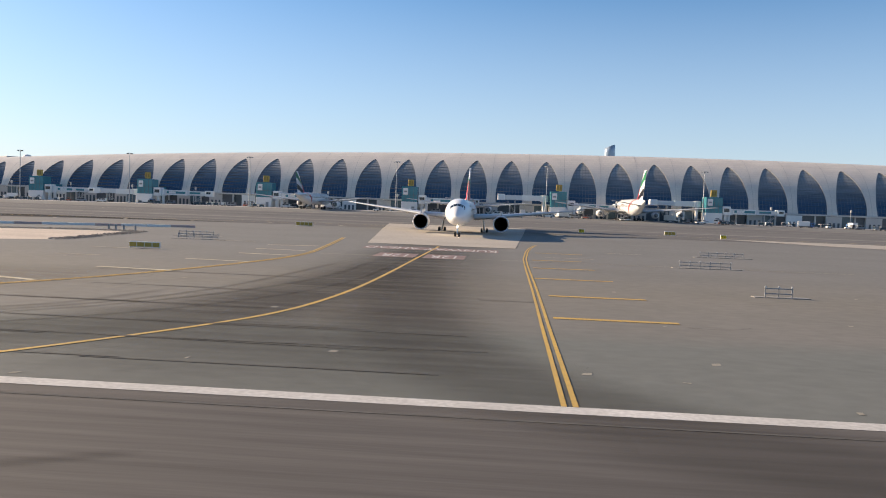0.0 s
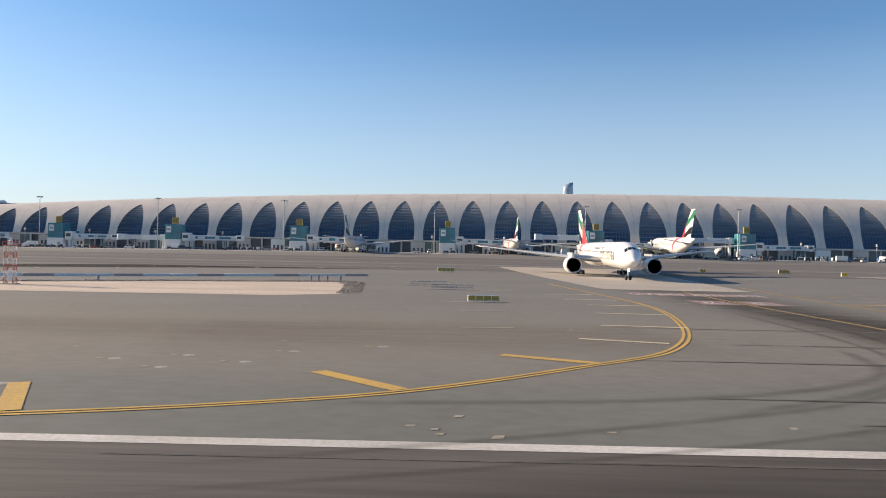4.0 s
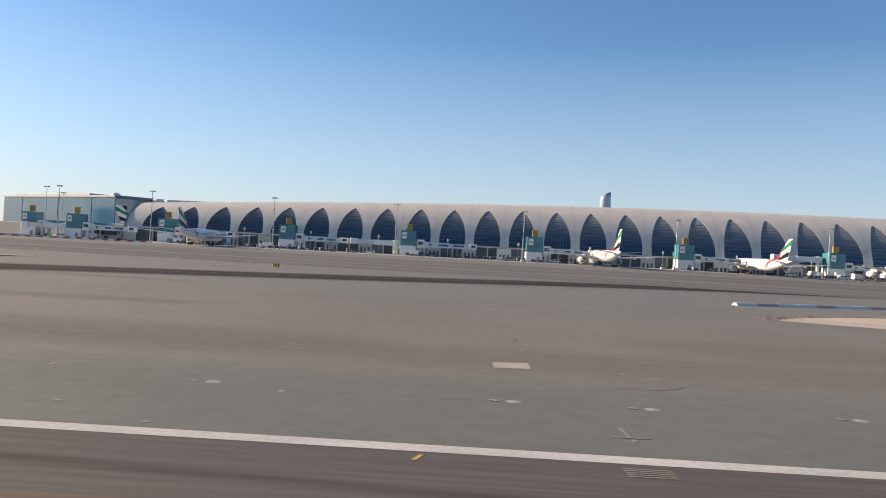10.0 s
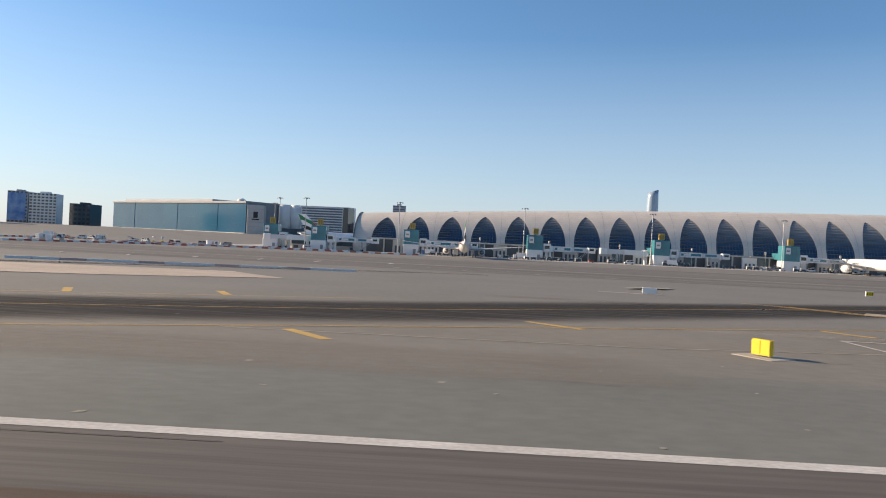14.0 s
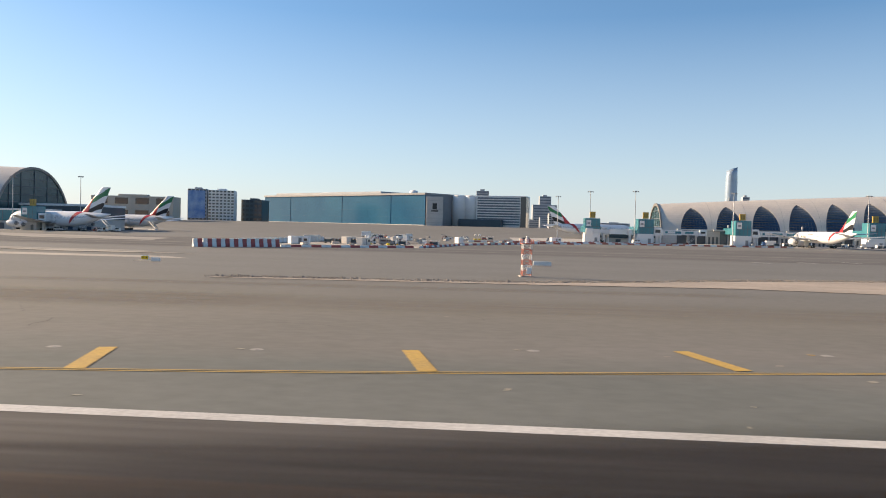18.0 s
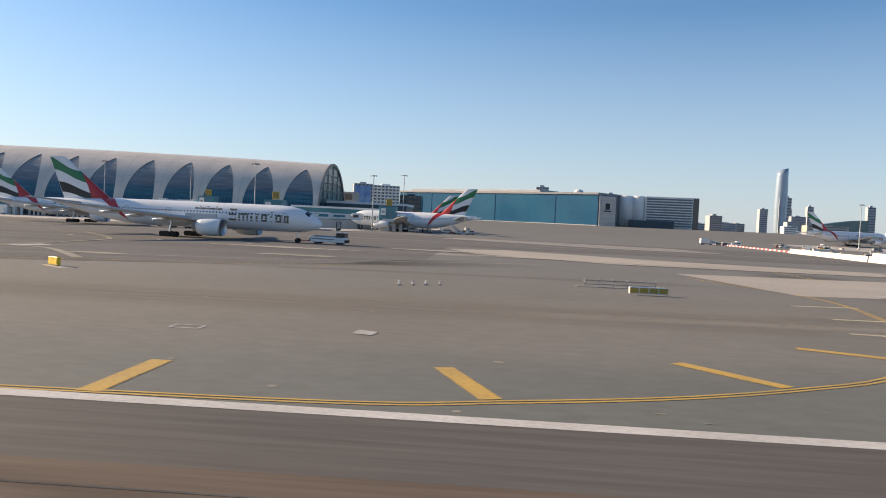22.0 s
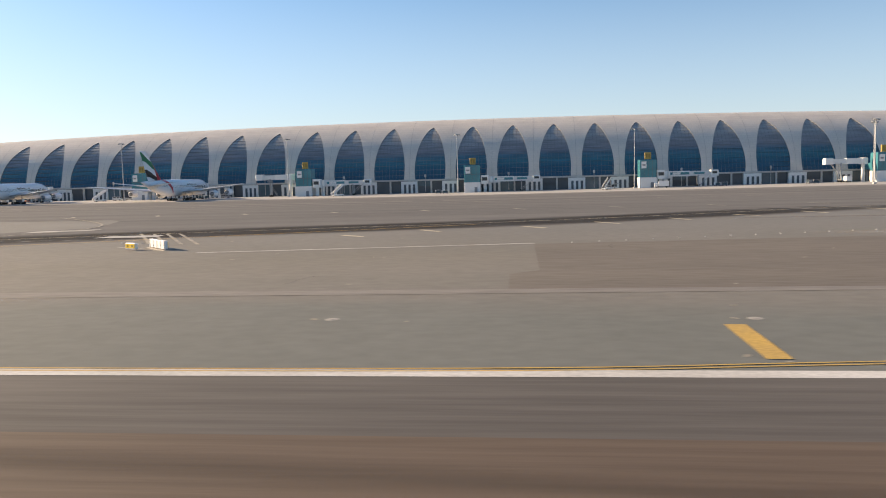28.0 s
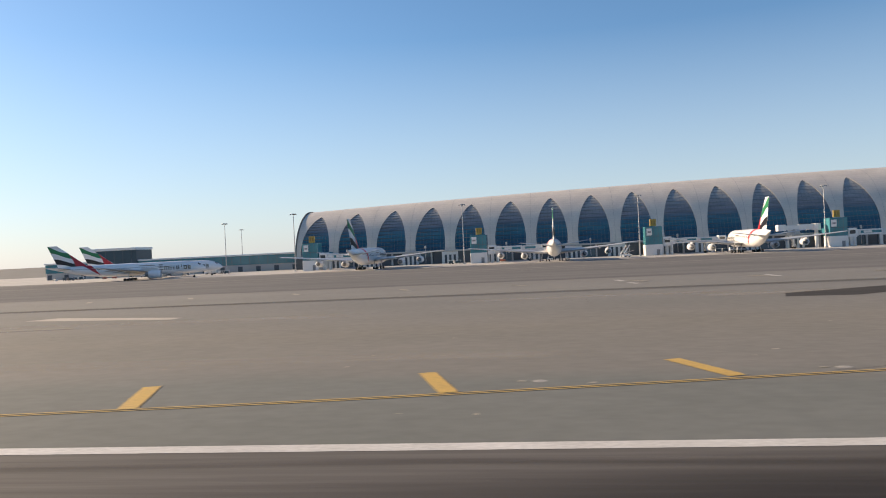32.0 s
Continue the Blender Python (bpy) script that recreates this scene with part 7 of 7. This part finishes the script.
# fine wear of the paving: pale chips and short dark sealed cracks, far too many to count
rw = random.Random(29)
chips, seals = Shape(), Shape()
for k in range(520):
    x, y = rw.uniform(-1380, 40), 27.5 + 62 * rw.random() ** 1.7
    a, b, turn = rw.uniform(0.08, 0.26), rw.uniform(0.08, 0.22), rw.uniform(-0.5, 0.5)
    chips.add([(x - a, y - b + turn * a, 0.012), (x + a * 0.7, y - b * 0.8, 0.012), (x + a, y + b - turn * a, 0.012), (x - a * 0.6, y + b * 0.9, 0.012)], [(0, 1, 2, 3)])
for k in range(150):
    x, y = rw.uniform(-1380, 40), 40 + 50 * rw.random() ** 1.3
    heading = rw.choice((rw.uniform(-0.25, 0.25), rw.uniform(-0.25, 0.25), rw.uniform(1.0, 2.0)))
    way = []
    for j in range(5):
        way.append((x, y, 0.011))
        x, y, heading = x + 1.1 * math.cos(heading), y + 1.1 * math.sin(heading), heading + rw.uniform(-0.5, 0.5)
    v, f = strip(way, rw.uniform(0.03, 0.06))
    seals.add(v, f)
tagged(part("paving_chips", chips, PALE_LINE), "small pale worn chips scattered over the asphalt", "paving wear", kind="stuff")
tagged(part("paving_cracks", seals, SKID), "short dark sealed cracks scattered over the asphalt", "paving wear", kind="stuff")

# ---- barriers ----


def barrier_row(points, size, mats, label, group, gap=0.06, jitter=0.0):
    """Separate blocks set end to end along a line; size is length, depth, height."""
    ln, dp, ht = size
    meshes = []
    for m in mats:
        sh = Shape()
        prof = [(-dp / 2, 0), (dp / 2, 0), (dp / 2, ht * 0.25), (dp * 0.26, ht * 0.55), (dp * 0.22, ht), (-dp * 0.22, ht), (-dp * 0.26, ht * 0.55), (-dp / 2, ht * 0.25)]
        if ht < 0.6:
            prof = [(-dp / 2, 0), (dp / 2, 0), (dp * 0.2, ht), (-dp * 0.2, ht)]
        sh.rings([[(-ln / 2 + gap, a, b) for a, b in prof], [(ln / 2 - gap, a, b) for a, b in prof]])
        meshes.append(sh.mesh("barrier", [m]))
    n = 0
    for (x0, y0), (x1, y1) in zip(points, points[1:]):
        d = math.hypot(x1 - x0, y1 - y0)
        turn = math.degrees(math.atan2(y1 - y0, x1 - x0))
        for k in range(max(1, int(d / ln))):
            u = (k + 0.5) * ln / d
            x, y = x0 + (x1 - x0) * u, y0 + (y1 - y0) * u
            ob = new("barrier", meshes[n % len(meshes)])
            ob.matrix_basis = pose(x, y, gz(x, y), 0, 0, turn + rs.uniform(-jitter, jitter))
            tagged(ob, label[n % len(label)], "barrier", group)
            n += 1


PALE_B, RED_B, WHITE_B = "pale beige concrete road barrier", "faded red concrete road barrier", "white plastic road barrier on the apron"
barrier_row([(-129, 136), (-62, 168)], (5.0, 1.5, 0.48), [BEIGE, FADED, BEIGE], [PALE_B, RED_B, PALE_B], "barriers behind the sand")
barrier_row([(-404, 152), (-336, 172)], (5.0, 1.5, 0.48), [BEIGE, BEIGE, FADED], [PALE_B, PALE_B, RED_B], "barriers behind the sand")
barrier_row([(-563, 204), (-561, 206), (-544, 221)], (1.25, 1.1, 2.3), [WHITE, BARRIER_RED], ["tall white water-filled barrier block", "tall red water-filled barrier block"], "tall site barriers", 0.03)
barrier_row([(-563, 206), (-561, 250), (-555, 330)], (2.4, 1.0, 1.9), [WHITE, BEIGE], ["tall white water-filled barrier block", "tall beige water-filled barrier block"], "tall site barriers", 0.03)
barrier_row([(-544, 222), (-506, 250), (-495, 302), (-420, 450)], (3.2, 0.6, 0.75), [WHITE, BARRIER_RED], [WHITE_B, "red plastic road barrier on the apron"], "low site barriers", 0.05, 4)
barrier_row([(-552, 320), (-544, 500)], (3.2, 0.6, 0.75), [WHITE, BARRIER_RED], [WHITE_B, "red plastic road barrier on the apron"], "low site barriers", 0.05, 4)
barrier_row([(-495, 388), (-330, 400)], (3.2, 0.6, 0.75), [WHITE, MASTRED], [WHITE_B, "red plastic road barrier on the apron"], "low apron barriers", 0.05, 5)
barrier_row([(-480, 410), (-372, 422)], (3.2, 0.6, 0.75), [WHITE, MASTRED], [WHITE_B, "red plastic road barrier on the apron"], "low apron barriers", 0.05, 8)
barrier_row([(-470, 370), (-440, 368)], (3.2, 0.6, 0.75), [WHITE, MASTRED], [WHITE_B, "red plastic road barrier on the apron"], "low apron barriers", 0.05, 8)
tagged(part("site_ground", Shape().add([(x, y, gz(x, y) + 0.05) for x, y in ((-560, 208), (-544, 222), (-507, 250), (-495, 300), (-530, 300), (-556, 300))], [(0, 1, 2, 3, 4, 5)]), SLAB), "pale dusty ground inside the site barriers", "ground", kind="structure")

# ---- vehicles ----


def wheels(ob, xs, half, r=0.45):
    for x in xs:
        for sy in (-half, half):
            part("wheel", Shape().lathe([(-0.14, r), (0.14, r)], "y", (x, sy, r), 12).lathe([(-0.16, r * 0.45), (0.16, r * 0.45)], "y", (x, sy, r), 8, 1), [BLACK, STEEL], ob)


def van(mat, label):
    ob = thing("van", label, "van")
    prof = [(-2.6, 0.45), (2.5, 0.45), (2.6, 1.0), (2.0, 1.3), (1.4, 2.15), (-2.5, 2.2), (-2.6, 1.2)]
    part("body", Shape().rings([[(x, -0.95, z) for x, z in prof], [(x, 0.95, z) for x, z in prof]]), mat, ob)
    part("windscreen", Shape().add([(2.02, -0.8, 1.33), (2.02, 0.8, 1.33), (1.46, 0.8, 2.1), (1.46, -0.8, 2.1)], [(0, 1, 2, 3)]), WINDOW, ob)
    for sy in (-0.965, 0.965):
        part("side_window", Shape().box(0.1, 1.4, sy - 0.005, sy + 0.005, 1.35, 2.0), WINDOW, ob)
        part("rear_window", Shape().box(-2.2, -0.2, sy - 0.005, sy + 0.005, 1.4, 2.0), WINDOW, ob)
    wheels(ob, (-1.7, 1.7), 0.85, 0.36)
    return ob


def truck(mat, label, high=3.6):
    ob = thing("service_truck", label, "truck")
    part("chassis", Shape().box(-3.6, 3.4, -0.8, 0.8, 0.55, 0.85), GREY, ob)
    cab = part("cab", Shape().soft_box(1.9, 3.6, -1.15, 1.15, 0.7, 2.5, 0.2), mat, ob)
    part("windscreen", Shape().box(3.6, 3.63, -0.95, 0.95, 1.5, 2.3), WINDOW, cab)
    part("cab_window", Shape().box(2.4, 3.3, -1.17, -1.15, 1.5, 2.2), WINDOW, cab)
    part("load_box", Shape().soft_box(-3.7, 1.6, -1.25, 1.25, 0.95, high, 0.08), WHITE, ob)
    part("lift_brace", Shape().tube((-3.0, -1.0, 0.8), (1.0, -1.0, 1.0), 0.06, n=5), STEEL, ob)
    wheels(ob, (-2.4, 2.6), 0.95, 0.48)
    return ob


def cart(mat, label):
    ob = thing("baggage_cart", label, "cart")
    part("deck", Shape().box(-1.6, 1.6, -0.8, 0.8, 0.45, 0.6), GREY, ob)
    part("roof", Shape().soft_box(-1.6, 1.6, -0.85, 0.85, 1.9, 2.0, 0.04), mat, ob)
    for x in (-1.55, 1.55):
        part("end_panel", Shape().box(x - 0.04, x + 0.04, -0.8, 0.8, 0.6, 1.9), mat, ob)
    part("luggage", Shape().soft_box(-1.3, 1.2, -0.6, 0.6, 0.6, 1.5, 0.15), DARKBLUE, ob)
    wheels(ob, (-1.0, 1.0), 0.7, 0.22)
    return ob


def tractor(mat, label):
    ob = thing("baggage_tractor", label, "tractor")
    part("body", Shape().soft_box(-1.4, 1.4, -0.75, 0.75, 0.35, 1.05, 0.12), mat, ob)
    part("canopy", Shape().soft_box(-0.9, 0.6, -0.7, 0.7, 1.85, 1.95, 0.04), mat, ob)
    for x in (-0.8, 0.5):
        for y in (-0.62, 0.62):
            part("post", Shape().tube((x, y, 1.0), (x, y, 1.9), 0.04, n=5), BLACK, ob)
    part("seat", Shape().soft_box(-0.5, 0.0, -0.5, 0.5, 1.0, 1.5, 0.06), BLACK, ob)
    wheels(ob, (-0.85, 0.9), 0.65, 0.34)
    return ob


def belt_loader(label):
    ob = thing("belt_loader", label, "loader")
    part("body", Shape().soft_box(-2.8, 2.8, -0.9, 0.9, 0.4, 1.0, 0.1), WHITE, ob)
    v = [(-3.6, -0.5, 0.9), (-3.6, 0.5, 0.9), (3.8, 0.5, 2.7), (3.8, -0.5, 2.7)]
    part("belt", Shape().rings([v, [(x, y, z + 0.3) for x, y, z in v]]), GREY, ob)
    part("cab", Shape().soft_box(0.2, 1.4, -0.9, -0.1, 1.0, 2.1, 0.1), WINDOW, ob)
    wheels(ob, (-1.7, 1.7), 0.8, 0.38)
    return ob


def air_stairs(label):
    ob = thing("passenger_stairs", label, "stairs")
    part("chassis", Shape().soft_box(-4, 3.5, -1.1, 1.1, 0.4, 1.0, 0.1), WHITE, ob)
    for k in range(12):
        part("step", Shape().box(-4 + 0.4 * k, -3.55 + 0.4 * k, -0.9, 0.9, 0.95 + 0.27 * k, 1.03 + 0.27 * k), GREY, ob)
    for sy in (-0.95, 0.95):
        v = [(-4.2, sy, 0.8), (3.3, sy, 5.6), (3.3, sy, 6.7), (-4.2, sy, 1.9)]
        part("side_panel", Shape().rings([v, [(x, y + 0.06, z) for x, y, z in v]]), WHITE, ob)
    part("platform", Shape().box(3.1, 4.6, -1.1, 1.1, 5.5, 5.7), GREY, ob)
    for sy in (-0.8, 0.8):
        part("strut", Shape().tube((2.6, sy, 0.9), (3.2, sy, 5.5), 0.09, n=6), STEEL, ob)
    wheels(ob, (-2.6, 2.4), 0.95, 0.42)
    return ob


def tow_tug(label):
    """Low wide aircraft tractor with a cab at each end."""
    ob = thing("tow_tractor", label, "tow tractor")
    part("body", Shape().soft_box(-4.2, 4.2, -1.6, 1.6, 0.55, 1.7, 0.18), WHITE, ob)
    part("bumper", Shape().soft_box(-4.45, -4.2, -1.5, 1.5, 0.5, 1.2, 0.05), BLACK, ob)
    part("bumper", Shape().soft_box(4.2, 4.45, -1.5, 1.5, 0.5, 1.2, 0.05), BLACK, ob)
    cab = part("cab", Shape().soft_box(2.0, 4.1, -1.4, 1.4, 1.7, 2.75, 0.2), WINDOW, ob, "dark glazed cab")
    part("cab_roof", Shape().soft_box(1.95, 4.15, -1.45, 1.45, 2.75, 2.88, 0.05), WHITE, cab)
    part("beacon", Shape().lathe([(2.88, 0.12), (3.05, 0.1), (3.1, 0.03)], "z", (3, 0, 0), 8), ORANGE, cab)
    part("engine_cover", Shape().soft_box(-3.6, 1.4, -1.2, 1.2, 1.7, 2.0, 0.1), GREY, ob)
    part("stripe", Shape().box(-3.9, 1.8, -1.62, -1.6, 1.1, 1.35), GREY, ob)
    part("tow_bar", Shape().tube((-4.4, 0, 0.7), (-7.4, 0, 0.6), 0.1, n=6), RED, ob, "red tow bar")
    wheels(ob, (-2.7, 2.7), 1.35, 0.7)
    return ob


put(tow_tug("white heavy tow tractor coupled to an airliner's nose wheel"), -716.6, 179.7, -8.5)
put(tow_tug("white heavy tow tractor coupled to an airliner's nose wheel"), -789.6, 271.3, -4.5)

KINDS = [van(WHITE, "white service van parked on the apron"), truck(WHITE, "white high-box catering truck parked on the apron"), cart(WHITE, "white-roofed baggage cart on the apron"), tractor(WHITE, "white baggage tractor on the apron"), belt_loader("white belt loader on the apron"), van(GREY, "grey service van parked on the apron"), truck(VANBLUE, "box truck with a dark blue cab", 3.2), cart(GREY, "grey container dolly loaded with luggage"), tractor(MASTRED, "red baggage tractor on the apron")]
for k, o in enumerate(KINDS):
    put(o, -90 - 7.0 * k, 437 + (k % 3) * 3, (k * 53) % 180)


def traffic(x0, x1, y_of, count, seed):
    rv = random.Random(seed)
    for k in range(count):
        src = KINDS[rv.choice((0, 0, 1, 2, 2, 3, 4, 5, 6, 7, 7, 8))]
        x = rv.uniform(x0, x1)
        y = y_of(x) + rv.uniform(-9, 12)
        turn = rv.choice((0, 180, 90, 15, -20, 170))
        copy_thing(src, pose(x, y, gz(x, y), 0, 0, turn + rv.uniform(-8, 8)))
        if src in (KINDS[2], KINDS[7]):
            for j in (1,):
                copy_thing(src, pose(x + 3.7 * j, y + 0.2 * j, gz(x, y), 0, 0, rv.uniform(-5, 5)))


front1 = lambda x: 481.7 - 0.052 * (x + 361) - 24 - 22
traffic(-350, 260, front1, 66, 5)
traffic(-20, 230, lambda x: front1(x) - 14, 18, 6)
traffic(-1440, -800, lambda x: 422, 16, 8)
traffic(-560, -380, lambda x: 452, 20, 9)
traffic(-545, -505, lambda x: 285, 7, 10)
traffic(-760, -690, lambda x: 415, 8, 12)
traffic(-1640, -1450, lambda x: 440, 12, 13)
stairs = put(air_stairs("white mobile passenger stairs on the apron"), -1252, 402, 60)
for x, y, turn in ((-1120, 404, 60), (-700, 425, 150), (-716, 520, 150), (-980, 404, 60)):
    copy_thing(stairs, pose(x, y, gz(x, y), 0, 0, turn))


def site_cabin(mat, label):
    ob = thing("site_cabin", label, "cabin")
    part("body", Shape().soft_box(-3, 3, -1.2, 1.2, 0.15, 2.7, 0.06), mat, ob)
    part("door", Shape().box(-0.5, 0.5, -1.23, -1.2, 0.2, 2.2), GREY, ob)
    part("window", Shape().box(1.2, 2.4, -1.23, -1.2, 1.2, 2.0), WINDOW, ob)
    part("skid_rail", Shape().box(-3, 3, -1.1, -0.8, 0, 0.15), STEEL, ob)
    part("skid_rail", Shape().box(-3, 3, 0.8, 1.1, 0, 0.15), STEEL, ob)
    return ob


def pallet_stack(label):
    ob = thing("material_stack", label, "stack")
    for k in range(4):
        part("board", Shape().box(-1.4 + 0.1 * k, 1.4 - 0.05 * k, -0.9, 0.9, 0.28 * k, 0.28 * k + 0.22), (BEIGE, CONCRETE)[k % 2], ob)
    return ob


def lamp_globe(label):
    ob = thing("site_lamp", label, "lamp")
    part("trolley", Shape().soft_box(-0.9, 0.9, -0.5, 0.5, 0.2, 0.9, 0.08), YELLOW, ob)
    part("pole", Shape().tube((0, 0, 0.9), (0, 0, 2.4), 0.06, n=6), STEEL, ob)
    part("globe", Shape().lathe([(2.3, 0.1), (2.5, 0.55), (2.9, 0.8), (3.3, 0.55), (3.5, 0.1)], "z", n=12), WHITE, ob, "white balloon lamp")
    return ob


SITE = [site_cabin(WHITE, "white site cabin inside the barriers"), pallet_stack("stack of boards and blocks inside the barriers"), lamp_globe("white balloon work lamp on a yellow trolley"), site_cabin(BEIGE, "beige site cabin inside the barriers"), pallet_stack("low pile of building blocks on the ground")]
for k, o in enumerate(SITE):
    put(o, -548 + 9 * k, 262 + 14 * k, 20 * k)
rv = random.Random(21)
for k in range(40):
    y = rv.uniform(235, 520)
    a, b = -556 + (y - 235) * 0.03, -520 + max(0, (y - 235)) * 0.42
    x = rv.uniform(a, min(b, -400))
    o = SITE[rv.choice((0, 1, 1, 1, 2, 3, 4, 4))]
    copy_thing(o, pose(x, y, gz(x, y), 0, 0, rv.uniform(0, 180)))

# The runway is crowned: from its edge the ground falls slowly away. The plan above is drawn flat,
# as it looks from camera positions on the runway; each item slides along its view line onto that fall.
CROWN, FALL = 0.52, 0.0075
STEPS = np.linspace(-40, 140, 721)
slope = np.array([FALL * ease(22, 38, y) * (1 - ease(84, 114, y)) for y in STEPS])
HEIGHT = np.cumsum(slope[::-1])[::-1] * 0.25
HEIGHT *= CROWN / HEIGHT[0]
# Camera x positions; items shift towards the nearest to keep their place in view.
CAMERA_XS = (-10.7, -22.2, -65.2, -83.4, -103.9, -126.6, -151.8, -179.4, -209.4, -241.9, -276.7, -394.2, -437.4, -482.5, -529.2, -577.7, -627.6, -679.1, -732.1, -786.5, -842.5, -1020.4, -1083.6, -1149.2, -1217.6, -1289.1)


def settled(x, y, z, camera_x=None):
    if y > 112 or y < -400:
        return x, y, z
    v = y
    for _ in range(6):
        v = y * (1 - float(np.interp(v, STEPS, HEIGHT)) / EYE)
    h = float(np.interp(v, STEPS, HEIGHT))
    return (x if camera_x is None else camera_x + (x - camera_x) * (1 - h / EYE)), v, z + h


for ob in list(scene.objects):
    if ob.parent is not None or ob.type not in ("MESH", "EMPTY"):
        continue
    if ob.type == "MESH" and ob.matrix_basis.is_identity:
        co = np.empty(len(ob.data.vertices) * 3)
        ob.data.vertices.foreach_get("co", co)
        co = co.reshape(-1, 3)
        if co[:, 1].min() > 112:
            continue
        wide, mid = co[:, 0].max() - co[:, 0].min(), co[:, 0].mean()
        camera_x = None
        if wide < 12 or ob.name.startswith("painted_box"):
            camera_x = min(CAMERA_XS, key=lambda s: abs(s - mid)) if mid < -90 else -65.2 if -90 < mid < -60 else None
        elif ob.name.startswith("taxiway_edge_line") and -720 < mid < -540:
            camera_x = -577.7 if mid > -627 else -679.1
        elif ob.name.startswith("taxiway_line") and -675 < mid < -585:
            camera_x = -627.6
        co = np.array([settled(x, y, z, camera_x) for x, y, z in co])
        ob.data.vertices.foreach_set("co", co.ravel())
        ob.data.update()
    else:
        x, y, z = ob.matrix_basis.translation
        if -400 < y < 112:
            near = min(CAMERA_XS, key=lambda s: abs(s - x)) if x < -60 else None
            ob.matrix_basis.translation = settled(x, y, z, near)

# Set the whole airfield down at its size.
for ob in list(scene.objects):
    if ob.parent is None and ob.type in ("MESH", "EMPTY"):
        ob.matrix_basis = Matrix.Scale(SIZE, 4) @ ob.matrix_basis
